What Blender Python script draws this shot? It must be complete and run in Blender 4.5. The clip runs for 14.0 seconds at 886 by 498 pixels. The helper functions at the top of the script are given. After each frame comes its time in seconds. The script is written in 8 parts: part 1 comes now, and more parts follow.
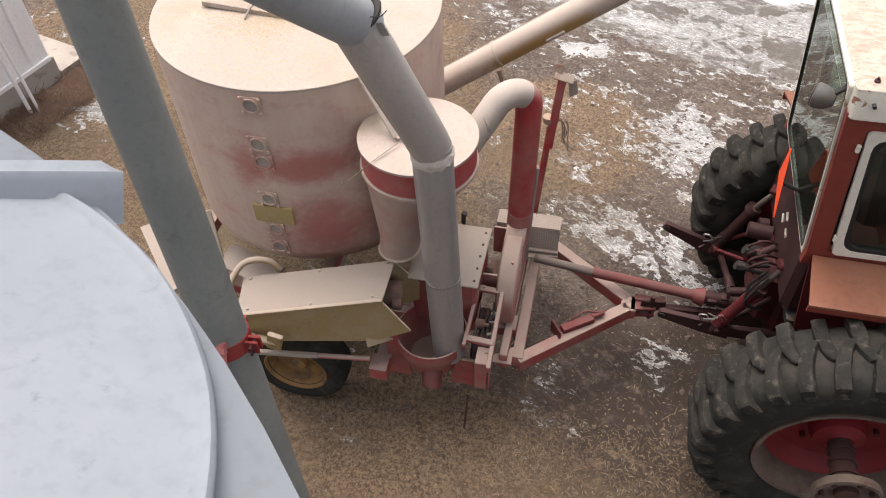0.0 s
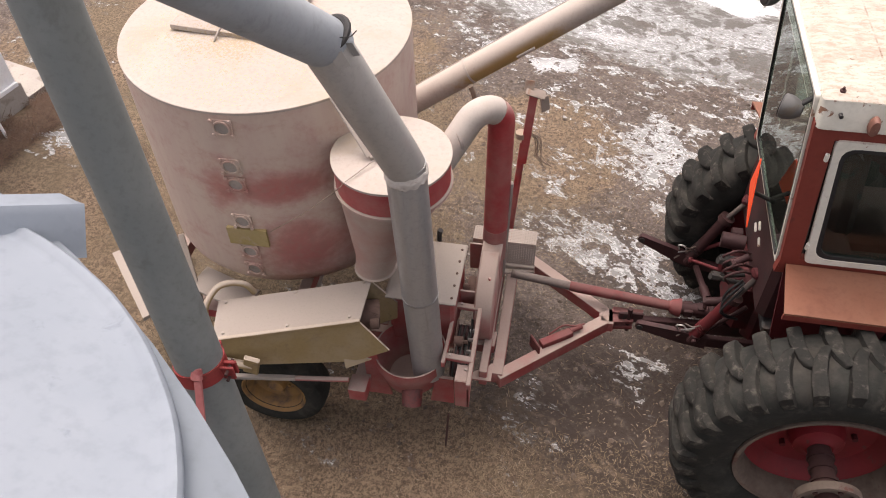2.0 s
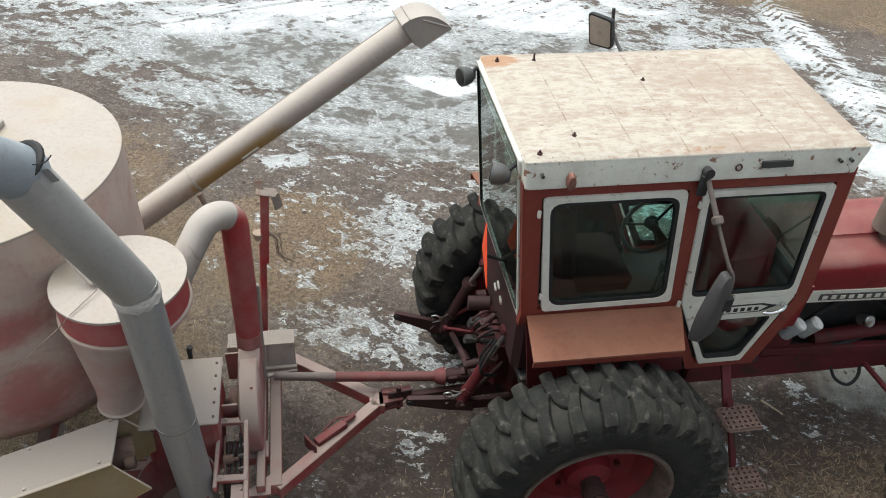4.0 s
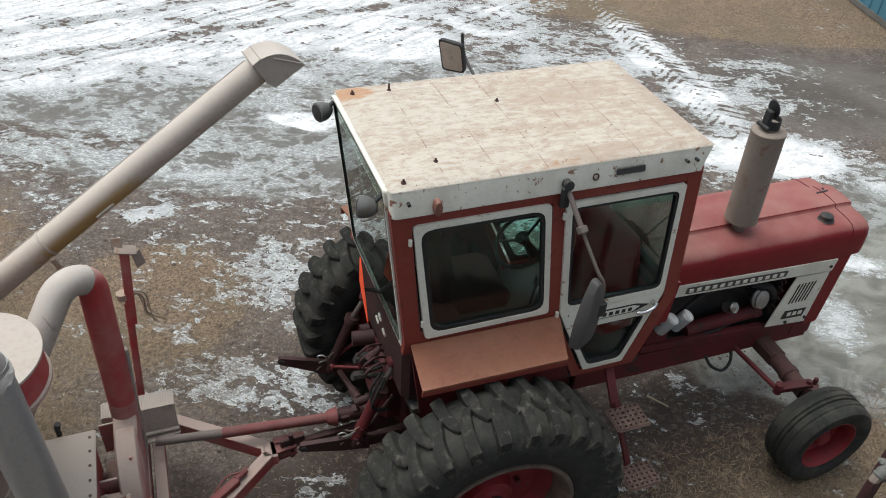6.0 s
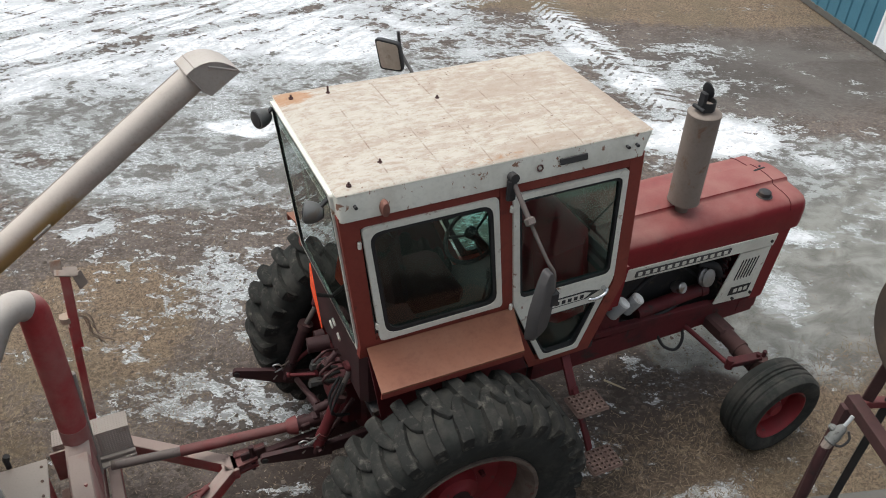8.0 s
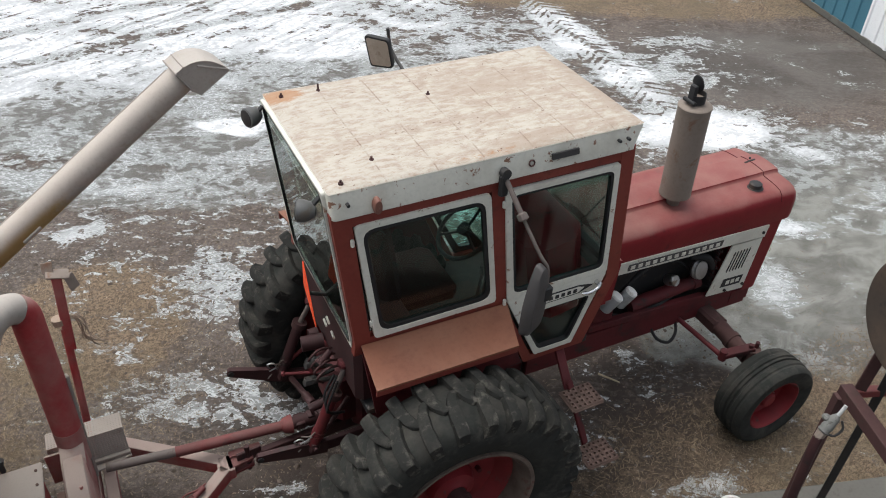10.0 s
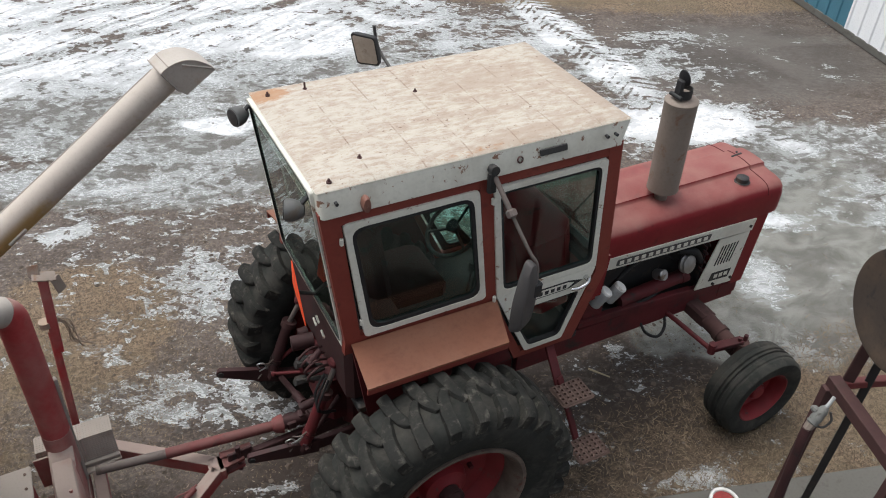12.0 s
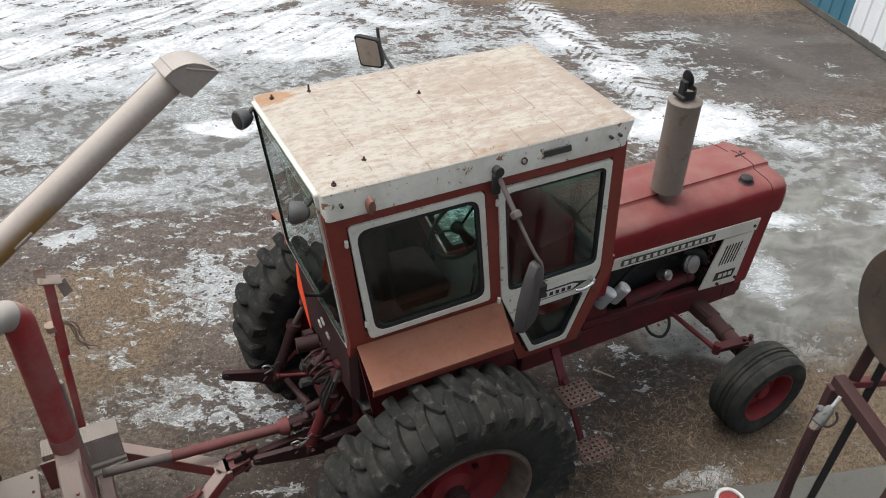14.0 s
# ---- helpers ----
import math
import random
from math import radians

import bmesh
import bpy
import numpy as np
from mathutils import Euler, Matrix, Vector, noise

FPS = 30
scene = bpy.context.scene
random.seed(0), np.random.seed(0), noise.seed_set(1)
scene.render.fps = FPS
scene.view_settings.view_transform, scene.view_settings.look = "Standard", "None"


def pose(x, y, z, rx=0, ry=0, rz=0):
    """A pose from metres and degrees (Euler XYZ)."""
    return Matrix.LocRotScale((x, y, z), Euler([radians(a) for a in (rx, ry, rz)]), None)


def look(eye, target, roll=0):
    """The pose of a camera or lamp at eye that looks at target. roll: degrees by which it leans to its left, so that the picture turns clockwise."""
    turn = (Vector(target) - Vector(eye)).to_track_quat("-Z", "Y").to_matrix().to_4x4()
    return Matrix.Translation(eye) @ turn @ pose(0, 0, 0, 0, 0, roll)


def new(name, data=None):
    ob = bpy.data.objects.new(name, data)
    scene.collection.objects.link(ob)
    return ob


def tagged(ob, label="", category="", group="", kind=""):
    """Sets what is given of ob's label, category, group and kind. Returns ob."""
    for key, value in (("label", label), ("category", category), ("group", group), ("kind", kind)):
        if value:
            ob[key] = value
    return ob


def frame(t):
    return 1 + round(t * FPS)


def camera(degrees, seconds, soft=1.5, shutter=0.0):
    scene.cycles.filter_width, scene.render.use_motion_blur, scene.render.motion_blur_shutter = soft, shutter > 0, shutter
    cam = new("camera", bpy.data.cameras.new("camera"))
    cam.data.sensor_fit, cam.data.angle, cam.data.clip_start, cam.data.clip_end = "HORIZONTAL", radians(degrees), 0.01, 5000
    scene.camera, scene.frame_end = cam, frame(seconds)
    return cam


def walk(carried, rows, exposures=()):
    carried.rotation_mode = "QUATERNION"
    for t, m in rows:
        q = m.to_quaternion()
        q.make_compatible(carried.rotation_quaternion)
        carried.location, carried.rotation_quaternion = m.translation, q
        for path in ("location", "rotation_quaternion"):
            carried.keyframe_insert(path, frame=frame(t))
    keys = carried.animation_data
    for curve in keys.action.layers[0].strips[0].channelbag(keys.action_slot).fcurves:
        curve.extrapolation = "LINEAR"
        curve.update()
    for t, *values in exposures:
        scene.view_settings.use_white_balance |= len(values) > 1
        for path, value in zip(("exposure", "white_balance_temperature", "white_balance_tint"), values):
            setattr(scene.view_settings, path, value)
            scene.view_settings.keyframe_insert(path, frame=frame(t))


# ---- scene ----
cam = camera(58.60, 14.0, soft=1.0)
PATH = [
    (0, (-1.540, -3.556, 4.681), (-2.029, -1.599, 2.460), -2.30),
    (0.5, (-1.539, -3.555, 4.680), (-2.031, -1.593, 2.464), -2.47),
    (1, (-1.546, -3.541, 4.675), (-2.036, -1.578, 2.460), -2.45),
    (1.5, (-1.539, -3.543, 4.676), (-1.998, -1.539, 2.491), -2.06),
    (2, (-1.538, -3.538, 4.677), (-1.950, -1.521, 2.496), -1.99),
    (2.2, (-1.533, -3.531, 4.674), (-1.829, -1.475, 2.539), 0.29),
    (2.5, (-1.526, -3.521, 4.669), (-1.640, -1.359, 2.591), 1.90),
    (3, (-1.501, -3.508, 4.674), (-1.361, -1.238, 2.718), 2.44),
    (3.5, (-1.484, -3.510, 4.673), (-1.157, -1.240, 2.739), 3.47),
    (4, (-1.461, -3.508, 4.677), (-0.992, -1.255, 2.753), 3.84),
    (6.5, (-1.382, -3.473, 4.676), (-0.422, -1.281, 2.868), 3.47),
    (7, (-1.380, -3.469, 4.682), (-0.375, -1.298, 2.873), 3.05),
    (7.5, (-1.379, -3.472, 4.676), (-0.331, -1.324, 2.863), 2.87),
    (8, (-1.380, -3.467, 4.679), (-0.312, -1.337, 2.856), 2.81),
    (10.5, (-1.383, -3.460, 4.679), (-0.285, -1.357, 2.843), 2.36),
    (11, (-1.382, -3.457, 4.681), (-0.274, -1.362, 2.841), 2.38),
    (11.5, (-1.381, -3.455, 4.682), (-0.265, -1.366, 2.840), 2.37),
    (12, (-1.384, -3.454, 4.680), (-0.257, -1.373, 2.838), 2.36),
    (12.5, (-1.386, -3.454, 4.684), (-0.259, -1.374, 2.839), 2.32),
    (13, (-1.389, -3.458, 4.684), (-0.280, -1.365, 2.843), 2.01),
    (13.5, (-1.389, -3.453, 4.685), (-0.275, -1.362, 2.844), 1.83),
    (14, (-1.393, -3.453, 4.686), (-0.275, -1.364, 2.846), 1.88),
]
walk(cam, [(t, look(e, g, r)) for t, e, g, r in PATH],
     exposures=[(0, 1.0, 7100, 17), (1.0, 1.0, 7100, 18), (2.0, 1.03, 7100, 20), (2.5, 1.04, 7050, 21), (3.0, 1.04, 6650, 12), (3.8, 0.82, 6350, 4), (4.2, 0.75, 6300, 4), (6.5, 0.55, 6300, 6), (14, 0.57, 6350, 8)])

# ---- world and light: an overcast winter day ----
world = bpy.data.worlds.new("overcast_sky")
scene.world = world
world.use_nodes = True
wn, wl = world.node_tree.nodes, world.node_tree.links
wn.clear()
sky = wn.new("ShaderNodeTexSky")
sky.sky_type = "NISHITA"
sky.sun_disc = False
sky.sun_elevation = radians(69)
sky.sun_rotation = radians(-38)
sky.air_density, sky.dust_density, sky.ozone_density = 1.0, 6.0, 1.0
grey = wn.new("ShaderNodeHueSaturation")
grey.inputs["Saturation"].default_value = 0.35
bg = wn.new("ShaderNodeBackground")
bg.inputs["Strength"].default_value = 0.148
wo = wn.new("ShaderNodeOutputWorld")
wl.new(sky.outputs[0], grey.inputs["Color"])
wl.new(grey.outputs[0], bg.inputs[0])
wl.new(bg.outputs[0], wo.inputs[0])
sun_data = bpy.data.lights.new("sun", "SUN")
sun_data.energy, sun_data.angle, sun_data.color = 0.72, radians(60), (1.0, 0.96, 0.9)
sun = new("sun", sun_data)
sun.matrix_world = look((-7, 9, 30), (0, 0, 0))


# ---- materials ----
def calc(nt, op, a, b=0.0, c=None, clamp=False):
    n = nt.nodes.new("ShaderNodeMath")
    n.operation, n.use_clamp = op, clamp
    for i, v in enumerate((a, b, c)):
        if v is None:
            continue
        if isinstance(v, (int, float)):
            n.inputs[i].default_value = v
        else:
            nt.links.new(v, n.inputs[i])
    return n.outputs[0]


def ramp(nt, v, lo, hi, smooth=True):
    n = nt.nodes.new("ShaderNodeMapRange")
    n.interpolation_type = "SMOOTHSTEP" if smooth else "LINEAR"
    nt.links.new(v, n.inputs[0])
    n.inputs[1].default_value, n.inputs[2].default_value = lo, hi
    return n.outputs[0]


def mixc(nt, f, a, b):
    n = nt.nodes.new("ShaderNodeMix")
    n.data_type = "RGBA"
    for i, v in ((0, f), (6, a), (7, b)):
        if isinstance(v, (tuple, list)):
            n.inputs[i].default_value = (*v, 1.0)
        elif isinstance(v, (int, float)):
            n.inputs[i].default_value = v
        else:
            nt.links.new(v, n.inputs[i])
    return n.outputs[2]


def grain(nt, scale, detail=4.0, rough=0.55, stretch=None, warp=0.0):
    g = nt.nodes.new("ShaderNodeNewGeometry")
    n = nt.nodes.new("ShaderNodeTexNoise")
    n.inputs["Scale"].default_value = scale
    n.inputs["Detail"].default_value = detail
    n.inputs["Roughness"].default_value = rough
    n.inputs["Distortion"].default_value = warp
    v = g.outputs["Position"]
    if stretch:
        m = nt.nodes.new("ShaderNodeMapping")
        m.inputs["Scale"].default_value = stretch
        nt.links.new(v, m.inputs[0])
        v = m.outputs[0]
    nt.links.new(v, n.inputs["Vector"])
    return n.outputs[0]


def upness(nt, lo, hi):
    g = nt.nodes.new("ShaderNodeNewGeometry")
    s = nt.nodes.new("ShaderNodeSeparateXYZ")
    nt.links.new(g.outputs["Normal"], s.inputs[0])
    return ramp(nt, s.outputs[2], lo, hi)


def base(name):
    m = bpy.data.materials.new(name)
    m.use_nodes = True
    nt = m.node_tree
    return m, nt, nt.nodes["Principled BSDF"]


def bumped(nt, p, height, strength, distance):
    b = nt.nodes.new("ShaderNodeBump")
    b.inputs["Strength"].default_value = strength
    b.inputs["Distance"].default_value = distance
    nt.links.new(height, b.inputs["Height"])
    nt.links.new(b.outputs[0], p.inputs["Normal"])


def surface(name, col, worn, stain=None, rough=0.55, metal=0.0, big=2.5, fine=45.0, lo=0.42, hi=0.68, bump=0.25,
            stain_lo=0.56, stain_hi=0.7, stain_scale=7.0, dust=None, dust_amount=0.0, dust_side=0.0, spec=0.4, stretch=None, patchy=1.1):
    """Paint or metal: a colour, its worn tone in cloudy areas, stains, and dust that lies on upward faces."""
    m, nt, p = base(name)
    a = grain(nt, big, 5.0, 0.6, stretch)
    f = grain(nt, fine, 3.0, 0.6)
    c = mixc(nt, ramp(nt, a, lo, hi), col, worn)
    c = mixc(nt, calc(nt, "MULTIPLY", ramp(nt, f, 0.45, 0.75), 0.25), c, tuple(0.6 * v for v in col))
    r = calc(nt, "ADD", rough, calc(nt, "MULTIPLY", a, 0.2))
    if stain:
        s = grain(nt, stain_scale, 6.0, 0.65, stretch, 0.4)
        c = mixc(nt, ramp(nt, s, stain_lo, stain_hi), c, stain)
    if dust:
        d = calc(nt, "MULTIPLY", upness(nt, 0.1, 0.75), dust_amount)
        d = calc(nt, "ADD", d, dust_side)
        d = calc(nt, "ADD", d, calc(nt, "MULTIPLY", calc(nt, "SUBTRACT", grain(nt, 3.3, 5.0, 0.6), 0.5), patchy), clamp=True)
        speck = mixc(nt, ramp(nt, grain(nt, 90.0, 2.0), 0.5, 0.72), dust, tuple(0.94 * v for v in dust))
        c = mixc(nt, d, c, speck)
        r = calc(nt, "ADD", r, calc(nt, "MULTIPLY", d, 0.3), clamp=True)
    nt.links.new(c, p.inputs["Base Color"])
    nt.links.new(r, p.inputs["Roughness"])
    p.inputs["Metallic"].default_value = metal
    p.inputs["Specular IOR Level"].default_value = spec
    h = calc(nt, "ADD", calc(nt, "MULTIPLY", f, 0.4), a)
    bumped(nt, p, h, bump, 0.004)
    return m


M_RED = surface("tractor_red_paint", (0.165, 0.010, 0.015), (0.185, 0.018, 0.020), (0.105, 0.011, 0.014), 0.36, dust=(0.30, 0.160, 0.138), dust_amount=1.15, dust_side=-0.64, spec=0.22, patchy=1.1)
M_CABRED = surface("cab_red_paint", (0.185, 0.032, 0.022), (0.21, 0.045, 0.03), (0.11, 0.025, 0.02), 0.5)
M_DARKRED = surface("greasy_red_iron", (0.095, 0.010, 0.013), (0.045, 0.010, 0.011), (0.03, 0.02, 0.018), 0.6, bump=0.5)
M_FENDER = surface("faded_red_fender", (0.205, 0.080, 0.046), (0.235, 0.108, 0.068), (0.14, 0.048, 0.030), 0.5, lo=0.30, hi=0.75, big=2.2, bump=0.12, stain_lo=0.52, stain_hi=0.78, stain_scale=4.0)
def roof_material():
    """Chalky cream paint with brown stains drawn out along the sheet, thin seam lines, and rust at two edges."""
    m, nt, p = base("chalky_cream_roof")
    g = nt.nodes.new("ShaderNodeNewGeometry")
    sep = nt.nodes.new("ShaderNodeSeparateXYZ")
    nt.links.new(g.outputs["Position"], sep.inputs[0])
    X, Y = sep.outputs[0], sep.outputs[1]

    def spot(cx, cy, rx, ry):
        a = calc(nt, "DIVIDE", calc(nt, "SUBTRACT", X, cx), rx)
        b = calc(nt, "DIVIDE", calc(nt, "SUBTRACT", Y, cy), ry)
        return calc(nt, "SUBTRACT", 1.0, ramp(nt, calc(nt, "SQRT", calc(nt, "ADD", calc(nt, "MULTIPLY", a, a), calc(nt, "MULTIPLY", b, b))), 0.15, 1.2))
    big = grain(nt, 2.0, 6.0, 0.65, (0.5, 1.5, 1), 0.6)
    mid = grain(nt, 20.0, 8.0, 0.72, (0.6, 1.4, 1), 0.3)
    fine = grain(nt, 60.0, 4.0, 0.7, (0.7, 1.2, 1))
    c = mixc(nt, ramp(nt, mid, 0.36, 0.66), (0.455, 0.418, 0.360), (0.40, 0.353, 0.298))
    stain = calc(nt, "ADD", calc(nt, "MULTIPLY", big, 0.9), calc(nt, "MULTIPLY", mid, 0.6))
    centre = calc(nt, "MAXIMUM", spot(0.75, 0.10, 0.65, 0.34), calc(nt, "MAXIMUM", spot(1.28, 0.0, 0.10, 0.8), calc(nt, "MULTIPLY", spot(0.55, -0.50, 0.70, 0.10), 0.9)))
    stain = calc(nt, "ADD", stain, calc(nt, "MULTIPLY", centre, 0.17))
    c = mixc(nt, calc(nt, "MULTIPLY", ramp(nt, stain, 0.70, 0.94), 0.72), c, (0.33, 0.26, 0.205))
    c = mixc(nt, calc(nt, "MULTIPLY", ramp(nt, fine, 0.50, 0.64), 0.25), c, (0.54, 0.51, 0.445))
    c = mixc(nt, calc(nt, "MULTIPLY", ramp(nt, calc(nt, "ADD", fine, calc(nt, "MULTIPLY", mid, 0.6)), 0.84, 0.92), 0.45), c, (0.27, 0.185, 0.13))
    rust = calc(nt, "MAXIMUM", spot(-0.40, 0.46, 0.20, 0.13), calc(nt, "MULTIPLY", spot(0.35, -0.52, 0.45, 0.045), 0.55))
    rust = calc(nt, "ADD", calc(nt, "MULTIPLY", rust, 0.5), calc(nt, "MULTIPLY", calc(nt, "ADD", mid, fine), 0.5))
    c = mixc(nt, calc(nt, "MULTIPLY", ramp(nt, rust, 0.72, 0.92), 0.75), c, (0.36, 0.19, 0.095))
    chips = ramp(nt, calc(nt, "ADD", grain(nt, 34.0, 3.0, 0.6), calc(nt, "MULTIPLY", big, 0.3)), 0.84, 0.87)
    c = mixc(nt, calc(nt, "MULTIPLY", chips, 0.8), c, (0.15, 0.085, 0.055))
    seam = None
    for q in (-0.19, 0.08, 0.34, 0.62, 0.87, 1.12):
        d = calc(nt, "SUBTRACT", 1.0, ramp(nt, calc(nt, "ABSOLUTE", calc(nt, "SUBTRACT", X, q)), 0.002, 0.006))
        seam = d if seam is None else calc(nt, "MAXIMUM", seam, d)
    seam = calc(nt, "MULTIPLY", seam, ramp(nt, grain(nt, 5.0, 4.0, 0.7, (1, 2.5, 1)), 0.44, 0.60))
    c = mixc(nt, calc(nt, "MULTIPLY", seam, 0.55), c, (0.20, 0.125, 0.085))
    nt.links.new(c, p.inputs["Base Color"])
    p.inputs["Roughness"].default_value = 0.8
    p.inputs["Specular IOR Level"].default_value = 0.25
    bumped(nt, p, calc(nt, "ADD", mid, fine), 0.4, 0.003)
    return m


M_CREAM = roof_material()
M_WHITE = surface("aged_white_paint", (0.66, 0.65, 0.575), (0.57, 0.55, 0.48), (0.24, 0.14, 0.09), 0.5, stain_lo=0.62, stain_hi=0.70, stain_scale=14.0)
M_FASCIA = surface("chipped_white_fascia", (0.60, 0.59, 0.52), (0.50, 0.485, 0.42), (0.21, 0.11, 0.07), 0.5, stain_lo=0.60, stain_hi=0.65, stain_scale=17.0, big=5)
M_RUBBER = surface("tyre_rubber", (0.021, 0.022, 0.020), (0.033, 0.034, 0.031), (0.048, 0.046, 0.040), 0.8, big=6, stain_scale=11, stain_lo=0.5, stain_hi=0.75, bump=0.9, spec=0.2, dust=(0.12, 0.105, 0.09), dust_amount=0.12, dust_side=-0.08, patchy=1.6)
M_LUG = surface("worn_dusty_tread", (0.025, 0.025, 0.023), (0.043, 0.041, 0.036), (0.100, 0.092, 0.079), 0.85, big=9, stain_scale=18, stain_lo=0.52, stain_hi=0.74, bump=1.0, spec=0.15, fine=70.0)
M_SEAL = surface("black_rubber_seal", (0.012, 0.012, 0.013), (0.02, 0.02, 0.02), None, 0.6)
M_BLACK = surface("black_iron", (0.02, 0.02, 0.021), (0.035, 0.032, 0.03), (0.06, 0.045, 0.035), 0.55)
M_DARKGREY = surface("dark_grey_plastic", (0.058, 0.053, 0.052), (0.08, 0.075, 0.072), None, 0.5)
M_STEEL = surface("bare_steel", (0.35, 0.35, 0.35), (0.25, 0.24, 0.23), (0.15, 0.11, 0.08), 0.35, 0.9)
M_CHROME = surface("chrome", (0.75, 0.75, 0.75), (0.65, 0.65, 0.65), None, 0.12, 1.0, bump=0.05)
M_MUFFLER = surface("muffler_brown_steel", (0.205, 0.168, 0.14), (0.235, 0.195, 0.165), (0.18, 0.105, 0.07), 0.6, 0.2)
M_LAMP = surface("grey_lamp_shell", (0.10, 0.10, 0.098), (0.14, 0.14, 0.135), (0.09, 0.075, 0.06), 0.5)
M_FILTER = surface("white_filter_can", (0.70, 0.70, 0.68), (0.6, 0.6, 0.58), (0.4, 0.37, 0.33), 0.4)
M_RIMRED = surface("wheel_red", (0.20, 0.013, 0.018), (0.14, 0.012, 0.015), (0.07, 0.04, 0.036), 0.5, stain_lo=0.6, stain_hi=0.7)
M_DIRTY = surface("muddy_rim_lip", (0.135, 0.105, 0.085), (0.09, 0.066, 0.055), (0.10, 0.04, 0.032), 0.8, big=7, stain_scale=12, bump=0.8)
M_ORANGE, _nt, _p = base("fluorescent_orange")
_p.inputs["Base Color"].default_value = (0.95, 0.09, 0.02, 1)
_p.inputs["Roughness"].default_value = 0.5
M_SEAT = surface("worn_dark_seat", (0.052, 0.016, 0.016), (0.062, 0.022, 0.021), (0.02, 0.017, 0.016), 0.7, spec=0.15)
M_DUSTY = surface("dusty_red_sheet", (0.30, 0.045, 0.045), (0.33, 0.08, 0.075), (0.34, 0.06, 0.06), 0.7, dust=(0.30, 0.232, 0.205), dust_amount=0.80, dust_side=0.28, big=1.6, patchy=1.9)
M_DUSTIER = surface("thickly_dusted_red_sheet", (0.32, 0.06, 0.06), (0.34, 0.09, 0.085), (0.36, 0.07, 0.07), 0.75, dust=(0.345, 0.278, 0.245), dust_amount=0.6, dust_side=0.46, big=1.6, patchy=1.9)


def tank_material():
    m, nt, p = base("dusty_tank_wall")
    g = nt.nodes.new("ShaderNodeNewGeometry")
    sep = nt.nodes.new("ShaderNodeSeparateXYZ")
    nt.links.new(g.outputs["Position"], sep.inputs[0])

    def patch(x, z, rx, rz):
        a = calc(nt, "DIVIDE", calc(nt, "SUBTRACT", sep.outputs[0], x), rx)
        b = calc(nt, "DIVIDE", calc(nt, "SUBTRACT", sep.outputs[2], z), rz)
        return calc(nt, "SUBTRACT", 1.0, ramp(nt, calc(nt, "SQRT", calc(nt, "ADD", calc(nt, "MULTIPLY", a, a), calc(nt, "MULTIPLY", b, b))), 0.0, 1.3))
    worn = calc(nt, "MAXIMUM", patch(-2.98, 1.25, 0.42, 0.34), calc(nt, "MAXIMUM", patch(-3.08, 1.78, 0.45, 0.16), calc(nt, "MULTIPLY", patch(-3.35, 1.80, 0.16, 0.25), 0.8)))
    n = grain(nt, 3.2, 7.0, 0.62, (1, 1, 1.5), 0.6)
    f = grain(nt, 26.0, 4.0, 0.6)
    streak = grain(nt, 9.0, 4.0, 0.6, (1.2, 1.2, 0.18))
    bare = calc(nt, "ADD", calc(nt, "MULTIPLY", worn, 0.62), calc(nt, "MULTIPLY", calc(nt, "SUBTRACT", n, 0.5), 1.3))
    bare = calc(nt, "ADD", bare, calc(nt, "MULTIPLY", calc(nt, "SUBTRACT", f, 0.5), 0.5))
    bare = calc(nt, "MULTIPLY", ramp(nt, bare, -0.12, 0.72), 0.80)
    dust = mixc(nt, ramp(nt, streak, 0.35, 0.7), (0.53, 0.435, 0.365), (0.50, 0.39, 0.335))
    dust = mixc(nt, calc(nt, "MULTIPLY", ramp(nt, f, 0.5, 0.75), 0.3), dust, (0.45, 0.355, 0.30))
    red = mixc(nt, ramp(nt, f, 0.35, 0.7), (0.36, 0.07, 0.068), (0.33, 0.115, 0.10))
    nt.links.new(mixc(nt, bare, dust, red), p.inputs["Base Color"])
    nt.links.new(calc(nt, "SUBTRACT", 0.85, calc(nt, "MULTIPLY", bare, 0.2)), p.inputs["Roughness"])
    bumped(nt, p, calc(nt, "ADD", n, f), 0.2, 0.004)
    return m


M_TANK = tank_material()
M_REDDUST = surface("red_pipe_paint", (0.34, 0.032, 0.038), (0.36, 0.055, 0.055), (0.26, 0.035, 0.036), 0.5, dust=(0.40, 0.28, 0.245), dust_amount=0.8, dust_side=0.18, patchy=1.5)
M_TANKTOP = surface("grain_dusted_sheet", (0.41, 0.362, 0.325), (0.435, 0.39, 0.35), (0.38, 0.32, 0.25), 0.9, stain_lo=0.48, stain_hi=0.75, stain_scale=2.4, bump=0.3, spec=0.15)


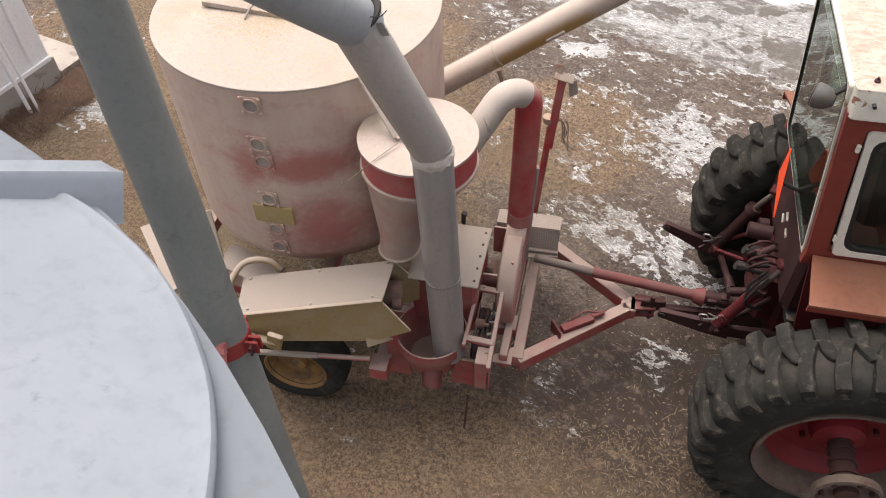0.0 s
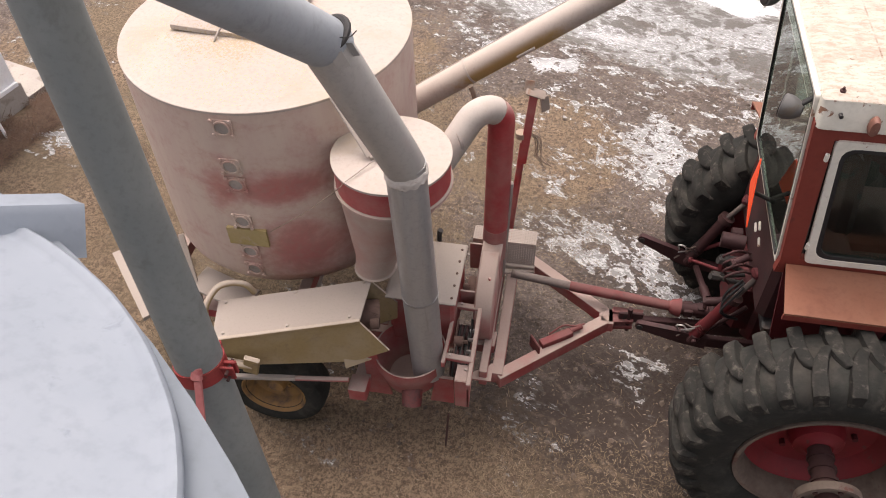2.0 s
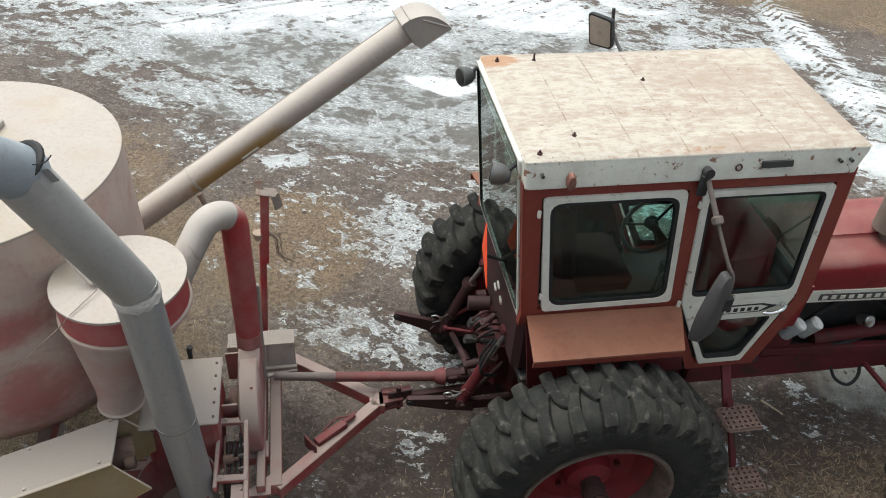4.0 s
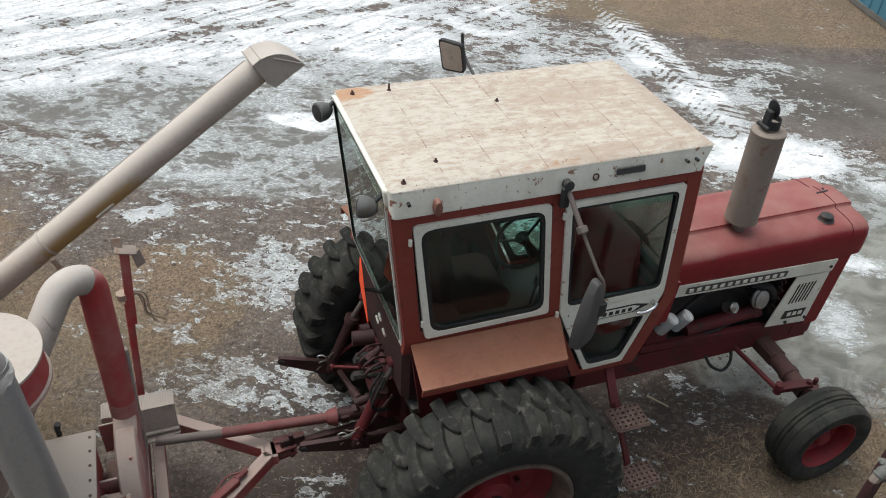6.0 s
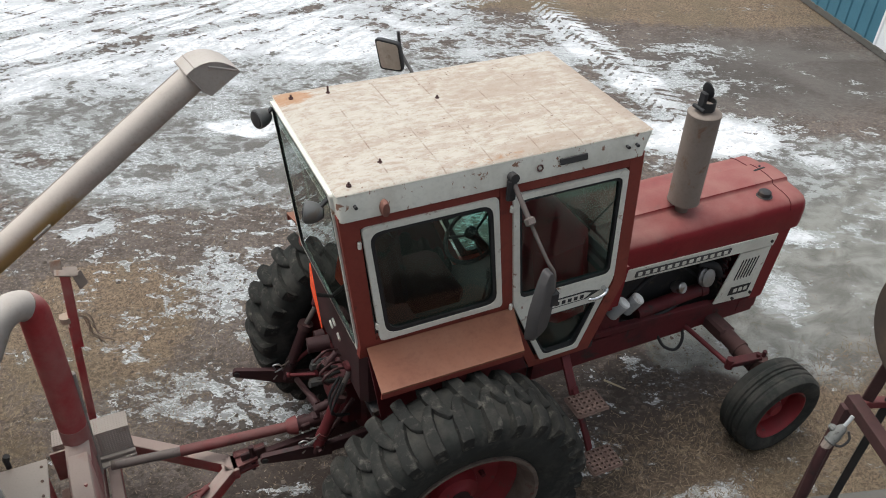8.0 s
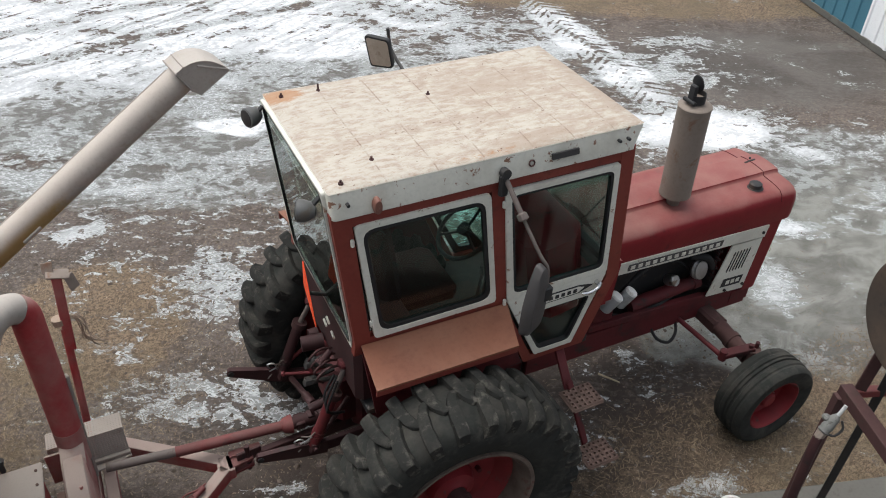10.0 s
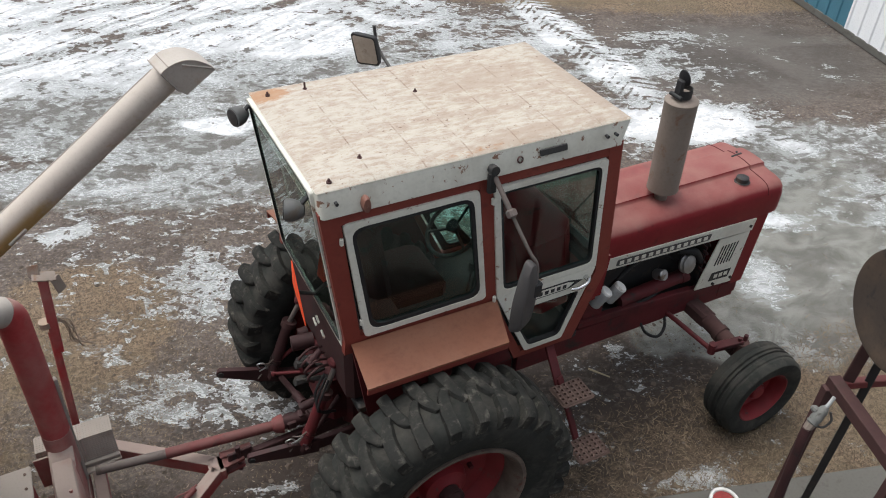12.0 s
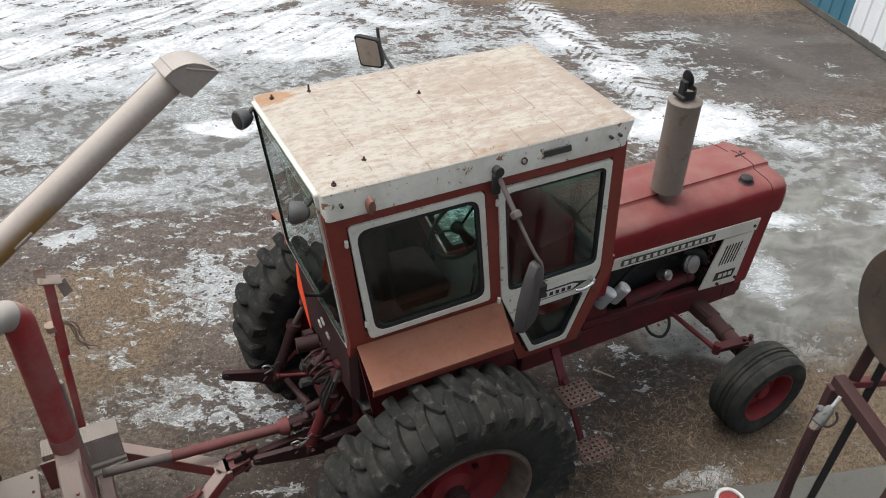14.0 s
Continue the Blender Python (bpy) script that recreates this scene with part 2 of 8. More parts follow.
def grain_spill(m, centre, reach):
    """Kernels and meal scattered over a sheet, thinning out from one point."""
    nt = m.node_tree
    p = nt.nodes["Principled BSDF"]
    old = p.inputs["Base Color"].links[0].from_socket
    g = nt.nodes.new("ShaderNodeNewGeometry")
    d = nt.nodes.new("ShaderNodeVectorMath")
    d.operation = "DISTANCE"
    nt.links.new(g.outputs["Position"], d.inputs[0])
    d.inputs[1].default_value = centre
    near = calc(nt, "SUBTRACT", 1.0, ramp(nt, d.outputs["Value"], 0.15 * reach, reach))
    f = calc(nt, "ADD", calc(nt, "MULTIPLY", near, 0.22), calc(nt, "MULTIPLY", calc(nt, "ADD", grain(nt, 58.0, 3.0, 0.7), calc(nt, "MULTIPLY", grain(nt, 5.0, 4.0), 0.5)), 0.7))
    f = calc(nt, "MULTIPLY", ramp(nt, f, 0.68, 0.76), calc(nt, "MULTIPLY", ramp(nt, near, 0.0, 0.3), 0.6))
    nt.links.new(mixc(nt, f, old, (0.36, 0.275, 0.16)), p.inputs["Base Color"])


grain_spill(M_TANKTOP, (-3.4, 0.15, 2.42), 0.75)
M_CHUTE = surface("dusty_yellow_steel", (0.27, 0.195, 0.09), (0.30, 0.225, 0.125), (0.20, 0.145, 0.08), 0.6, dust=(0.41, 0.35, 0.29), dust_amount=0.95, dust_side=0.05)
M_GREYDUST = surface("dusty_grey_steel", (0.29, 0.26, 0.235), (0.36, 0.325, 0.295), (0.22, 0.17, 0.14), 0.75, dust=(0.335, 0.295, 0.262), dust_amount=0.9, dust_side=0.1)
M_SPOUT = surface("dusty_buff_tube", (0.35, 0.315, 0.28), (0.40, 0.365, 0.325), (0.31, 0.24, 0.17), 0.65, stain_lo=0.55, stain_hi=0.74, dust=(0.46, 0.42, 0.38), dust_amount=0.6, dust_side=0.05)
M_AUGER = surface("dusty_auger_tube", (0.40, 0.352, 0.303), (0.44, 0.395, 0.345), (0.33, 0.265, 0.19), 0.65, stain_lo=0.55, stain_hi=0.74, dust=(0.50, 0.448, 0.40), dust_amount=0.6, dust_side=0.05)


def paint_patch(m, colour, centre, reach):
    """Old paint that shows through on the underside, round one point."""
    nt = m.node_tree
    p = nt.nodes["Principled BSDF"]
    old = p.inputs["Base Color"].links[0].from_socket
    g = nt.nodes.new("ShaderNodeNewGeometry")
    d = nt.nodes.new("ShaderNodeVectorMath")
    d.operation = "DISTANCE"
    nt.links.new(g.outputs["Position"], d.inputs[0])
    d.inputs[1].default_value = centre
    near = calc(nt, "SUBTRACT", 1.0, ramp(nt, d.outputs["Value"], 0.2 * reach, reach))
    f = calc(nt, "ADD", calc(nt, "MULTIPLY", near, 0.5), calc(nt, "MULTIPLY", grain(nt, 6.0, 6.0, 0.65), 0.7))
    f = calc(nt, "MULTIPLY", ramp(nt, f, 0.55, 0.80), calc(nt, "SUBTRACT", 1.0, upness(nt, -0.1, 0.45)))
    nt.links.new(mixc(nt, calc(nt, "MULTIPLY", f, 0.85), old, colour), p.inputs["Base Color"])


paint_patch(M_AUGER, (0.34, 0.215, 0.055), (-1.95, 1.13, 1.60), 0.75)
M_GALV = surface("galvanised_sheet", (0.205, 0.240, 0.278), (0.230, 0.265, 0.302), (0.160, 0.188, 0.222), 0.6, 0.0, big=3, stain_scale=26, stain_lo=0.60, stain_hi=0.74, bump=0.15, spec=0.3)
# darker copy of M_GALV: the steeper roof's shading is put into its colour
M_BINROOF = surface("shaded_galvanised_roof", (0.150, 0.178, 0.205), (0.170, 0.200, 0.228), (0.120, 0.142, 0.165), 0.6, 0.0, big=3, stain_scale=26, stain_lo=0.60, stain_hi=0.74, bump=0.15, spec=0.3)
M_DUCT = surface("dull_galvanised_duct", (0.40, 0.395, 0.375), (0.46, 0.45, 0.43), (0.36, 0.335, 0.31), 0.30, 0.35, big=3, bump=0.05, stretch=(1, 1, 0.35))
M_TUBE = surface("weathered_zinc_tube", (0.205, 0.225, 0.22), (0.24, 0.258, 0.25), (0.175, 0.188, 0.18), 0.5, 0.15, big=3, bump=0.25)
M_LOWDUCT = surface("streaked_galvanised_duct", (0.335, 0.338, 0.335), (0.39, 0.39, 0.385), (0.28, 0.275, 0.265), 0.26, 0.45, big=5, bump=0.04, stretch=(1.5, 1.5, 0.15))
M_ZINC = surface("blue_grey_zinc_pipe", (0.31, 0.345, 0.37), (0.36, 0.395, 0.42), (0.25, 0.28, 0.295), 0.42, 0.0, big=4, bump=0.1)
M_GREASE = surface("greasy_maroon_iron", (0.034, 0.011, 0.012), (0.052, 0.019, 0.019), (0.022, 0.015, 0.014), 0.6, bump=0.5)
M_SHAFT = surface("worn_red_shaft_guard", (0.15, 0.022, 0.024), (0.13, 0.045, 0.042), (0.06, 0.025, 0.025), 0.55, big=4, dust=(0.17, 0.105, 0.095), dust_amount=0.35, dust_side=-0.08, patchy=1.5)
M_BRIGHTRED = surface("bracket_red_paint", (0.26, 0.025, 0.025), (0.24, 0.04, 0.035), (0.14, 0.03, 0.025), 0.5)
M_RUST = surface("rusty_red_angle_iron", (0.055, 0.024, 0.023), (0.075, 0.036, 0.032), (0.042, 0.024, 0.019), 0.7, bump=0.5)
M_STEPIRON = surface("dusty_brown_tread", (0.115, 0.073, 0.060), (0.15, 0.10, 0.082), (0.07, 0.042, 0.036), 0.8, bump=0.5)
M_BARREL = surface("rusty_fuel_barrel", (0.050, 0.038, 0.030), (0.078, 0.054, 0.038), (0.030, 0.026, 0.023), 0.75, bump=0.6, stain_scale=12)
M_YELLOW = surface("yellow_wheel_paint", (0.27, 0.155, 0.055), (0.215, 0.125, 0.058), (0.115, 0.075, 0.05), 0.7, stain_lo=0.48)
M_BLUEWALL = surface("blue_steel_siding", (0.058, 0.165, 0.225), (0.066, 0.185, 0.25), None, 0.45)
M_WHITEWALL = surface("white_steel_siding", (0.84, 0.85, 0.86), (0.79, 0.81, 0.83), None, 0.45)
M_CONCRETE = surface("concrete", (0.115, 0.109, 0.098), (0.138, 0.131, 0.118), (0.085, 0.078, 0.069), 0.9, big=1.5, bump=0.5)
M_FOOTING = surface("pale_concrete_footing", (0.36, 0.33, 0.30), (0.42, 0.39, 0.35), (0.26, 0.23, 0.20), 0.9, big=1.5, bump=0.5)
M_BELT = surface("worn_drive_belt", (0.03, 0.03, 0.03), (0.05, 0.05, 0.045), None, 0.8)
M_OLIVE = surface("olive_yellow_plate", (0.33, 0.26, 0.105), (0.37, 0.29, 0.15), (0.40, 0.31, 0.22), 0.8)
M_ARM = surface("weathered_brown_steel", (0.13, 0.105, 0.095), (0.17, 0.14, 0.125), (0.08, 0.06, 0.05), 0.6)
M_LENSRED = surface("faded_red_lens", (0.17, 0.07, 0.05), (0.20, 0.10, 0.075), (0.12, 0.05, 0.04), 0.5)
M_PINK = surface("faded_pink_paint", (0.40, 0.13, 0.125), (0.43, 0.17, 0.16), (0.30, 0.08, 0.08), 0.6)
M_CAN = surface("grey_filter_can", (0.34, 0.35, 0.35), (0.40, 0.41, 0.41), (0.24, 0.23, 0.22), 0.45)
M_TAPE = surface("dusty_torn_tape", (0.50, 0.47, 0.43), (0.58, 0.55, 0.51), (0.36, 0.32, 0.28), 0.6, big=12, bump=1.0, stain_scale=20)
M_TWINE = surface("old_twine", (0.28, 0.22, 0.17), (0.34, 0.27, 0.21), (0.09, 0.06, 0.05), 0.9, bump=0.5)
M_MIRROR, _nt, _p = base("mirror_silver")
_p.inputs["Base Color"].default_value = (0.8, 0.8, 0.8, 1)
_p.inputs["Metallic"].default_value = 1.0
_p.inputs["Roughness"].default_value = 0.06
M_GLASS, _nt, _p = base("dusty_window_glass")
_p.inputs["Base Color"].default_value = (0.52, 0.74, 0.69, 1)
_p.inputs["Transmission Weight"].default_value = 1.0
_p.inputs["IOR"].default_value = 1.36
_nt.links.new(calc(_nt, "MULTIPLY", ramp(_nt, grain(_nt, 2.2, 6.0), 0.5, 0.8), 0.03), _p.inputs["Roughness"])


M_TINTED, _nt, _p = base("green_tinted_glass")
_p.inputs["Base Color"].default_value = (0.40, 0.56, 0.50, 1)
_p.inputs["Transmission Weight"].default_value = 1.0
_p.inputs["IOR"].default_value = 1.42
_p.inputs["Roughness"].default_value = 0.02


def dusty_glass():
    """Window glass under a film of dried dust."""
    m, nt, p = base("dust_filmed_glass")
    p.inputs["Base Color"].default_value = (0.62, 0.78, 0.73, 1)
    p.inputs["Transmission Weight"].default_value = 1.0
    p.inputs["IOR"].default_value = 1.36
    p.inputs["Roughness"].default_value = 0.02
    d = nt.nodes.new("ShaderNodeBsdfDiffuse")
    d.inputs["Color"].default_value = (0.36, 0.375, 0.33, 1)
    mix = nt.nodes.new("ShaderNodeMixShader")
    film = calc(nt, "ADD", 0.22, calc(nt, "MULTIPLY", ramp(nt, grain(nt, 3.0, 6.0, 0.65), 0.4, 0.7), 0.22))
    nt.links.new(film, mix.inputs[0])
    nt.links.new(p.outputs[0], mix.inputs[1])
    nt.links.new(d.outputs[0], mix.inputs[2])
    nt.links.new(mix.outputs[0], nt.nodes["Material Output"].inputs[0])
    return m


M_DUSTGLASS = dusty_glass()


# ---- mesh helpers ----
def thing(name, label, category, at=(0, 0, 0), group="", kind=""):
    ob = new(name)
    ob.location = at
    return tagged(ob, label, category, group, kind)


def finish(name, bm, material, smooth=40):
    me = bpy.data.meshes.new(name)
    bmesh.ops.recalc_face_normals(bm, faces=bm.faces)
    bm.to_mesh(me)
    bm.free()
    me.materials.append(material)
    if smooth:
        me.polygons.foreach_set("use_smooth", [True] * len(me.polygons))
        me.set_sharp_from_angle(angle=radians(smooth))
    return me


def part(name, bm, material, parent, label="", smooth=40):
    """Links a bmesh as one mesh under a thing or a part. Its vertices are in world metres."""
    ob = new(name, finish(name, bm, material, smooth))
    chain, at = parent, Vector((0, 0, 0))
    while chain:
        at += chain.location
        chain = chain.parent
    ob.parent = parent
    ob.location = -at if parent.data is None else (0, 0, 0)
    return tagged(ob, label)


def solo(name, bm, material, label, category="", group="", kind="", smooth=40):
    return tagged(new(name, finish(name, bm, material, smooth)), label, category, group, kind)


def faced(bm, loops, closed=True, cap0=True, cap1=True):
    """Skins a list of vertex loops."""
    rows = [[bm.verts.new(v) for v in loop] for loop in loops]
    n = len(rows[0])
    for a, b in zip(rows, rows[1:]):
        for i in range(n if closed else n - 1):
            j = (i + 1) % n
            bm.faces.new((a[i], a[j], b[j], b[i]))
    if closed and cap0:
        bm.faces.new(rows[0])
    if closed and cap1:
        bm.faces.new(rows[-1])
    return rows


def block(bm, centre, size, m=None, bevel=0.006):
    """A box with bevelled edges."""
    hx, hy, hz = (s / 2 for s in size)
    m = (m or Matrix()).to_3x3()
    b = min(bevel, hx * 0.6, hy * 0.6, hz * 0.6)
    c = Vector(centre)
    if b <= 0:
        b = 1e-4
    loops = []
    for z, inset in ((-hz, b), (-hz + b, 0), (hz - b, 0), (hz, b)):
        x, y = hx - inset, hy - inset
        k = b
        pts = [(x - k, -y), (x, -y + k), (x, y - k), (x - k, y), (-x + k, y), (-x, y - k), (-x, -y + k), (-x + k, -y)]
        loops.append([c + m @ Vector((px, py, z)) for px, py in pts])
    faced(bm, loops)


def aim(p, q):
    """The turn that lays local z along p to q."""
    d = Vector(q) - Vector(p)
    return d.to_track_quat("Z", "Y").to_matrix()


def rod(bm, p, q, r, r2=None, seg=14):
    """A closed round bar."""
    p, q = Vector(p), Vector(q)
    m = aim(p, q)
    r2 = r if r2 is None else r2
    faced(bm, [[at + m @ Vector((rad * math.cos(a), rad * math.sin(a), 0)) for a in [2 * math.pi * i / seg for i in range(seg)]]
               for at, rad in ((p, r), (q, r2))])


def bar(bm, p, q, w, h, roll=0.0, bevel=0.004):
    """A rectangular bar from p to q."""
    p, q = Vector(p), Vector(q)
    m = aim(p, q) @ Matrix.Rotation(radians(roll), 3, "Z")
    block(bm, (p + q) / 2, (w, h, (q - p).length), m, bevel)


def smooth_path(pts, steps=8):
    """A Catmull-Rom line through a few points."""
    pts = [Vector(p) for p in pts]
    ext = [2 * pts[0] - pts[1]] + pts + [2 * pts[-1] - pts[-2]]
    out = []
    for i in range(1, len(ext) - 2):
        a, b, c, d = ext[i - 1:i + 3]
        for k in range(steps):
            t = k / steps
            out.append(0.5 * ((2 * b) + (c - a) * t + (2 * a - 5 * b + 4 * c - d) * t * t + (3 * b - a - 3 * c + d) * t ** 3))
    return out + [pts[-1]]


def pipe(bm, pts, r, seg=12, caps=True, wall=0.0):
    """A tube along a line of points; with a wall it is hollow and open at both ends."""
    pts = [Vector(p) for p in pts]
    rs = r if isinstance(r, (list, tuple)) else [r] * len(pts)
    t0 = (pts[1] - pts[0]).normalized()
    side = t0.orthogonal().normalized()
    loops, inner, last = [], [], t0
    for i, p in enumerate(pts):
        t = (pts[min(i + 1, len(pts) - 1)] - pts[max(i - 1, 0)]).normalized()
        side = (last.rotation_difference(t)).to_matrix() @ side
        side = (side - t * side.dot(t)).normalized()
        up = t.cross(side)
        last = t
        ring = [(math.cos(a), math.sin(a)) for a in [2 * math.pi * k / seg for k in range(seg)]]
        loops.append([p + (side * c + up * s) * rs[i] for c, s in ring])
        inner.append([p + (side * c + up * s) * (rs[i] - wall) for c, s in ring])
    if wall:
        faced(bm, loops + inner[::-1] + [loops[0]], cap0=False, cap1=False)
        bmesh.ops.remove_doubles(bm, verts=bm.verts, dist=1e-5)
    else:
        faced(bm, loops, cap0=caps, cap1=caps)


def lathe(bm, profile, m, seg=48):
    """Turns (radius, height) pairs round local z of the pose m. The profile may close on itself."""
    loops = []
    for r, z in profile:
        loops.append([m @ Vector((max(r, 1e-4) * math.cos(a), max(r, 1e-4) * math.sin(a), z)) for a in [2 * math.pi * i / seg for i in range(seg)]])
    faced(bm, loops, cap0=False, cap1=False)
    bmesh.ops.remove_doubles(bm, verts=bm.verts, dist=2e-4)


def rounded(pts, r, n=5):
    """A polygon with rounded corners, n points for each corner."""
    out = []
    for i, p in enumerate(pts):
        p = Vector(p)
        a, b = Vector(pts[i - 1]), Vector(pts[(i + 1) % len(pts)])
        da, db = (a - p).normalized(), (b - p).normalized()
        k = min(r, (a - p).length * 0.45, (b - p).length * 0.45)
        s, e = p + da * k, p + db * k
        for j in range(n):
            t = j / (n - 1)
            out.append((1 - t) ** 2 * s + 2 * t * (1 - t) * p + t * t * e)
    return out


def side(y, inner=None):
    """Lays flat (x, z) points in the upright plane at y."""
    return lambda v, d: Vector((v[0], y + d, v[1]))


def slab(bm, pts, place, d0, d1):
    """A flat plate from an outline; place(v, d) sets a point at depth d."""
    faced(bm, [[place(v, d0) for v in pts], [place(v, d1) for v in pts]])


def frame_ring(bm, outer, inner, place, d0, d1):
    """A flat frame between two outlines with as many points."""
    faced(bm, [[place(v, d0) for v in outer], [place(v, d1) for v in outer], [place(v, d1) for v in inner], [place(v, d0) for v in inner],
               [place(v, d0) for v in outer]], cap0=False, cap1=False)
    bmesh.ops.remove_doubles(bm, verts=bm.verts, dist=1e-5)


def B():
    return bmesh.new()


# ---- ground ----
def ground_material():
    m, nt, p = base("thawing_farmyard_ground")
    g = nt.nodes.new("ShaderNodeNewGeometry")
    s = nt.nodes.new("ShaderNodeSeparateXYZ")
    nt.links.new(g.outputs["Position"], s.inputs[0])
    X, Y = s.outputs[0], s.outputs[1]

    def blob(cx, cy, rx, ry, turn=0.0, soft=0.55):
        """1 inside an ellipse on the ground, falling to 0 at its rim."""
        c, d = math.cos(radians(turn)), math.sin(radians(turn))
        u, v = calc(nt, "SUBTRACT", X, cx), calc(nt, "SUBTRACT", Y, cy)
        a = calc(nt, "DIVIDE", calc(nt, "ADD", calc(nt, "MULTIPLY", u, c), calc(nt, "MULTIPLY", v, d)), rx)
        b = calc(nt, "DIVIDE", calc(nt, "SUBTRACT", calc(nt, "MULTIPLY", v, c), calc(nt, "MULTIPLY", u, d)), ry)
        r = calc(nt, "SQRT", calc(nt, "ADD", calc(nt, "MULTIPLY", a, a), calc(nt, "MULTIPLY", b, b)))
        return calc(nt, "SUBTRACT", 1.0, ramp(nt, r, soft, 1.25))

    def union(*vals):
        out = vals[0]
        for v in vals[1:]:
            out = calc(nt, "MAXIMUM", out, v)
        return out

    def turned_streak():
        """Noise drawn out along the wheel tracks."""
        gg = nt.nodes.new("ShaderNodeNewGeometry")
        mp = nt.nodes.new("ShaderNodeMapping")
        mp.inputs["Rotation"].default_value = (0, 0, radians(-20))
        mp.inputs["Scale"].default_value = (0.8, 1.3, 1)
        nn_ = nt.nodes.new("ShaderNodeTexNoise")
        nn_.inputs["Scale"].default_value = 2.4
        nn_.inputs["Detail"].default_value = 7.0
        nn_.inputs["Roughness"].default_value = 0.62
        nn_.inputs["Distortion"].default_value = 0.9
        nt.links.new(gg.outputs["Position"], mp.inputs[0])
        nt.links.new(mp.outputs[0], nn_.inputs["Vector"])
        return nn_.outputs[0]

    big = grain(nt, 0.6, 4.0, 0.6, None, 0.6)
    mid = grain(nt, 1.9, 7.0, 0.60, (1.1, 0.95, 1), 0.5)
    fine = grain(nt, 15.0, 5.0, 0.65)
    tiny = grain(nt, 110.0, 3.0, 0.7)
    streak = turned_streak()

    def level(v, k):
        return calc(nt, "MULTIPLY", v, k)

    # how much of the ground the snow covers
    cover = union(level(blob(-1.0, 15.5, 8.0, 9.6, 0, 0.80), 0.82), level(blob(1.7, 7.3, 2.0, 1.3, -20, 0.3), 0.86), level(blob(3.6, 8.2, 2.0, 3.2, -10, 0.2), 0.68), level(blob(-1.8, 7.4, 4.0, 1.5, 0, 0.3), 0.74),
                  level(blob(5.35, 2.85, 1.55, 0.80, -22, 0.35), 0.88), level(blob(6.22, 2.05, 0.75, 0.28, -72, 0.3), 0.72), level(blob(4.87, 0.85, 0.50, 0.22, -50, 0.3), 0.66), level(blob(4.4, 3.5, 1.0, 0.7, -40, 0.3), 0.68), level(blob(0.3, 4.3, 1.5, 0.8, 10, 0.1), 0.54), level(blob(-1.35, 4.4, 1.5, 0.55, -22, 0.3), 0.56), level(blob(0.25, 5.1, 0.6, 0.22, -30, 0.6), 0.80),
                  level(blob(-0.70, 2.35, 1.0, 0.9, 40, 0.3), 0.49), level(blob(-0.48, 1.55, 0.55, 0.65, 0, 0.3), 0.47), level(blob(-1.05, 0.98, 1.1, 0.34, -26, 0.5), 0.47), level(blob(0.5, 3.2, 3.0, 2.4, 0, 0.6), 0.36), level(blob(-1.8, 3.52, 0.55, 0.22, 8, 0.4), 0.62),
                  level(blob(1.88, -1.27, 0.40, 0.13, -14, 0.3), 0.64), level(blob(4.0, 0.12, 0.50, 0.36, 60, 0.2), 0.64),
                  level(blob(-6.3, 1.75, 0.4, 0.4, 0, 0.2), 0.52), level(blob(-0.90, -0.22, 0.5, 0.36, 0, 0.2), 0.31), level(blob(-1.0, 5.3, 4.0, 1.4, 0, 0.2), 0.52),
                  level(blob(6.0, 4.6, 1.6, 1.8, 20, 0.2), 0.52), level(blob(4.6, 6.0, 1.8, 1.5, 0, 0.4), 0.60), level(blob(1.6, -0.2, 1.4, 0.8, 0, 0.1), 0.22), level(blob(-1.6, 4.6, 2.2, 1.5, 0, 0.4), 0.39), level(blob(1.8, 4.8, 2.0, 1.8, 0, 0.2), 0.54),
                  level(blob(5.5, 5.4, 0.5, 2.2, -3, 0.7), 0.70), level(blob(6.9, 1.7, 1.4, 0.8, -20, 0.3), 0.38), level(blob(6.3, 0.6, 1.0, 0.6, -20, 0.3), 0.40), level(blob(6.6, 5.3, 1.3, 0.25, -20, 0.4), 0.52), level(blob(0.05, 5.1, 0.55, 0.16, -42, 0.6), 0.85))
    cover = calc(nt, "SUBTRACT", cover, level(union(blob(-1.7, 5.9, 1.7, 0.55, -22, 0.4), blob(-0.1, 4.75, 0.9, 0.25, -40, 0.4), level(blob(-1.05, 6.22, 0.32, 0.17, -35, 0.5), 2.0), level(blob(5.58, 5.5, 0.07, 0.9, 3, 0.5), 1.4)), 0.24))
    # wheel tracks pressed through the snow
    tracks = union(blob(-1.0, 9.2, 6.0, 0.16, 12, 0.6), blob(-0.6, 8.1, 6.0, 0.15, 9, 0.6), blob(-0.4, 8.7, 3.0, 0.05, 27, 0.6), blob(0.5, 8.9, 3.0, 0.05, 29, 0.6), blob(-1.6, 7.7, 2.0, 0.05, 22, 0.6))
    cover = calc(nt, "SUBTRACT", cover, level(tracks, 0.22))
    def drawn(scale, detail, rough, along, across, warp, turn=26):
        """Noise drawn out along the way the thaw runs over the yard."""
        gg = nt.nodes.new("ShaderNodeNewGeometry")
        mp = nt.nodes.new("ShaderNodeMapping")
        mp.inputs["Rotation"].default_value = (0, 0, radians(turn))
        mp2 = nt.nodes.new("ShaderNodeMapping")
        mp2.inputs["Scale"].default_value = (along, across, 1)
        tex = nt.nodes.new("ShaderNodeTexNoise")
        tex.inputs["Scale"].default_value = scale
        tex.inputs["Detail"].default_value = detail
        tex.inputs["Roughness"].default_value = rough
        tex.inputs["Distortion"].default_value = warp
        nt.links.new(gg.outputs["Position"], mp.inputs[0])
        nt.links.new(mp.outputs[0], mp2.inputs[0])
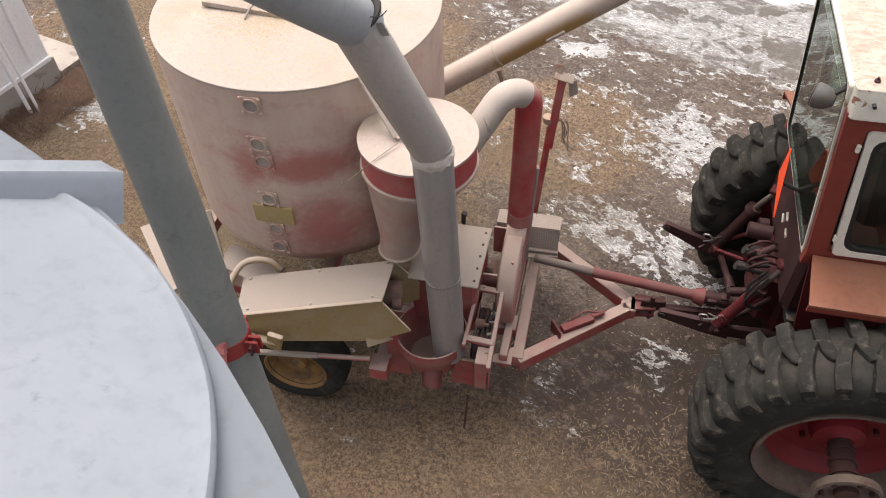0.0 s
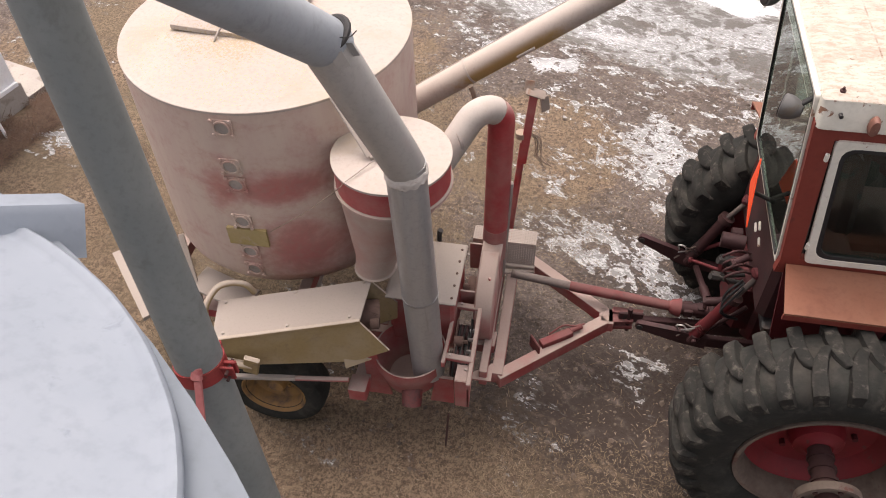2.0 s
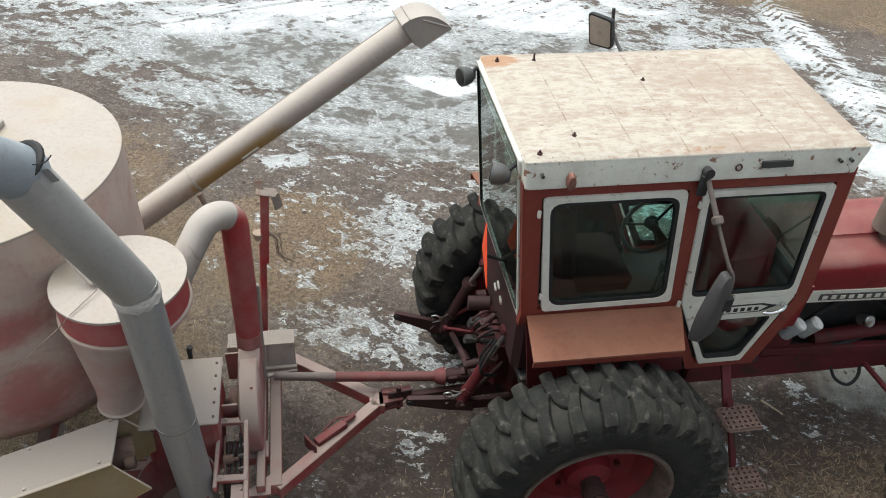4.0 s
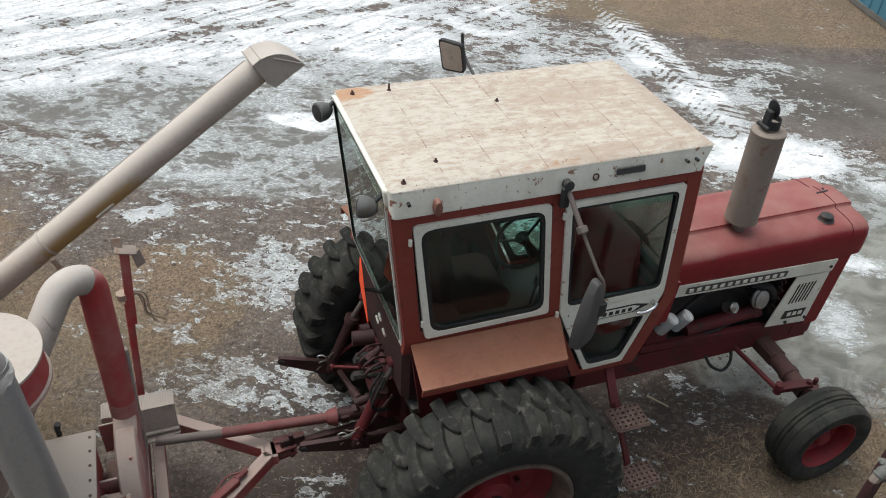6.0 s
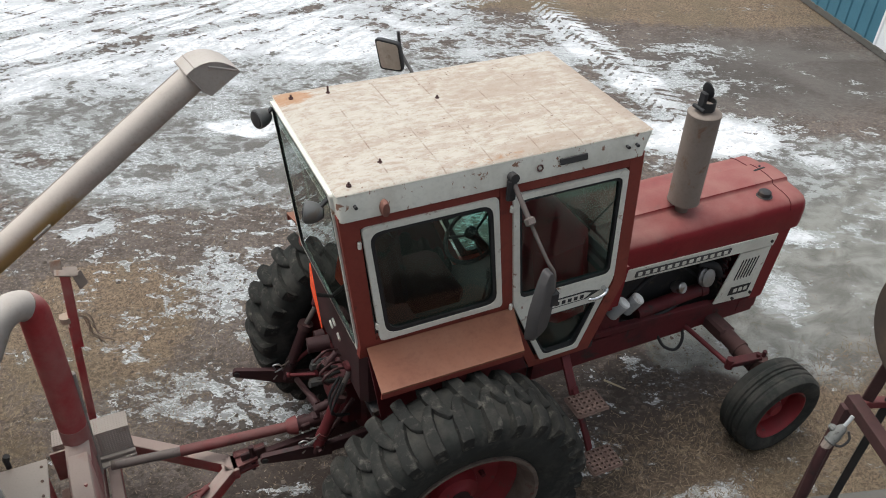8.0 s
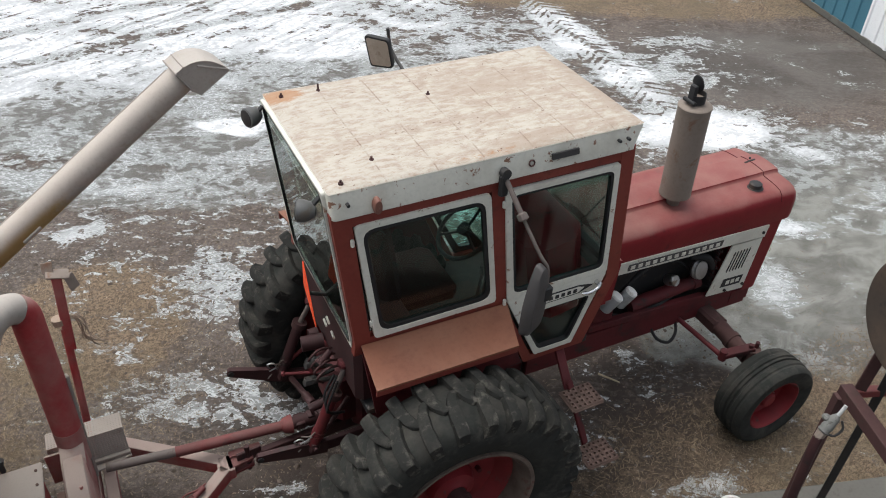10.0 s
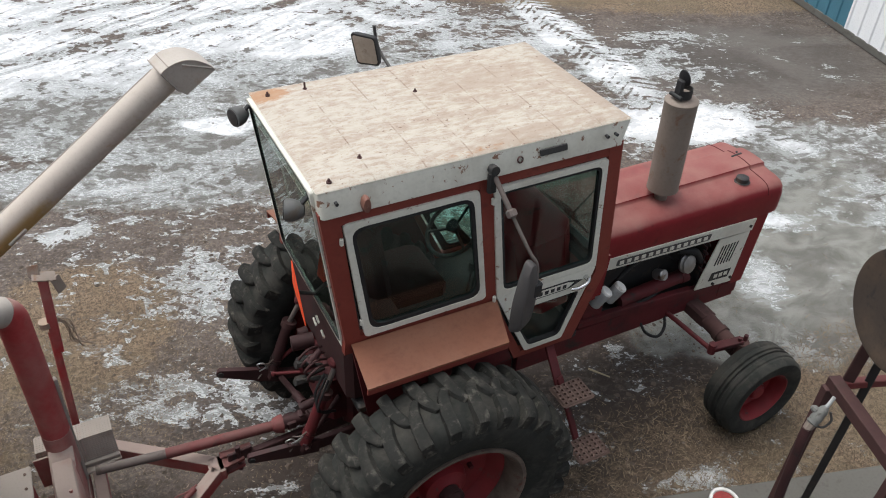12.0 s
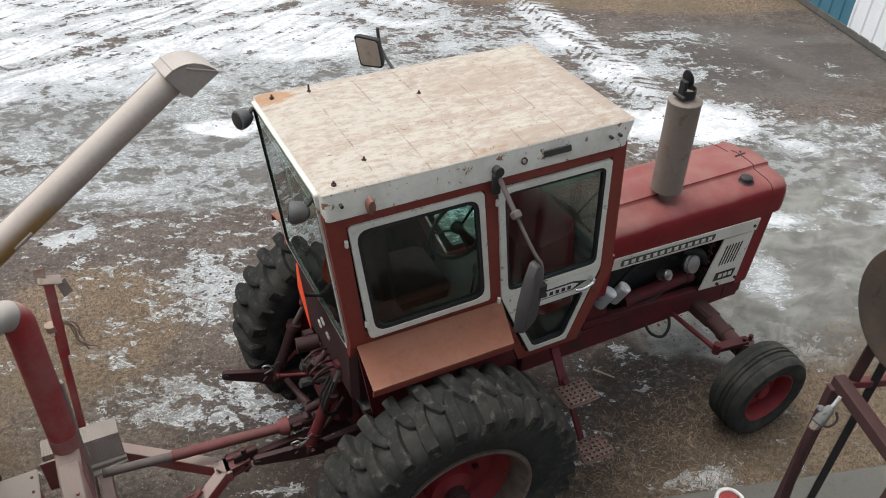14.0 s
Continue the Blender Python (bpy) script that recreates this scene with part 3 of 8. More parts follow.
        nt.links.new(mp2.outputs[0], tex.inputs["Vector"])
        return tex.outputs[0]

    lace = drawn(4.8, 4.0, 0.52, 0.85, 1.2, 0.9)
    chip = drawn(15.0, 4.0, 0.55, 0.85, 1.2, 0.5)
    patch = drawn(1.5, 3.0, 0.5, 0.7, 1.3, 0.5)
    field = calc(nt, "ADD", level(calc(nt, "SUBTRACT", patch, 0.5), 1.0), level(calc(nt, "SUBTRACT", fine, 0.5), 0.15))
    field = calc(nt, "ADD", field, level(calc(nt, "SUBTRACT", lace, 0.5), 1.7))
    # chevron print of a tractor tyre in the snow
    tu = calc(nt, "SUBTRACT", calc(nt, "SUBTRACT", X, 5.40), level(calc(nt, "SUBTRACT", Y, 3.8), 0.10))
    lane = calc(nt, "MULTIPLY", calc(nt, "SUBTRACT", 1.0, ramp(nt, calc(nt, "ABSOLUTE", tu), 0.22, 0.34)), blob(5.6, 6.0, 1.5, 2.6, 0, 0.8))
    print_ = calc(nt, "SINE", calc(nt, "ADD", level(calc(nt, "ADD", Y, level(calc(nt, "ABSOLUTE", tu), 0.8)), 42.0), level(lace, 6.0)))
    field = calc(nt, "ADD", field, level(calc(nt, "MULTIPLY", lane, print_), 0.30))
    edge = calc(nt, "ADD", calc(nt, "ADD", field, cover), -0.5)
    # vehicles have drawn the far snow out into long thin streaks
    ruts = drawn(4.2, 6.0, 0.66, 0.30, 2.0, 0.5, -27)
    lane_far = blob(0.5, 9.0, 5.0, 3.2, 0, 0.7)
    edge = calc(nt, "ADD", edge, level(calc(nt, "MULTIPLY", lane_far, calc(nt, "SUBTRACT", 0.50, ruts)), 1.3))
    depth = calc(nt, "ADD", edge, level(calc(nt, "SUBTRACT", chip, 0.5), 1.15))
    snow = ramp(nt, depth, 0.0, 0.008)
    crust = calc(nt, "MULTIPLY", snow, calc(nt, "SUBTRACT", 1.0, ramp(nt, depth, 0.018, 0.05)))
    flecks = ramp(nt, calc(nt, "ADD", drawn(24.0, 3.0, 0.55, 0.8, 1.25, 0.3), level(calc(nt, "SUBTRACT", patch, 0.5), 0.5)), 0.630, 0.640)
    flecks = calc(nt, "MULTIPLY", flecks, calc(nt, "MULTIPLY", ramp(nt, edge, -0.36, -0.10), calc(nt, "SUBTRACT", 1.0, blob(4.6, 0.5, 1.6, 1.2, 25, 0.6))))
    snow = calc(nt, "MAXIMUM", snow, level(flecks, 0.8))
    # a film of grey ice round the snow, where the yard lies lowest
    film = ramp(nt, calc(nt, "ADD", depth, level(calc(nt, "SUBTRACT", patch, 0.5), 0.4)), -0.17, -0.155)
    rime = calc(nt, "MULTIPLY", film, calc(nt, "ADD", 0.08, level(union(blob(0.2, 5.4, 6.0, 1.9, -12, 0.6), blob(4.8, 0.8, 2.4, 1.6, 0, 0.4)), 0.75)))

    mud = mixc(nt, ramp(nt, mid, 0.35, 0.66), (0.085, 0.070, 0.061), (0.142, 0.119, 0.104))
    mud = mixc(nt, level(ramp(nt, chip, 0.50, 0.60), 0.7), mud, (0.18, 0.148, 0.130))
    mud = mixc(nt, level(ramp(nt, tiny, 0.42, 0.65), 0.45), mud, (0.066, 0.05, 0.042))
    mud = mixc(nt, level(ramp(nt, grain(nt, 55.0, 2.0, 0.6), 0.62, 0.70), 0.6), mud, (0.27, 0.22, 0.17))
    mud = mixc(nt, level(ramp(nt, lace, 0.50, 0.60), 0.55), mud, (0.062, 0.048, 0.039))
    straw = mixc(nt, ramp(nt, tiny, 0.36, 0.64), (0.078, 0.057, 0.039), (0.270, 0.195, 0.130))
    straw = mixc(nt, level(ramp(nt, chip, 0.46, 0.62), 0.35), straw, (0.125, 0.090, 0.062))
    bits = grain(nt, 36.0, 3.0, 0.6)
    straw = mixc(nt, level(ramp(nt, bits, 0.54, 0.60), 0.65), straw, (0.29, 0.212, 0.145))
    straw = mixc(nt, level(ramp(nt, calc(nt, "SUBTRACT", 1.0, bits), 0.55, 0.62), 0.65), straw, (0.055, 0.04, 0.029))
    mud = mixc(nt, level(ramp(nt, bits, 0.58, 0.63), 0.5), mud, (0.24, 0.19, 0.145))
    mud = mixc(nt, level(ramp(nt, calc(nt, "SUBTRACT", 1.0, bits), 0.56, 0.62), 0.6), mud, (0.05, 0.038, 0.03))
    straw = mixc(nt, level(ramp(nt, mid, 0.5, 0.7), 0.45), straw, (0.185, 0.13, 0.088))
    straw = mixc(nt, level(ramp(nt, lace, 0.52, 0.68), 0.5), straw, (0.095, 0.066, 0.05))
    straw = mixc(nt, level(ramp(nt, calc(nt, "ADD", level(big, 0.6), level(mid, 0.4)), 0.44, 0.58), 0.40), straw, (0.115, 0.096, 0.060))
    grass = union(blob(-5.3, 1.6, 3.1, 3.6, 0, 0.6), blob(-3.2, -2.2, 2.6, 2.0, 0, 0.6), blob(8.9, 8.2, 5.8, 2.5, -23, 0.88), blob(2.9, -1.5, 2.8, 0.85, -12, 0.6), blob(-1.8, 2.2, 0.85, 0.9, 0, 0.6), level(blob(-1.2, -1.9, 2.0, 1.2, 0, 0.4), 0.7))
    grass = ramp(nt, calc(nt, "ADD", level(grass, 0.5), level(calc(nt, "ADD", mid, fine), 0.5)), 0.60, 0.84)
    soil = mixc(nt, grass, mud, straw)
    wet = union(blob(4.9, 0.9, 2.0, 1.6, 20, 0.4), level(blob(8.0, 3.4, 2.8, 2.2, -23, 0.6), 0.35), blob(4.6, -0.2, 1.5, 1.2, 0, 0.5), level(blob(-0.6, 5.2, 3.6, 0.75, -28, 0.5), 1.1), level(blob(-1.8, 6.0, 2.0, 0.8, -22, 0.5), 1.3), level(blob(0.0, 4.5, 1.5, 0.6, -30, 0.5), 1.2), level(blob(-1.0, 4.2, 2.4, 0.6, -25, 0.4), 0.8), level(blob(6.6, 1.6, 1.8, 1.0, -20, 0.4), 0.7), level(blob(1.0, 6.2, 5.0, 1.8, -25, 0.3), 0.7))
    wet = ramp(nt, calc(nt, "ADD", level(wet, 0.55), level(calc(nt, "ADD", big, streak), 0.5)), 0.66, 0.95)
    slush = mixc(nt, ramp(nt, calc(nt, "ADD", calc(nt, "ADD", level(streak, 0.4), level(lace, 0.35)), level(chip, 0.35)), 0.53, 0.57), (0.125, 0.121, 0.111), (0.30, 0.314, 0.303))
    slush = mixc(nt, level(ramp(nt, calc(nt, "ADD", mid, level(calc(nt, "SUBTRACT", chip, 0.5), 0.5)), 0.47, 0.55), 0.8), slush, (0.104, 0.094, 0.083))
    slush = mixc(nt, level(ramp(nt, tiny, 0.45, 0.65), 0.2), slush, (0.09, 0.075, 0.065))
    wet_mud = blob(7.6, 4.0, 2.2, 1.35, -23, 0.6)
    ice = calc(nt, "MULTIPLY", calc(nt, "MULTIPLY", wet, calc(nt, "SUBTRACT", 1.0, level(grass, 0.85))), calc(nt, "SUBTRACT", 1.0, level(wet_mud, 0.85)))
    sheet = union(blob(4.55, 0.40, 1.65, 1.0, 25, 0.55), level(blob(3.3, -0.15, 1.0, 0.5, -10, 0.4), 0.9), level(blob(2.6, -0.05, 0.5, 0.35, -30, 0.3), 0.6), level(blob(5.9, 1.1, 1.2, 0.5, 30, 0.4), 0.6))
    sheet = ramp(nt, calc(nt, "ADD", level(sheet, 0.55), level(calc(nt, "ADD", mid, lace), 0.45)), 0.62, 0.86)
    soil = mixc(nt, level(wet_mud, 0.9), soil, mixc(nt, ramp(nt, calc(nt, "ADD", big, level(chip, 0.3)), 0.5, 0.75), (0.076, 0.068, 0.061), (0.118, 0.107, 0.097)))
    # wet mud, plus the shade under tractor and hitch painted into the soil
    wet_shade = level(union(blob(-0.35, -0.05, 0.9, 0.6, 0, 0.4), blob(1.6, -0.40, 1.9, 0.95, 0, 0.5), union(blob(-0.5, 0.75, 0.9, 0.6, -10, 0.3), blob(-0.75, -0.55, 1.2, 0.9, 0, 0.5))), 0.90)
    soil = mixc(nt, calc(nt, "MULTIPLY", wet_shade, ramp(nt, calc(nt, "ADD", lace, chip), 0.68, 0.98)), soil, (0.047, 0.035, 0.029))
    col = mixc(nt, ice, soil, slush)
    glaze = mixc(nt, ramp(nt, calc(nt, "ADD", level(streak, 0.65), level(mid, 0.35)), 0.38, 0.62), (0.112, 0.108, 0.094), (0.245, 0.245, 0.220))
    glaze = mixc(nt, level(ramp(nt, bits, 0.56, 0.64), 0.12), glaze, (0.12, 0.10, 0.085))
    col = mixc(nt, level(sheet, 0.92), col, glaze)
    ice = calc(nt, "MAXIMUM", ice, sheet)
    col = mixc(nt, rime, col, mixc(nt, ramp(nt, patch, 0.40, 0.60), (0.215, 0.218, 0.205), (0.315, 0.330, 0.325)))
    thick = calc(nt, "ADD", cover, level(calc(nt, "SUBTRACT", patch, 0.5), 0.7))
    white = mixc(nt, ramp(nt, thick, 0.50, 0.86), (0.345, 0.368, 0.375), (0.72, 0.73, 0.745))
    white = mixc(nt, level(calc(nt, "MULTIPLY", lane_far, ramp(nt, calc(nt, "ADD", ruts, level(calc(nt, "SUBTRACT", fine, 0.5), 0.3)), 0.49, 0.58)), 0.7), white, (0.40, 0.415, 0.425))
    white = mixc(nt, level(ramp(nt, calc(nt, "ADD", streak, level(calc(nt, "SUBTRACT", chip, 0.5), 0.5)), 0.53, 0.56), 0.55), white, (0.40, 0.415, 0.42))
    white = mixc(nt, level(ramp(nt, fine, 0.50, 0.60), 0.45), white, (0.40, 0.42, 0.43))
    white = mixc(nt, level(ramp(nt, tiny, 0.52, 0.68), 0.20), white, (0.38, 0.37, 0.36))
    ridge = calc(nt, "SUBTRACT", 1.0, ramp(nt, calc(nt, "ABSOLUTE", calc(nt, "SUBTRACT", drawn(17.0, 3.0, 0.55, 0.75, 1.3, 0.8), 0.5)), 0.012, 0.055))
    thin = calc(nt, "SUBTRACT", 1.0, ramp(nt, thick, 0.50, 0.80))
    hollow = calc(nt, "MULTIPLY", thin, calc(nt, "SUBTRACT", 1.0, ridge))
    white = mixc(nt, level(hollow, 0.80), white, (0.225, 0.228, 0.22))
    white = mixc(nt, level(calc(nt, "MULTIPLY", thin, ridge), 0.6), white, (0.66, 0.68, 0.69))
    white = mixc(nt, level(crust, 0.35), white, (0.62, 0.63, 0.64))
    col = mixc(nt, snow, col, white)
    nt.links.new(col, p.inputs["Base Color"])
    rough = calc(nt, "SUBTRACT", 0.95, calc(nt, "MULTIPLY", ice, 0.5))
    rough = calc(nt, "MAXIMUM", rough, calc(nt, "MULTIPLY", snow, 0.75))
    nt.links.new(rough, p.inputs["Roughness"])
    p.inputs["Specular IOR Level"].default_value = 0.35
    h = calc(nt, "ADD", calc(nt, "MULTIPLY", snow, 0.5), calc(nt, "ADD", calc(nt, "MULTIPLY", fine, 0.5), calc(nt, "MULTIPLY", tiny, 0.35)))
    bumped(nt, p, h, 0.9, 0.035)
    return m


bm = B()
# a fine sheet in the yard, joined to wide rings that run to the horizon
xs = [-400, -120, -40, -18] + [-9 + 0.12 * i for i in range(171)] + [18, 40, 120, 400]
ys = [-400, -120, -40, -14] + [-4 + 0.12 * i for i in range(151)] + [20, 40, 120, 400]


def ground_height(x, y):
    inside = max(0.0, min(1.0, (9 - abs(x - 1)) / 2)) * max(0.0, min(1.0, (y + 3.5) / 1.5)) * max(0.0, min(1.0, (13 - y) / 2))
    return inside * (0.03 * noise.noise(Vector((x * 0.9, y * 0.9, 0))) + 0.018 * noise.noise(Vector((x * 3.1, y * 3.1, 4)))) - 0.012


grid = [[bm.verts.new((x, y, ground_height(x, y))) for x in xs] for y in ys]
for ra, rb in zip(grid, grid[1:]):
    for i in range(len(xs) - 1):
        bm.faces.new((ra[i], ra[i + 1], rb[i + 1], rb[i]))
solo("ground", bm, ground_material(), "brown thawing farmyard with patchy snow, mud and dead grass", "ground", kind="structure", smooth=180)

# ---- tractor ----
tractor = thing("tractor", "old red farm tractor with a cream-roofed cab, parked on the yard", "tractor")


def bent(m, a, r, z):
    return m @ Vector((r * math.cos(a), r * math.sin(a), z))


def lugged_tyre(bm, m, turn):
    """A tall tractor tyre with deep chevron lugs, round local z of m. turn: 1 or -1, the way the lugs sweep."""
    half = [(0.748, 0.0), (0.745, 0.08), (0.732, 0.14), (0.700, 0.185), (0.64, 0.208), (0.56, 0.205), (0.49, 0.185), (0.435, 0.15)]
    prof = [(r, -z) for r, z in half[::-1]] + half[1:] + [(0.44, 0.10), (0.44, -0.10), (0.435, -0.15)]
    lathe(bm, prof, m, 72)


def tyre_lugs(m, turn):
    lugs, out_list = 29, []
    for sgn in (1, -1):
        for k in range(lugs):
            a0 = 2 * math.pi * (k + (0.5 if sgn < 0 else 0.0)) / lugs + random.uniform(-0.008, 0.008)
            rows = []
            wear = random.uniform(0.90, 1.05)
            for v, rb, rt, wb, wt, out in ((-0.062, 0.738, 0.770, 0.028, 0.020, 0.0), (-0.045, 0.738, 0.779, 0.034, 0.026, 0.0), (-0.010, 0.738, 0.782, 0.037, 0.028, 0.0), (0.022, 0.738, 0.782, 0.039, 0.030, 0.0), (0.06, 0.738, 0.784, 0.040, 0.031, 0.0), (0.10, 0.730, 0.783, 0.041, 0.032, 0.0),
                                           (0.14, 0.718, 0.779, 0.042, 0.033, 0.004), (0.178, 0.695, 0.766, 0.043, 0.034, 0.014), (0.194, 0.665, 0.742, 0.044, 0.034, 0.022), (0.203, 0.625, 0.690, 0.044, 0.032, 0.014)):
                t = v / 0.2
                a = a0 + turn * 0.145 * (1.0 - math.exp(-(v + 0.1) / 0.085)) + 0.006 * noise.noise(Vector((k * 3.1, v * 30, sgn)))
                z = sgn * v
                zt = sgn * (v + out)
                rt = rb + (rt - rb) * wear + 0.004 * noise.noise(Vector((k * 2.7, v * 40, sgn * 5)))
                wt = wt * (1.0 + 0.22 * noise.noise(Vector((k * 1.9, v * 50, sgn * 9))))
                rows.append([bent(m, a - wb / 0.76, rb, z), bent(m, a - wt / 0.76, rt - 0.006, zt), bent(m, a - 0.55 * wt / 0.76, rt, zt), bent(m, a + 0.55 * wt / 0.76, rt, zt), bent(m, a + wt / 0.76, rt - 0.006, zt), bent(m, a + wb / 0.76, rb, z)])
            bm = B()
            faced(bm, rows)
            out_list.append(bm)
    return out_list


def rear_wheel(y, out, label):
    """out: -1 for the wheel on the side of negative y."""
    m = pose(REAR[0], y, REAR[1], 90 if out < 0 else -90)
    turn = 1 if out < 0 else -1
    hub = B()
    lathe(hub, [(0.001, 0.06), (0.07, 0.06), (0.09, 0.04), (0.13, 0.03), (0.15, -0.02), (0.15, -0.12), (0.001, -0.12)], m, 28)
    wheel = part("rear_wheel", hub, M_RIMRED, tractor, label)
    bm = B()
    lugged_tyre(bm, m, turn)
    part("tyre", bm, M_RUBBER, wheel, "black rubber tractor tyre with deep worn lugs")
    for lug in tyre_lugs(m, turn):
        part("lug", lug, M_LUG, wheel)
    bm = B()
    lathe(bm, [(0.455, 0.165), (0.452, 0.15), (0.425, 0.135), (0.415, 0.02), (0.395, 0.0), (0.385, 0.02), (0.395, 0.13), (0.43, 0.175), (0.452, 0.178), (0.455, 0.165)], m, 56)
    part("rim", bm, M_DIRTY, wheel, "muddy grey steel rim")
    bm = B()
    lathe(bm, [(0.40, 0.04), (0.37, 0.03), (0.31, -0.05), (0.16, -0.07), (0.14, -0.07), (0.14, -0.10), (0.32, -0.08), (0.40, 0.0), (0.40, 0.04)], m, 48)
    part("disc", bm, M_RIMRED, wheel)
    for k in range(8):
        a = 2 * math.pi * k / 8
        bm = B()
        rod(bm, bent(m, a, 0.20, -0.07), bent(m, a, 0.20, -0.03), 0.017, seg=6)
        part("wheel_bolt", bm, M_DARKRED, wheel)
    bm = B()
    rod(bm, m @ Vector((0, 0, 0.04)), m @ Vector((0, 0, 0.37)), 0.062, seg=24)
    for z in (0.10, 0.17, 0.24):
        rod(bm, m @ Vector((0, 0, z)), m @ Vector((0, 0, z + 0.02)), 0.072, seg=24)
    part("axle_end", bm, M_RUST, wheel, "dark greasy axle shaft")
    bm = B()
    lathe(bm, [(0.062, 0.31), (0.11, 0.30), (0.15, 0.325), (0.166, 0.33), (0.168, 0.375), (0.150, 0.378), (0.146, 0.345), (0.10, 0.335), (0.062, 0.34), (0.062, 0.31)], m, 40)
    hub_ = part("dual_hub", bm, M_DIRTY, wheel, "muddy round hub for a dual wheel")
    for k in range(6):
        a = math.pi / 3 * k + 0.3
        bm = B()
        rod(bm, bent(m, a, 0.118, 0.33), bent(m, a, 0.118, 0.372), 0.014, seg=6)
        part("hub_bolt", bm, M_RUST, wheel)


REAR = (0.0, 0.775)
FRONT = (2.585, 0.358)
rear_wheel(-1.03, -1, "rear wheel with a red centre and muddy rim")
rear_wheel(0.67, 1, "rear wheel with a red centre and muddy rim")


def front_wheel(y, out):
    m = pose(FRONT[0], y, FRONT[1], 90 if out < 0 else -90, 0, 0)
    bm = B()
    lathe(bm, [(0.001, 0.07), (0.05, 0.07), (0.065, 0.05), (0.07, -0.06), (0.001, -0.06)], m, 24)
    wheel = part("front_wheel", bm, M_RIMRED, tractor, "front wheel with a ribbed tyre and red centre")
    bm = B()
    prof = [(0.205, -0.105), (0.24, -0.13), (0.30, -0.145), (0.345, -0.14), (0.368, -0.115), (0.372, -0.085), (0.366, -0.078), (0.366, -0.068), (0.376, -0.06),
            (0.378, -0.03), (0.364, -0.022), (0.364, -0.010), (0.379, -0.004), (0.379, 0.004), (0.364, 0.010), (0.364, 0.022), (0.378, 0.03), (0.376, 0.06),
            (0.366, 0.068), (0.366, 0.078), (0.372, 0.085), (0.368, 0.115), (0.345, 0.14), (0.30, 0.145), (0.24, 0.13), (0.205, 0.105), (0.20, 0.06), (0.20, -0.06), (0.205, -0.105)]
    prof = [(0.205 + (r - 0.205) * 0.90 if r > 0.205 else r, z * 0.97) for r, z in prof]
    lathe(bm, prof, m, 72)
    for v in bm.verts:
        # the ribs are worn uneven
        q = m.inverted() @ v.co
        rr = math.hypot(q.x, q.y)
        if rr > 0.30:
            k = 1.0 - 0.010 * max(0.0, noise.noise(Vector((q.x * 9, q.y * 9, q.z * 16)))) - 0.004 * noise.noise(Vector((q.x * 30, q.y * 30, q.z * 30)))
            v.co = m @ Vector((q.x * k, q.y * k, q.z))
    part("tyre", bm, M_RUBBER, wheel, "black ribbed front tyre")
    bm = B()
    lathe(bm, [(0.222, 0.118), (0.214, 0.118), (0.195, 0.09), (0.19, 0.0), (0.14, -0.02), (0.08, 0.0), (0.06, 0.0), (0.06, -0.02), (0.14, -0.04), (0.20, -0.02), (0.205, 0.09), (0.222, 0.118)], m, 48)
    part("rim", bm, M_RIMRED, wheel)
    for k in range(6):
        a = 2 * math.pi * k / 6
        bm = B()
        rod(bm, bent(m, a, 0.085, -0.01), bent(m, a, 0.085, 0.02), 0.011, seg=6)
        part("wheel_nut", bm, M_STEEL, wheel)


front_wheel(-1.01, -1)
front_wheel(0.93, 1)

# front axle, steering arms and tie rod
bm = B()
bar(bm, (2.56, -0.50, 0.60), (2.56, 0.50, 0.60), 0.13, 0.12, 0, 0.02)
for s in (-1, 1):
    rod(bm, (2.56, s * 0.40, 0.605), (2.56, s * 0.80, 0.565), 0.066, 0.060, 20)
    rod(bm, (2.56, s * 0.60, 0.585), (2.56, s * 0.64, 0.581), 0.072, seg=20)
    rod(bm, (2.57, s * 0.81, 0.66), (2.58, s * 0.83, 0.40), 0.055, seg=16)
    rod(bm, (2.58, s * 0.80, 0.385), (2.58, s * 0.98, 0.375), 0.04)
part("front_axle", bm, M_RUST, tractor, "dusty brown front axle beam")
for s in (-1, 1):
    bm = B()
    bar(bm, (2.57, s * 0.81, 0.67), (2.36, s * 0.74, 0.62), 0.07, 0.04)
    for q in (-0.03, 0.03):
        rod(bm, (2.57 + q, s * 0.81, 0.66), (2.57 + q, s * 0.81, 0.71), 0.016, seg=8)
    part("steering_arm", bm, M_DARKRED, tractor)
    bm = B()
    rod(bm, (2.36, s * 0.74, 0.60), (2.30, s * 0.20, 0.62), 0.019)
    rod(bm, (2.36, s * 0.74, 0.575), (2.36, s * 0.74, 0.66), 0.03)
    part("tie_rod", bm, M_DARKRED, tractor)
bm = B()
pipe(bm, smooth_path([(2.05, -0.28, 0.62), (2.10, -0.33, 0.52), (2.2, -0.36, 0.47), (2.28, -0.33, 0.52), (2.30, -0.26, 0.62)]), 0.012, 8)
part("steering_hose", bm, M_BLACK, tractor)

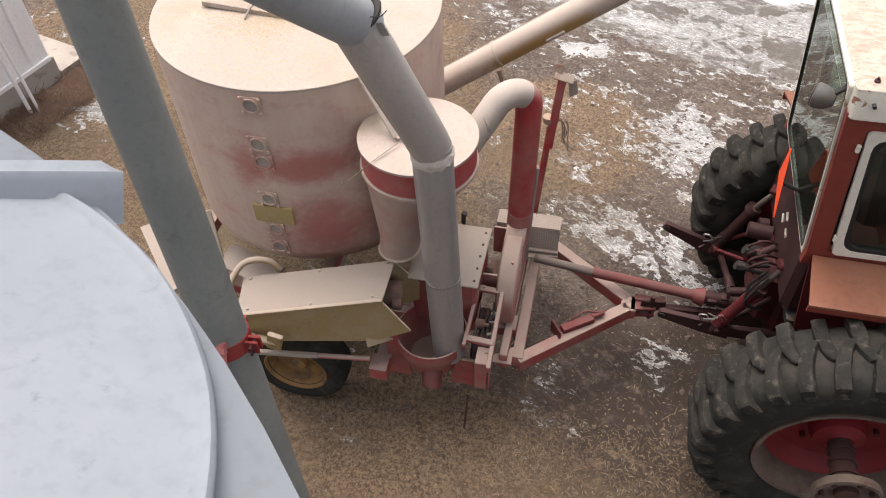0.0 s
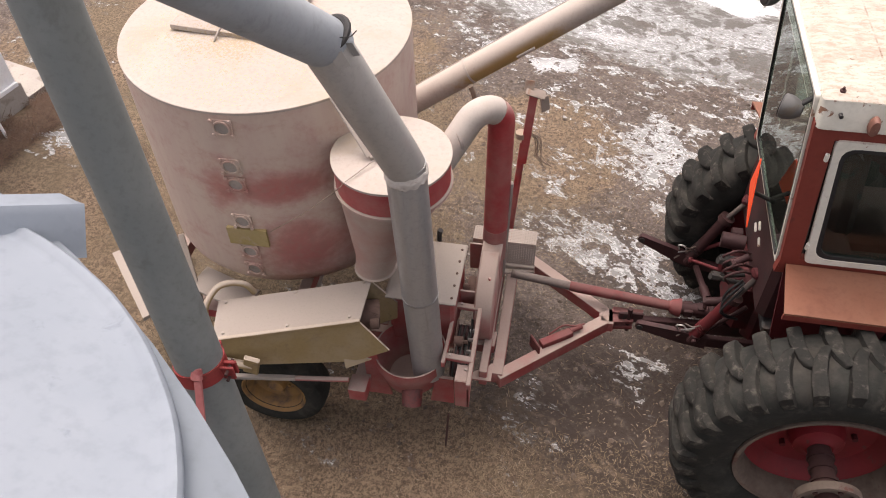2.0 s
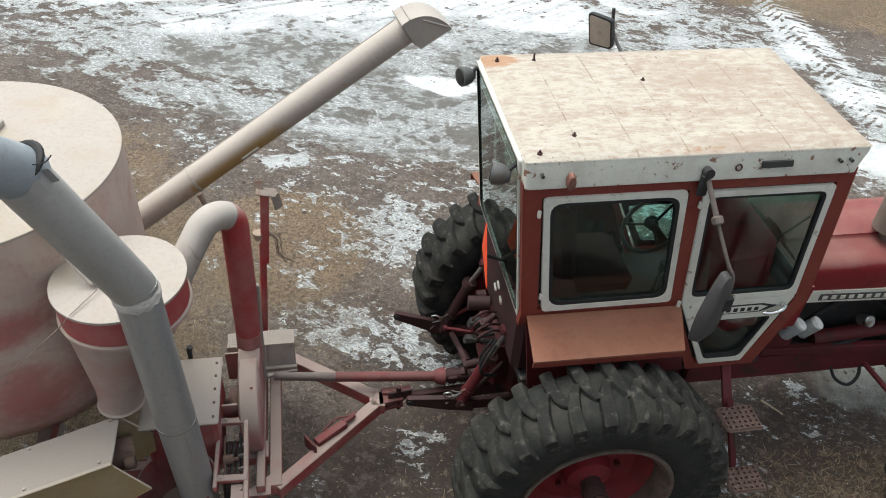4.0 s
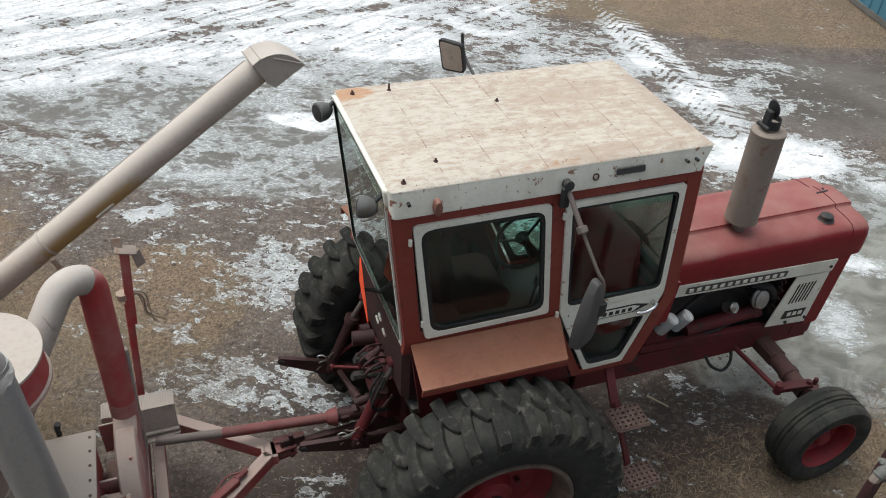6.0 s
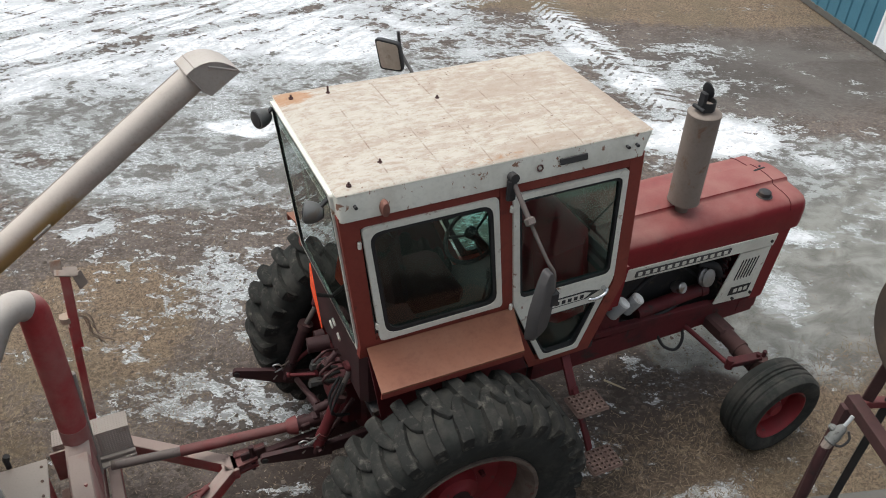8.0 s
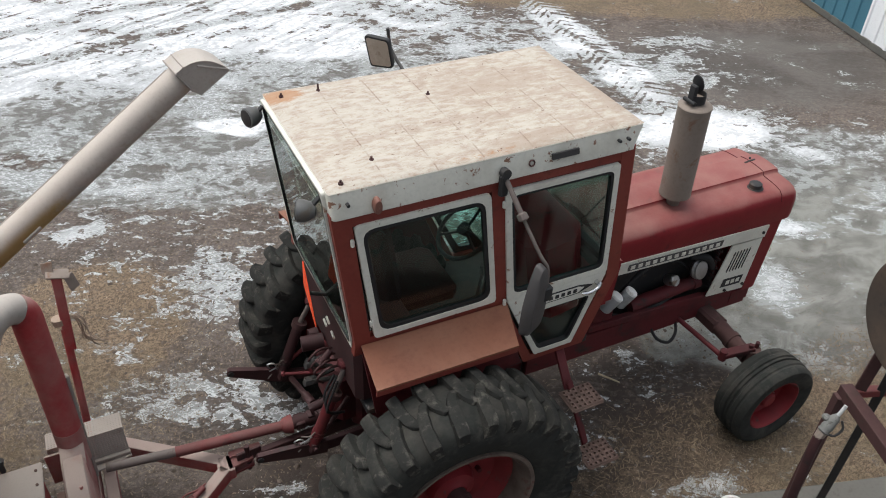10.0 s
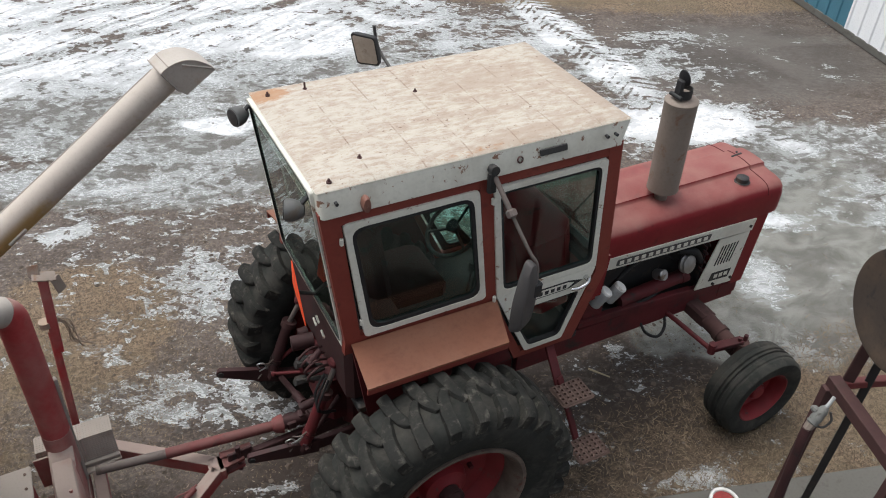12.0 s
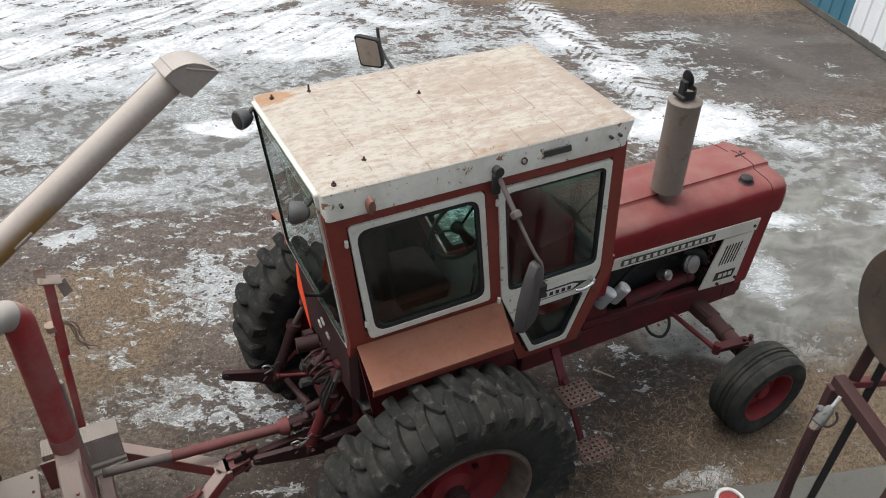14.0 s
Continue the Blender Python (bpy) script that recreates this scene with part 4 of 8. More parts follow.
# chassis
bm = B()
block(bm, (0.35, 0, 0.80), (1.30, 0.46, 0.56), bevel=0.05)
block(bm, (-0.28, 0, 0.82), (0.28, 0.40, 0.46), bevel=0.05)
part("transmission_housing", bm, M_DARKRED, tractor, "dark red greasy gearbox housing")
for s in (-1, 1):
    bm = B()
    lathe(bm, [(0.001, 0.0), (0.16, 0.0), (0.15, 0.15), (0.11, 0.30), (0.10, 0.42), (0.001, 0.42)], pose(REAR[0], s * 0.20, REAR[1], -90 * s), 24)
    part("rear_axle_housing", bm, M_DARKRED, tractor)
for s in (-1, 1):
    bm = B()
    bar(bm, (0.95, s * 0.27, 0.68), (2.98, s * 0.27, 0.66), 0.20, 0.05, 90)
    bar(bm, (1.42, s * 0.30, 0.86), (2.48, s * 0.30, 0.79), 0.06, 0.05, 90)
    part("frame_rail", bm, M_DARKRED, tractor, "dark red side frame rail")
bm = B()
block(bm, (2.0, 0.02, 1.02), (1.05, 0.34, 0.52), bevel=0.04)
block(bm, (2.0, 0.0, 1.33), (0.95, 0.28, 0.12), bevel=0.03)
part("engine_block", bm, M_BLACK, tractor, "oily black engine block")
bm = B()
rod(bm, (1.82, -0.25, 0.885), (2.40, -0.25, 0.925), 0.052)
rod(bm, (2.38, -0.25, 0.922), (2.44, -0.25, 0.926), 0.058)
rod(bm, (1.88, -0.19, 1.18), (2.3, -0.19, 1.22), 0.03)
part("oil_cooler_pipe", bm, M_DARKRED, tractor, "red engine pipe")
for x in (1.585, 1.705):
    bm = B()
    tilt = pose(x - 0.035, -0.345, 1.095, 14, 28, 0)
    lathe(bm, [(0.001, -0.075), (0.040, -0.075), (0.047, -0.065), (0.047, 0.066), (0.001, 0.066)], tilt, 24)
    can = part("fuel_filter", bm, M_CAN, tractor, "grey spin-on fuel filter with a white end")
    bm = B()
    lathe(bm, [(0.0475, 0.060), (0.0475, 0.072), (0.042, 0.079), (0.020, 0.080), (0.001, 0.078)], tilt, 24)
    part("filter_end", bm, M_FILTER, can, "white filter end")
bm = B()
lathe(bm, [(0.001, 0.0), (0.034, 0.0), (0.042, 0.015), (0.042, 0.085), (0.036, 0.092), (0.001, 0.092)], pose(2.10, -0.27, 1.06, 60, 20, 0), 20)
part("alternator", bm, M_STEEL, tractor, "bright steel alternator")
bm = B()
lathe(bm, [(0.001, 0.0), (0.07, 0.0), (0.075, 0.02), (0.055, 0.035), (0.07, 0.05), (0.03, 0.06), (0.001, 0.06)], pose(2.36, -0.28, 1.085, 70, 30, 0), 26)
part("belt_pulley", bm, M_STEEL, tractor, "worn steel pulley")
bm = B()
pipe(bm, smooth_path([(2.3, -0.25, 1.2), (2.42, -0.30, 1.18), (2.52, -0.28, 1.05)]), 0.028, 10)
part("radiator_hose", bm, M_SEAL, tractor)

bm = B()
block(bm, (1.75, 0, 0.62), (1.9, 0.44, 0.30), bevel=0.05)
part("oil_pan", bm, M_BLACK, tractor, "oily black sump")
bm = B()
block(bm, (2.56, 0, 1.08), (0.03, 0.56, 0.50), bevel=0.01)
part("fan_shroud", bm, M_BLACK, tractor)
for k in range(7):
    bm = B()
    block(bm, (2.53, -0.30 + 0.02 * (k % 2), 0.98 + 0.04 * k), (0.012, 0.05, 0.022), bevel=0.002)
    part("radiator_fin", bm, M_RUST, tractor)
for k, pts in enumerate(([(1.62, -0.20, 1.25), (1.9, -0.24, 1.23), (2.2, -0.22, 1.16), (2.35, -0.24, 1.05)], [(1.55, -0.24, 0.90), (1.8, -0.29, 0.84), (2.1, -0.29, 0.86), (2.3, -0.26, 0.95)],
                         [(1.70, -0.27, 1.08), (1.72, -0.30, 1.16), (1.85, -0.26, 1.20), (2.05, -0.2, 1.2)])):
    bm = B()
    pipe(bm, smooth_path(pts, 6), 0.011 + 0.003 * k, 8)
    part("engine_hose", bm, M_SEAL, tractor)
bm = B()
block(bm, (1.55, -0.20, 0.98), (0.20, 0.20, 0.30), bevel=0.02)
part("injection_pump", bm, M_DARKRED, tractor)
bm = B()
rod(bm, (1.49, -0.36, 1.30), (1.49, -0.36, 1.46), 0.006, seg=8)
rod(bm, (1.49, -0.36, 1.46), (1.47, -0.40, 1.50), 0.006, seg=8)
part("hood_catch", bm, M_RUST, tractor)

# hood
HX0, HX1 = 1.42, 3.08
prof = [(-0.338, 1.375), (-0.345, 1.45), (-0.345, 1.56), (-0.33, 1.605), (-0.30, 1.632), (-0.25, 1.645), (-0.135, 1.655), (-0.125, 1.66), (-0.115, 1.682), (-0.06, 1.69), (0.0, 1.692)]
prof = prof + [(-y, z) for y, z in prof[-2::-1]]
bm = B()
loops = []
for x, k, dz in ((HX0, 1.0, 0.0), (HX0 + 0.01, 1.0, 0.0), (2.2, 1.0, 0.0), (2.95, 1.0, -0.002), (3.065, 1.0, -0.004), (3.10, 0.988, -0.012), (3.118, 0.955, -0.040)):
    loops.append([Vector((x, y * k, z if z < 1.4 else z + dz)) for y, z in prof])
faced(bm, loops)
hood = part("hood", bm, M_RED, tractor, "dull red dusty engine hood")
bm = B()
lathe(bm, [(0.001, 0.035), (0.035, 0.035), (0.045, 0.028), (0.047, 0.0), (0.06, -0.004), (0.001, -0.004)], pose(2.79, -0.215, 1.652), 24)
part("filler_cap", bm, M_BLACK, hood, "black filler cap")
for x in (2.985, 1.78):
    bm = B()
    rod(bm, (x, 0.06, 1.68), (x, 0.06, 1.697), 0.008, seg=8)
    part("hood_screw", bm, M_BLACK, hood)
bm = B()
block(bm, (2.955, 0.03, 1.690), (0.11, 0.016, 0.010), Matrix.Rotation(0.1, 3, "Z"), 0.003)
part("hood_slot", bm, M_BLACK, hood)
bm = B()
pipe(bm, [(2.952, y, z + 0.0005) for y, z in prof[2:-2]], 0.0028, 6)
part("hood_seam", bm, M_DARKRED, hood, "seam of the nose cap")
bm = B()
slab(bm, rounded([(2.86, 0.74), (2.985, 0.74), (3.045, 1.40), (2.88, 1.40)], 0.02, 4), side(-0.332), 0, 0.664)
part("radiator_shell", bm, M_RED, tractor, "red radiator shell at the nose")
bm = B()
block(bm, (2.90, 0, 0.66), (0.24, 0.60, 0.17), bevel=0.03)
part("front_bolster", bm, M_DARKRED, tractor)
for s in (-1, 1):
    bm = B()
    slab(bm, [(1.455, 1.345), (1.455, 1.438), (2.905, 1.372), (2.89, 1.272)], side(s * 0.343), 0, 0.010 * s)
    strip = part("side_strip", bm, M_WHITE, tractor, "white side moulding")
    bm = B()
    slab(bm, rounded([(1.625, 1.356), (1.63, 1.408), (2.47, 1.369), (2.46, 1.317)], 0.01, 3), side(s * 0.3555), 0, 0.003 * s)
    badge = part("name_badge", bm, M_DARKGREY, strip, "dull grey name badge")
    for k in range(13):
        bm = B()
        block(bm, (1.665 + k * 0.0625, s * 0.361, 1.3805 - 0.00291 * k), (0.036, 0.005, 0.030), bevel=0.002)
        if k % 3 == 1:
            block(bm, (1.665 + k * 0.0625, s * 0.3635, 1.3765 - 0.00291 * k), (0.012, 0.005, 0.018), bevel=0.001)
        part("badge_bar", bm, M_WHITE, badge)
    bm = B()
    slab(bm, [(2.475, 0.825), (2.59, 1.272), (2.882, 1.262), (2.84, 0.792)], side(s * 0.338), 0, 0.010 * s)
    panel = part("side_panel", bm, M_WHITE, tractor, "white louvred side panel")
    for k in range(6):
        bm = B()
        x0 = 2.618 + 0.029 * k
        bar(bm, (x0 - 0.012, s * 0.350, 1.02), (x0 + 0.022, s * 0.350, 1.20), 0.009, 0.006)
        part("louvre", bm, M_BLACK, panel)
    bm = B()
    slab(bm, [(2.59, 0.875), (2.605, 0.95), (2.80, 0.94), (2.785, 0.862)], side(s * 0.349), 0, 0.003 * s)
    plate = part("model_plate", bm, M_BLACK, panel, "black model plate")
    for k in range(3):
        bm = B()
        block(bm, (2.65 + 0.05 * k, s * 0.354, 0.912 - 0.002 * k), (0.034, 0.004, 0.036), bevel=0.002)
        part("plate_bar", bm, M_WHITE, plate)
    for x, z in ((2.645, 0.835), (2.82, 0.842), (2.86, 1.318)):
        bm = B()
        rod(bm, (x, s * 0.345, z), (x, s * 0.362, z), 0.012, seg=10)
        part("panel_screw", bm, M_BLACK, panel)

# muffler with a rain cap
bm = B()
lathe(bm, [(0.001, -0.04), (0.045, -0.04), (0.045, 0.10), (0.095, 0.108), (0.109, 0.111), (0.106, 0.125), (0.106, 0.76), (0.109, 0.762), (0.109, 0.775), (0.098, 0.785), (0.048, 0.79), (0.046, 0.83), (0.001, 0.83)],
      pose(2.105, -0.14, 1.625, 0, -1.3, 0), 32)
muffler = part("muffler", bm, M_MUFFLER, tractor, "upright rusty brown exhaust muffler")
bm = B()
lathe(bm, [(0.052, 0.80), (0.056, 0.80), (0.056, 0.86), (0.052, 0.86), (0.052, 0.80)], pose(2.105, -0.14, 1.625, 0, -1.3, 0), 24)
block(bm, (2.045, -0.14, 2.485), (0.03, 0.05, 0.12), bevel=0.004)
rod(bm, (2.03, -0.19, 2.44), (2.03, -0.09, 2.44), 0.014)
cap = part("rain_cap", bm, M_BLACK, muffler, "black rain cap standing open")
bm = B()
lathe(bm, [(0.001, 0.0), (0.03, 0.002), (0.048, 0.008), (0.05, 0.014), (0.03, 0.014), (0.001, 0.012)], pose(2.065, -0.135, 2.545, 12, 75, 18) @ Matrix.Diagonal((1.25, 0.95, 1, 1)), 26)
part("flap", bm, M_BLACK, cap)

# cab shell: posts and rails on each side
def cab_side(s):
    pl = side(s * 0.57)
    bm = B()
    d = -0.045 * s
    slab(bm, [(-0.485, 2.53), (-0.385, 2.53), (-0.295, 1.60), (-0.385, 1.60)], pl, 0, d)
    slab(bm, [(0.375, 2.53), (0.465, 2.53), (0.545, 1.60), (0.47, 1.60)], pl, 0, d)
    slab(bm, [(1.185, 2.53), (1.275, 2.53), (1.345, 1.60), (1.255, 1.60)], pl, 0, d)
    slab(bm, [(1.255, 1.60), (1.345, 1.60), (1.16, 1.07), (0.72, 1.07), (0.50, 1.60), (0.545, 1.60), (0.765, 1.12), (1.075, 1.12)], pl, 0, d)
    slab(bm, [(-0.385, 2.445), (-0.385, 2.53), (1.2, 2.53), (1.2, 2.445)], pl, -0.002 * s, d)
    slab(bm, [(-0.40, 1.58), (-0.39, 1.69), (0.53, 1.69), (0.54, 1.58)], pl, -0.002 * s, d)
    part("cab_side_frame", bm, M_CABRED, tractor, "red steel cab side frame")
    # fixed rear quarter window
    o = rounded([(-0.372, 2.452), (0.372, 2.452), (0.465, 1.682), (-0.282, 1.682)], 0.03)
    i = rounded([(-0.336, 2.417), (0.342, 2.417), (0.429, 1.718), (-0.247, 1.718)], 0.075)
    g = rounded([(-0.314, 2.395), (0.324, 2.395), (0.408, 1.740), (-0.226, 1.740)], 0.07)
    bm = B()
    frame_ring(bm, o, i, pl, 0.012 * s, -0.01 * s)
    win = part("side_window", bm, M_WHITE, tractor, "cab side window in a white frame")
    bm = B()
    frame_ring(bm, o, i, pl, -0.046 * s, -0.054 * s)
    part("window_lining", bm, M_SEAL, win, "black inner lining")
    bm = B()
    frame_ring(bm, i, g, pl, 0.008 * s, -0.02 * s)
    part("window_seal", bm, M_SEAL, win, "black rubber seal")
    bm = B()
    slab(bm, g, pl, -0.004 * s, -0.008 * s)
    glass = part("pane", bm, M_GLASS, win)
    glass.visible_shadow = False
    for z, x in ((2.36, -0.385), (1.80, -0.30)):
        bm = B()
        block(bm, (x, s * 0.583, z), (0.018, 0.022, 0.045))
        part("hinge", bm, M_WHITE, win)
    # door: upper pane, name strip, lower pane
    o = rounded([(0.458, 2.435), (1.185, 2.435), (1.245, 1.60), (1.06, 1.125), (0.785, 1.125), (0.545, 1.60)], 0.03)
    bm = B()
    iu = rounded([(0.497, 2.402), (1.153, 2.402), (1.201, 1.70), (0.58, 1.70)], 0.05)
    ou = rounded([(0.458, 2.435), (1.185, 2.435), (1.238, 1.66), (0.54, 1.66)], 0.012)
    frame_ring(bm, ou, iu, pl, 0.014 * s, -0.012 * s)
    ol = rounded([(0.54, 1.658), (1.238, 1.658), (1.06, 1.125), (0.785, 1.125)], 0.012)
    il = rounded([(0.64, 1.50), (1.145, 1.50), (1.035, 1.16), (0.81, 1.16)], 0.035)
    frame_ring(bm, ol, il, pl, 0.014 * s, -0.012 * s)
    door = part("cab_door", bm, M_WHITE, tractor, "white-framed cab door with glass above and below")
    bm = B()
    frame_ring(bm, ou, iu, pl, -0.013 * s, -0.022 * s)
    frame_ring(bm, ol, il, pl, -0.013 * s, -0.022 * s)
    part("door_lining", bm, M_SEAL, door, "black inner lining")
    for inner, grow in ((iu, 0.022), (il, 0.016)):
        c = sum(inner, Vector((0, 0))) / len(inner)
        g = [p + (c - p).normalized() * grow for p in inner]
        bm = B()
        frame_ring(bm, inner, g, pl, 0.010 * s, -0.02 * s)
        part("window_seal", bm, M_SEAL, door, "black rubber seal")
        bm = B()
        lean = 0.0 if inner is iu else 0.05
        slab(bm, g, lambda v, d: pl(v, d - s * lean * max(0.0, 1.5 - v[1])), -0.004 * s, -0.008 * s)
        glass = part("pane", bm, M_GLASS, door)
        glass.visible_shadow = False
    bm = B()
    slab(bm, [(0.70, 1.545), (0.80, 1.612), (1.05, 1.612), (1.15, 1.588), (1.05, 1.548)], pl, 0.0145 * s, 0.0175 * s)
    badge = part("name_decal", bm, M_BLACK, door, "white arrow-shaped decal with a black outline")
    bm = B()
    slab(bm, [(0.725, 1.552), (0.805, 1.603), (1.04, 1.603), (1.085, 1.588), (1.04, 1.556)], pl, 0.0178 * s, 0.019 * s)
    part("decal_field", bm, M_WHITE, badge)
    for k in range(5):
        bm = B()
        block(bm, (0.845 + 0.043 * k, s * 0.5905, 1.578), (0.026, 0.003, 0.028), bevel=0.001)
        part("decal_bar", bm, M_BLACK, badge)
    bm = B()
    rod(bm, (1.17, s * 0.58, 1.60), (1.17, s * 0.615, 1.60), 0.016)
    pipe(bm, smooth_path([(1.18, s * 0.615, 1.615), (1.16, s * 0.625, 1.585), (1.10, s * 0.625, 1.565), (1.05, s * 0.615, 1.565)], 5), [0.012] * 15 + [0.008], 10)
    part("door_handle", bm, M_CHROME, door, "chrome door handle")
    for z, x in ((1.66, 0.52), (2.36, 0.455)):
        bm = B()
        block(bm, (x, s * 0.584, z), (0.018, 0.022, 0.045))
        part("hinge", bm, M_WHITE, door)


cab_side(-1)
cab_side(1)


# rear and front windows between the posts
def end_window(name, label, top, bottom, wt, wb, zt, zb, sgn):
    """A glazed frame across the cab; top and bottom are x at the heights zt and zb, wt and wb the half widths."""
    def put(v, d):
        t = (zt - v[1]) / (zt - zb)
        return Vector((top + (bottom - top) * t + d * sgn, v[0], v[1]))
    o = rounded([(-wt, zt), (wt, zt), (wb, zb), (-wb, zb)], 0.02)
    e = 0.016 if sgn < 0 else 0.04
    i = rounded([(-wt + e, zt - e), (wt - e, zt - e), (wb - e, zb + e), (-wb + e, zb + e)], 0.05)
    e += 0.009 if sgn < 0 else 0.016
    g = rounded([(-wt + e, zt - e), (wt - e, zt - e), (wb - e, zb + e), (-wb + e, zb + e)], 0.05)
    bm = B()
    frame_ring(bm, o, i, put, 0.008, -0.02)
    win = part(name, bm, M_WHITE if sgn < 0 else M_CABRED, tractor, label)
    bm = B()
    frame_ring(bm, i, g, put, 0.009, 0.0)
    part("window_seal", bm, M_SEAL, win, "black rubber seal")
    bm = B()
    slab(bm, g, put, 0.0, -0.005)
    glass = part("pane", bm, M_DUSTGLASS if sgn > 0 else M_TINTED, win)
    glass.visible_shadow = False


end_window("rear_window", "large sloping rear cab window", -0.497, -0.388, 0.515, 0.525, 2.635, 1.60, -1)
end_window("windscreen", "cab windscreen over the hood", 1.265, 1.335, 0.525, 0.525, 2.53, 1.62, 1)

bm = B()
bar(bm, (1.295, -0.52, 1.655), (1.295, 0.52, 1.655), 0.055, 0.06)
bar(bm, (1.255, -0.52, 1.62), (1.255, 0.52, 1.62), 0.05, 0.05)
part("windscreen_sill", bm, M_SEAL, tractor, "black sill inside the windscreen")
bm = B()
bar(bm, (1.352, -0.10, 1.66), (1.318, -0.36, 2.06), 0.012, 0.010)
rod(bm, (1.34, -0.10, 1.66), (1.375, -0.10, 1.66), 0.022, seg=14)
part("wiper", bm, M_BLACK, tractor, "thin black windscreen wiper")
bm = B()
block(bm, (1.375, 0, 1.42), (0.10, 0.90, 0.44), bevel=0.02)
for s in (-1, 1):
    slab(bm, [(1.33, 1.64), (1.425, 1.62), (1.40, 1.30), (1.25, 1.30), (1.33, 1.6)], side(s * 0.36), 0, s * 0.14)
part("cowl", bm, M_RED, tractor, "red cowl ahead of the cab")
bm = B()
block(bm, (0.45, 0, 1.06), (1.55, 1.085, 0.06), bevel=0.01)
part("cab_floor", bm, M_BLACK, tractor, "dark cab floor")
bm = B()
block(bm, (-0.17, 0, 1.34), (0.40, 1.0, 0.5), bevel=0.04)
# maroon darker than the cab red, with the panel's shade in the colour
part("cab_rear_panel", bm, M_GREASE, tractor, "dark red panel below the rear window")

# roof
bm = B()
RX0, RX1, RW = -0.485, 1.325, 0.555
outline = rounded([(RX0, -RW), (RX1, -RW), (RX1, RW), (RX0, RW)], 0.035, 5)
lower = rounded([(RX0 + 0.005, -RW - 0.035), (RX1 - 0.065, -RW - 0.035), (RX1 - 0.065, RW + 0.035), (RX0 + 0.005, RW + 0.035)], 0.03, 5)
c0 = Vector(((RX0 + RX1) / 2, 0))
loops = []
for k, z, ring in ((0.97, 2.515, lower), (1.0, 2.515, lower), (1.0, 2.53, lower)):
    loops.append([Vector((*(c0 + (p - c0) * k), z)) for p in ring])
for k, z in ((1.0, 2.625), (0.997, 2.638), (0.985, 2.643)):
    loops.append([Vector((*(c0 + (p - c0) * k), z)) for p in outline])
faced(bm, loops, cap0=False, cap1=False)
roof = part("cab_roof_fascia", bm, M_FASCIA, tractor, "white painted roof edge")
bm = B()
nx, ny = 36, 40
ROOF_SEAMS = (-0.19, 0.08, 0.34, 0.62, 0.87, 1.12)


def roof_z(x, y):
    u, v = (x - RX0) / (RX1 - RX0), (y + RW) / (2 * RW)
    edge = min(u, 1 - u, v, 1 - v)
    crease = sum(-0.0025 * math.exp(-((x - q) / 0.0035) ** 2) * max(0.0, min(1.0, 0.8 + 1.6 * noise.noise(Vector((q * 9, y * 5, 2))))) for q in ROOF_SEAMS)
    return 2.651 + 0.010 * min(1.0, edge / 0.12) + 0.004 * noise.noise(Vector((x * 2.2, y * 2.2, 7))) * min(1, edge / 0.05) + crease - (0.009 if edge < 0.006 else 0.0)


xs2 = sorted(set([round(RX0 + 0.004 + (RX1 - RX0 - 0.008) * i / nx, 4) for i in range(nx + 1)] + [q + d for q in ROOF_SEAMS for d in (-0.008, -0.004, 0.0, 0.004, 0.008)]))
ys2 = [-RW + 0.003 + (2 * RW - 0.006) * i / ny for i in range(ny + 1)]
grid = [[bm.verts.new((x, y, roof_z(x, y))) for x in xs2] for y in ys2]
for ra, rb in zip(grid, grid[1:]):
    for i in range(len(xs2) - 1):
        bm.faces.new((ra[i], ra[i + 1], rb[i + 1], rb[i]))
part("cab_roof", bm, M_CREAM, tractor, "cream roof panel with rust stains", smooth=60)
bm = B()
block(bm, (0.42, 0, 2.50), (1.66, 1.04, 0.02))
part("headliner", bm, M_BLACK, tractor)
for x, y, h in ((-0.19, -0.36, 0.012), (-0.19, 0.44, 0.035), (0.36, 0.17, 0.010), (-0.40, 0.45, 0.012), (-0.40, -0.50, 0.010)):
    bm = B()
    rod(bm, (x, y, 2.652), (x, y, 2.663), 0.013, seg=12)
    rod(bm, (x, y, 2.66), (x, y, 2.666 + h), 0.006, seg=8)
    part("roof_bolt", bm, M_RUST, roof)
bm = B()
block(bm, (0.80, -0.584, 2.588), (0.17, 0.012, 0.036), Matrix.Rotation(radians(-18), 3, "X"))
part("roof_vent", bm, M_BLACK, roof, "black slot vent")
bm = B()
lathe(bm, [(0.016, 0.0), (0.020, 0.003), (0.016, 0.008), (0.011, 0.003), (0.016, 0.0)], pose(0.60, -0.578, 2.575, 72, 0, 0), 20)
part("fascia_button", bm, M_RUST, roof)
for x, z in ((1.14, 2.59), (1.20, 2.59), (-0.40, 2.59)):
    bm = B()
    rod(bm, (x, -0.575, z), (x, -0.598, z), 0.009, seg=8)
    part("fascia_screw", bm, M_BLACK, roof)
# red marker lamp on the fascia
bm = B()
lathe(bm, [(0.001, 0.0), (0.035, 0.0), (0.038, 0.02), (0.030, 0.055), (0.001, 0.06)], pose(-0.26, -0.585, 2.56, 90, 0, 0) @ Matrix.Diagonal((0.62, 1.25, 0.7, 1)), 20)
part("marker_lamp", bm, M_LENSRED, tractor, "faded red-brown marker lamp")
